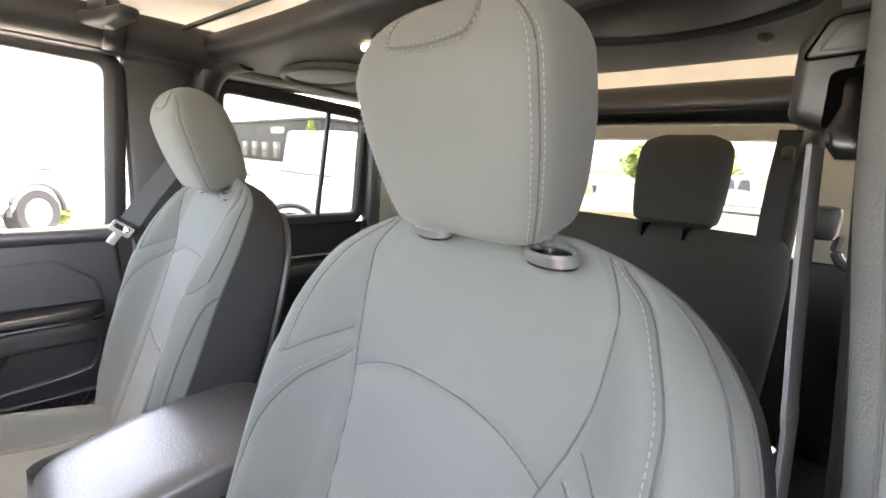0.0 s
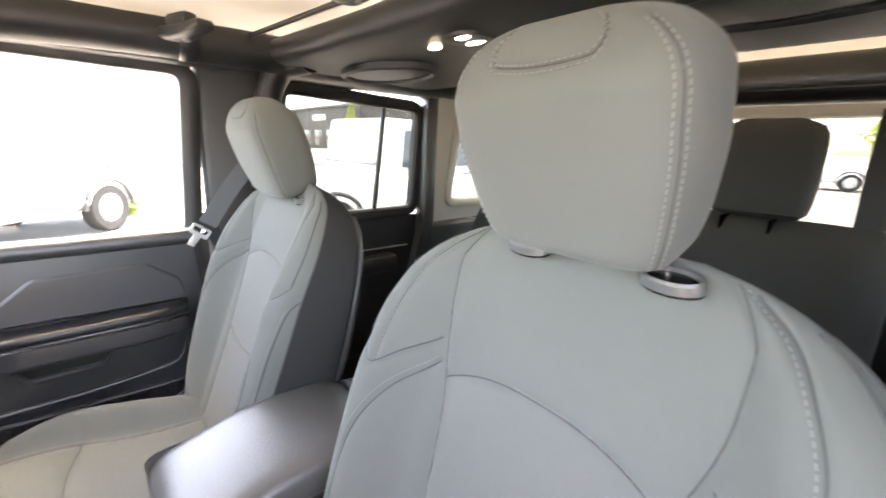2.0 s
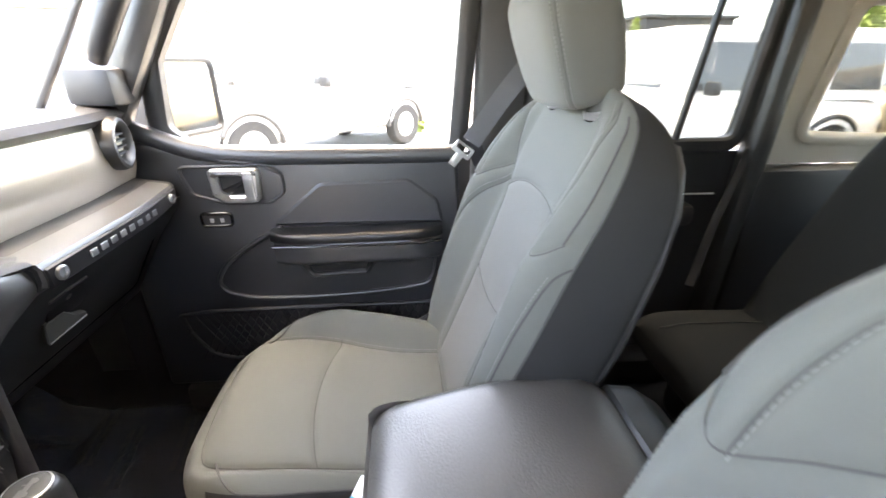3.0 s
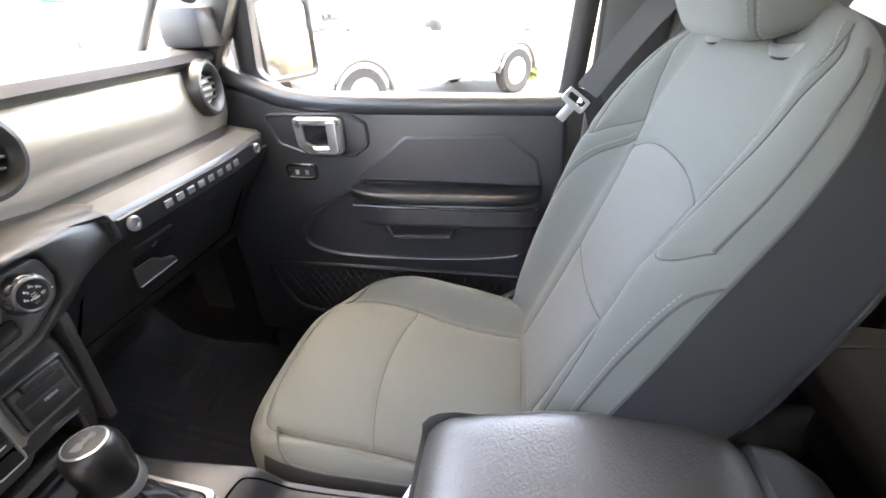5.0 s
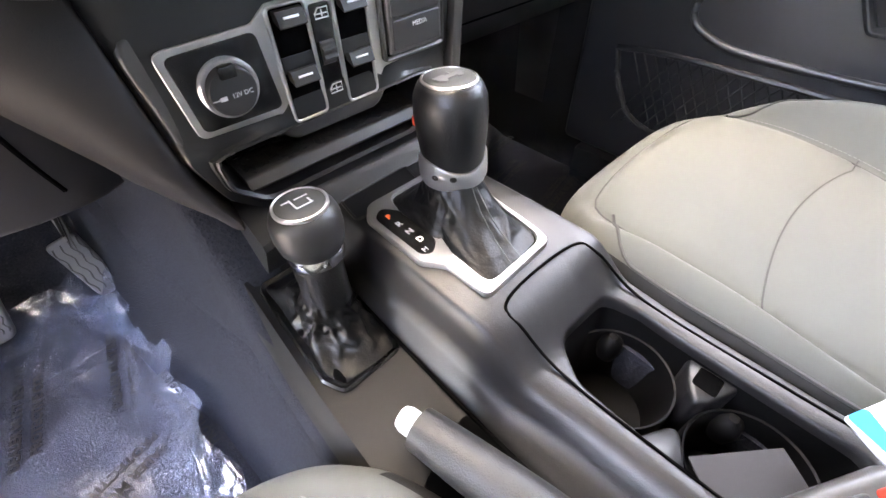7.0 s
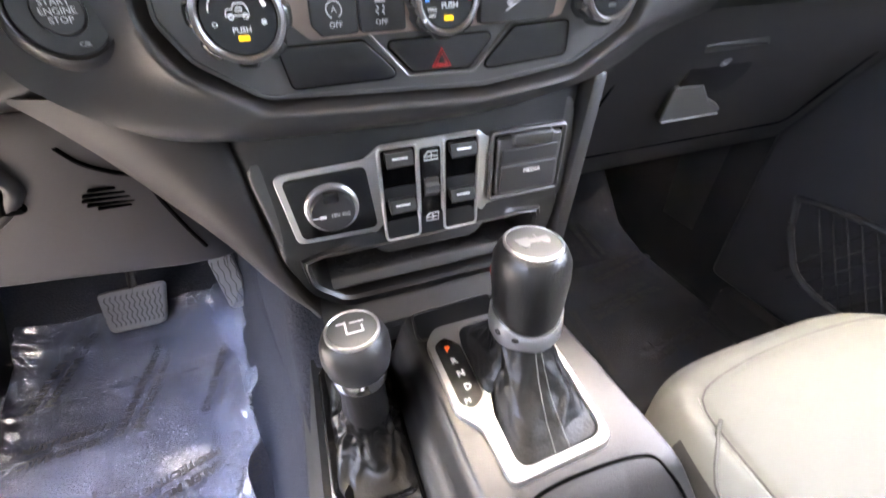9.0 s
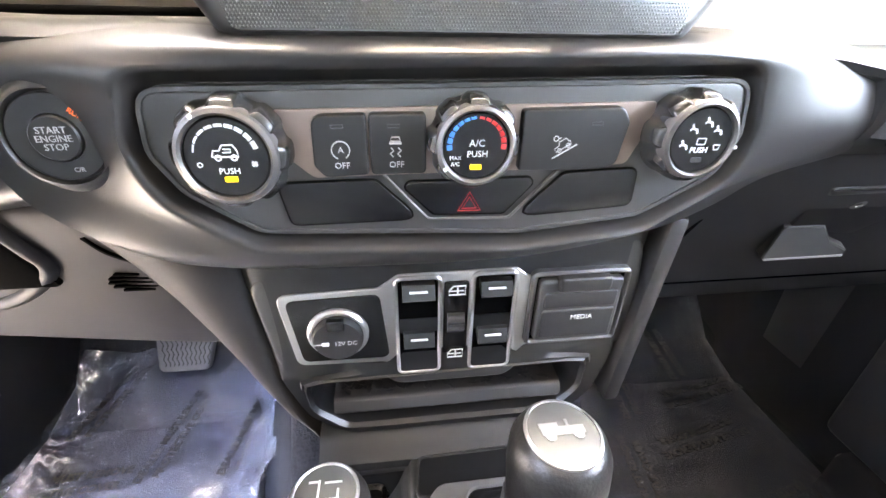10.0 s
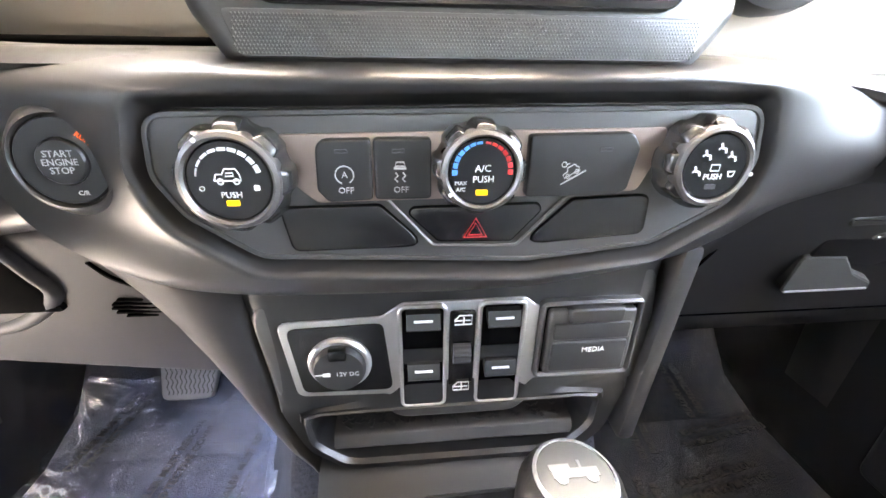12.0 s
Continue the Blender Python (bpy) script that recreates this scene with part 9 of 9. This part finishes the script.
vehicle("parked_suv", pose(5.5, -4.3, 0, 0, 0, 3), WHITEPAINT, "large white sport utility vehicle parked beside the passenger side", 1.78, 5.0, 1.95)
vehicle("parked_suv", pose(3.9, -7.6, 0, 0, 0, 60), TANPAINT, "tan vehicle parked near the white one", 1.5, 4.4, 1.85)
vehicle("parked_suv", pose(4.8, 3.3, 0, 0, 0, 100), BLACKPAINT, "black and white off-road vehicle across the car park", 1.8, 4.3, 1.85)
# a dark vehicle; pale paint puts its overexposed glare into the colour
vehicle("parked_suv", pose(7.13, 1.09, 0, 0, 0, 46.6), SILVERPAINT, "dark sport utility vehicle parked at a slant, silver paint standing for its glare", 1.75, 4.7, 1.85)
vehicle("parked_suv", pose(14.0, -4.5, 0, 0, 0, 85), SILVERPAINT, "silver vehicle parked far across the lane", 1.7, 4.5, 1.85)
vehicle("parked_suv", pose(15.0, 6.5, 0, 0, 0, 88), BLACKPAINT, "dark vehicle parked far across the lane", 1.7, 4.5, 1.85)
vehicle("parked_suv", pose(6.4, -9.5, 0, 0, 0, 40), SILVERPAINT, "silver vehicle parked behind the van", 1.7, 4.6, 1.85)
vehicle("parked_suv", pose(-6.5, -27.0, 0, 0, 0, 80), SILVERPAINT, "silver vehicle seen through the rear glass", 1.6, 4.5, 1.8)
vehicle("parked_suv", pose(3.5, -24.0, 0, 0, 0, 100), WHITEPAINT, "white vehicle seen through the rear glass", 1.7, 4.5, 1.8)
vehicle("parked_suv", pose(-15, -26.0, 0, 0, 0, 80), BLACKPAINT, "dark vehicle parked behind on the lot", 1.6, 4.5, 1.8)


def leafy(name, x, y, h, r, seed, label, conic=False, count=900, trunk=True, leaf=0.10):
    rnd = random.Random(seed)
    th = thing(name, (x, y, 0), label, "tree" if trunk else "shrub")
    if trunk:
        bm = BM()
        sweep(bm, [(x, y, 0), (x + 0.05, y, h * 0.35), (x, y + 0.06, h * 0.92)], [0.035 * h, 0.022 * h, 0.005 * h], 8)
        for k in range(7):
            z, a = h * (0.3 + 0.08 * k), k * 2.4
            sweep(bm, [(x, y, z), (x + r * 0.45 * math.cos(a), y + r * 0.45 * math.sin(a), z + h * 0.08)], [0.008 * h, 0.003 * h], 5)
        part("trunk", bm, BARK, th)
    verts, faces = [], []
    for i in range(count):
        t = rnd.random()
        z = h * (0.16 + 0.84 * t) if trunk else h * t
        rr = r * ((1 - t) ** 0.8 + 0.04) if conic else r * math.sqrt(max(0.02, 1 - (2 * t - 1) ** 2))
        a = rnd.uniform(0, 2 * math.pi)
        d = rr * rnd.uniform(0.35, 1.0) * (1 + 0.25 * math.sin(3 * a + z * 2))
        c = Vector((x + d * math.cos(a), y + d * math.sin(a), z))
        s = leaf * rnd.uniform(0.6, 1.5)
        u = Vector((rnd.uniform(-1, 1), rnd.uniform(-1, 1), rnd.uniform(-0.6, 0.6))).normalized()
        w = u.cross(Vector((rnd.uniform(-1, 1), rnd.uniform(-1, 1), rnd.uniform(-1, 1)))).normalized()
        k = len(verts)
        verts += [c - u * s, c + w * s * 0.45, c + u * s, c - w * s * 0.45]
        faces.append((k, k + 1, k + 2, k + 3))
    me = bpy.data.meshes.new("crown")
    me.from_pydata([tuple(v) for v in verts], [], faces)
    me.materials.append(LEAVES)
    under(new("crown", me), th)


leafy("conifer_tree", 30.0, -40.0, 9.0, 2.4, 3, "dark green pointed conifer behind the car park", True, 1800, True, 0.35)
leafy("conifer_tree", 36.0, -40.0, 7.0, 2.2, 4, "dark green pointed conifer behind the car park", True, 1400, True, 0.35)
for i, (x, y, h) in enumerate(((-12, -66, 6.0), (4, -70, 6.5), (15, -68, 5.5), (-24, -64, 6.5), (26, -72, 6.0))):
    leafy("broadleaf_tree", x, y, h, 3.0, 10 + i, "green broadleaf tree beyond the car park", False, 1500, True, 0.40)
leafy("conifer_tree", 30.0, -16.4, 4.0, 0.9, 31, "small green conifer beyond the parked vehicles", True, 1200, True, 0.14)
leafy("shrub", 9.0, -0.7, 0.5, 0.30, 21, "bright green shrub at the edge of the lane", False, 700, False, 0.09)
leafy("shrub", 17.0, 0.6, 0.7, 0.45, 22, "bright green shrub at the edge of the lane", False, 500, False, 0.12)
leafy("shrub", 15.0, -4.6, 0.6, 0.5, 23, "green shrub between parked vehicles", False, 500, False, 0.10)

# planted strip with kerbs along the far side
bm = BM()
box(bm, (24, -2, 0.06), (3.0, 60, 0.12), 0.03)
solid("pavement", bm, CONCRETE, "raised concrete kerb strip across the car park", "kerb", kind="structure")

bld = thing("building", (68, -32, 0), "long low dark showroom building beyond the car park", "building")
bm = BM()
box(bm, (68, -32, 2.8), (40, 10, 5.6), 0.05)
part("wall", bm, FACADE, bld)
bm = BM()
box(bm, (68, -32, 5.75), (40.6, 10.6, 0.35), 0.05)
part("roof", bm, GREYP, bld)
for i in range(8):
    bm = BM()
    box(bm, (52.5 + 4 * i, -26.98, 1.6), (2.4, 0.08, 2.2), 0.03)
    part("window", bm, CARGLASS, bld)
bm = BM()
box(bm, (60, -26.9, 4.4), (4.2, 0.1, 0.8), 0.02)
part("sign_bar", bm, WHITE, bld)
bld = thing("building", (20, 34, 0), "pale low commercial building across the road", "building")
bm = BM()
box(bm, (34, 24, 2.0), (10, 26, 4.0), 0.05)
part("wall", bm, LIGHTWALL, bld)
bm = BM()
box(bm, (34, 24, 4.15), (10.6, 26.6, 0.3), 0.05)
part("roof", bm, GREYP, bld)
for i in range(6):
    bm = BM()
    box(bm, (28.98, 14 + 4 * i, 1.6), (0.08, 3.0, 2.0), 0.03)
    part("window", bm, CARGLASS, bld)
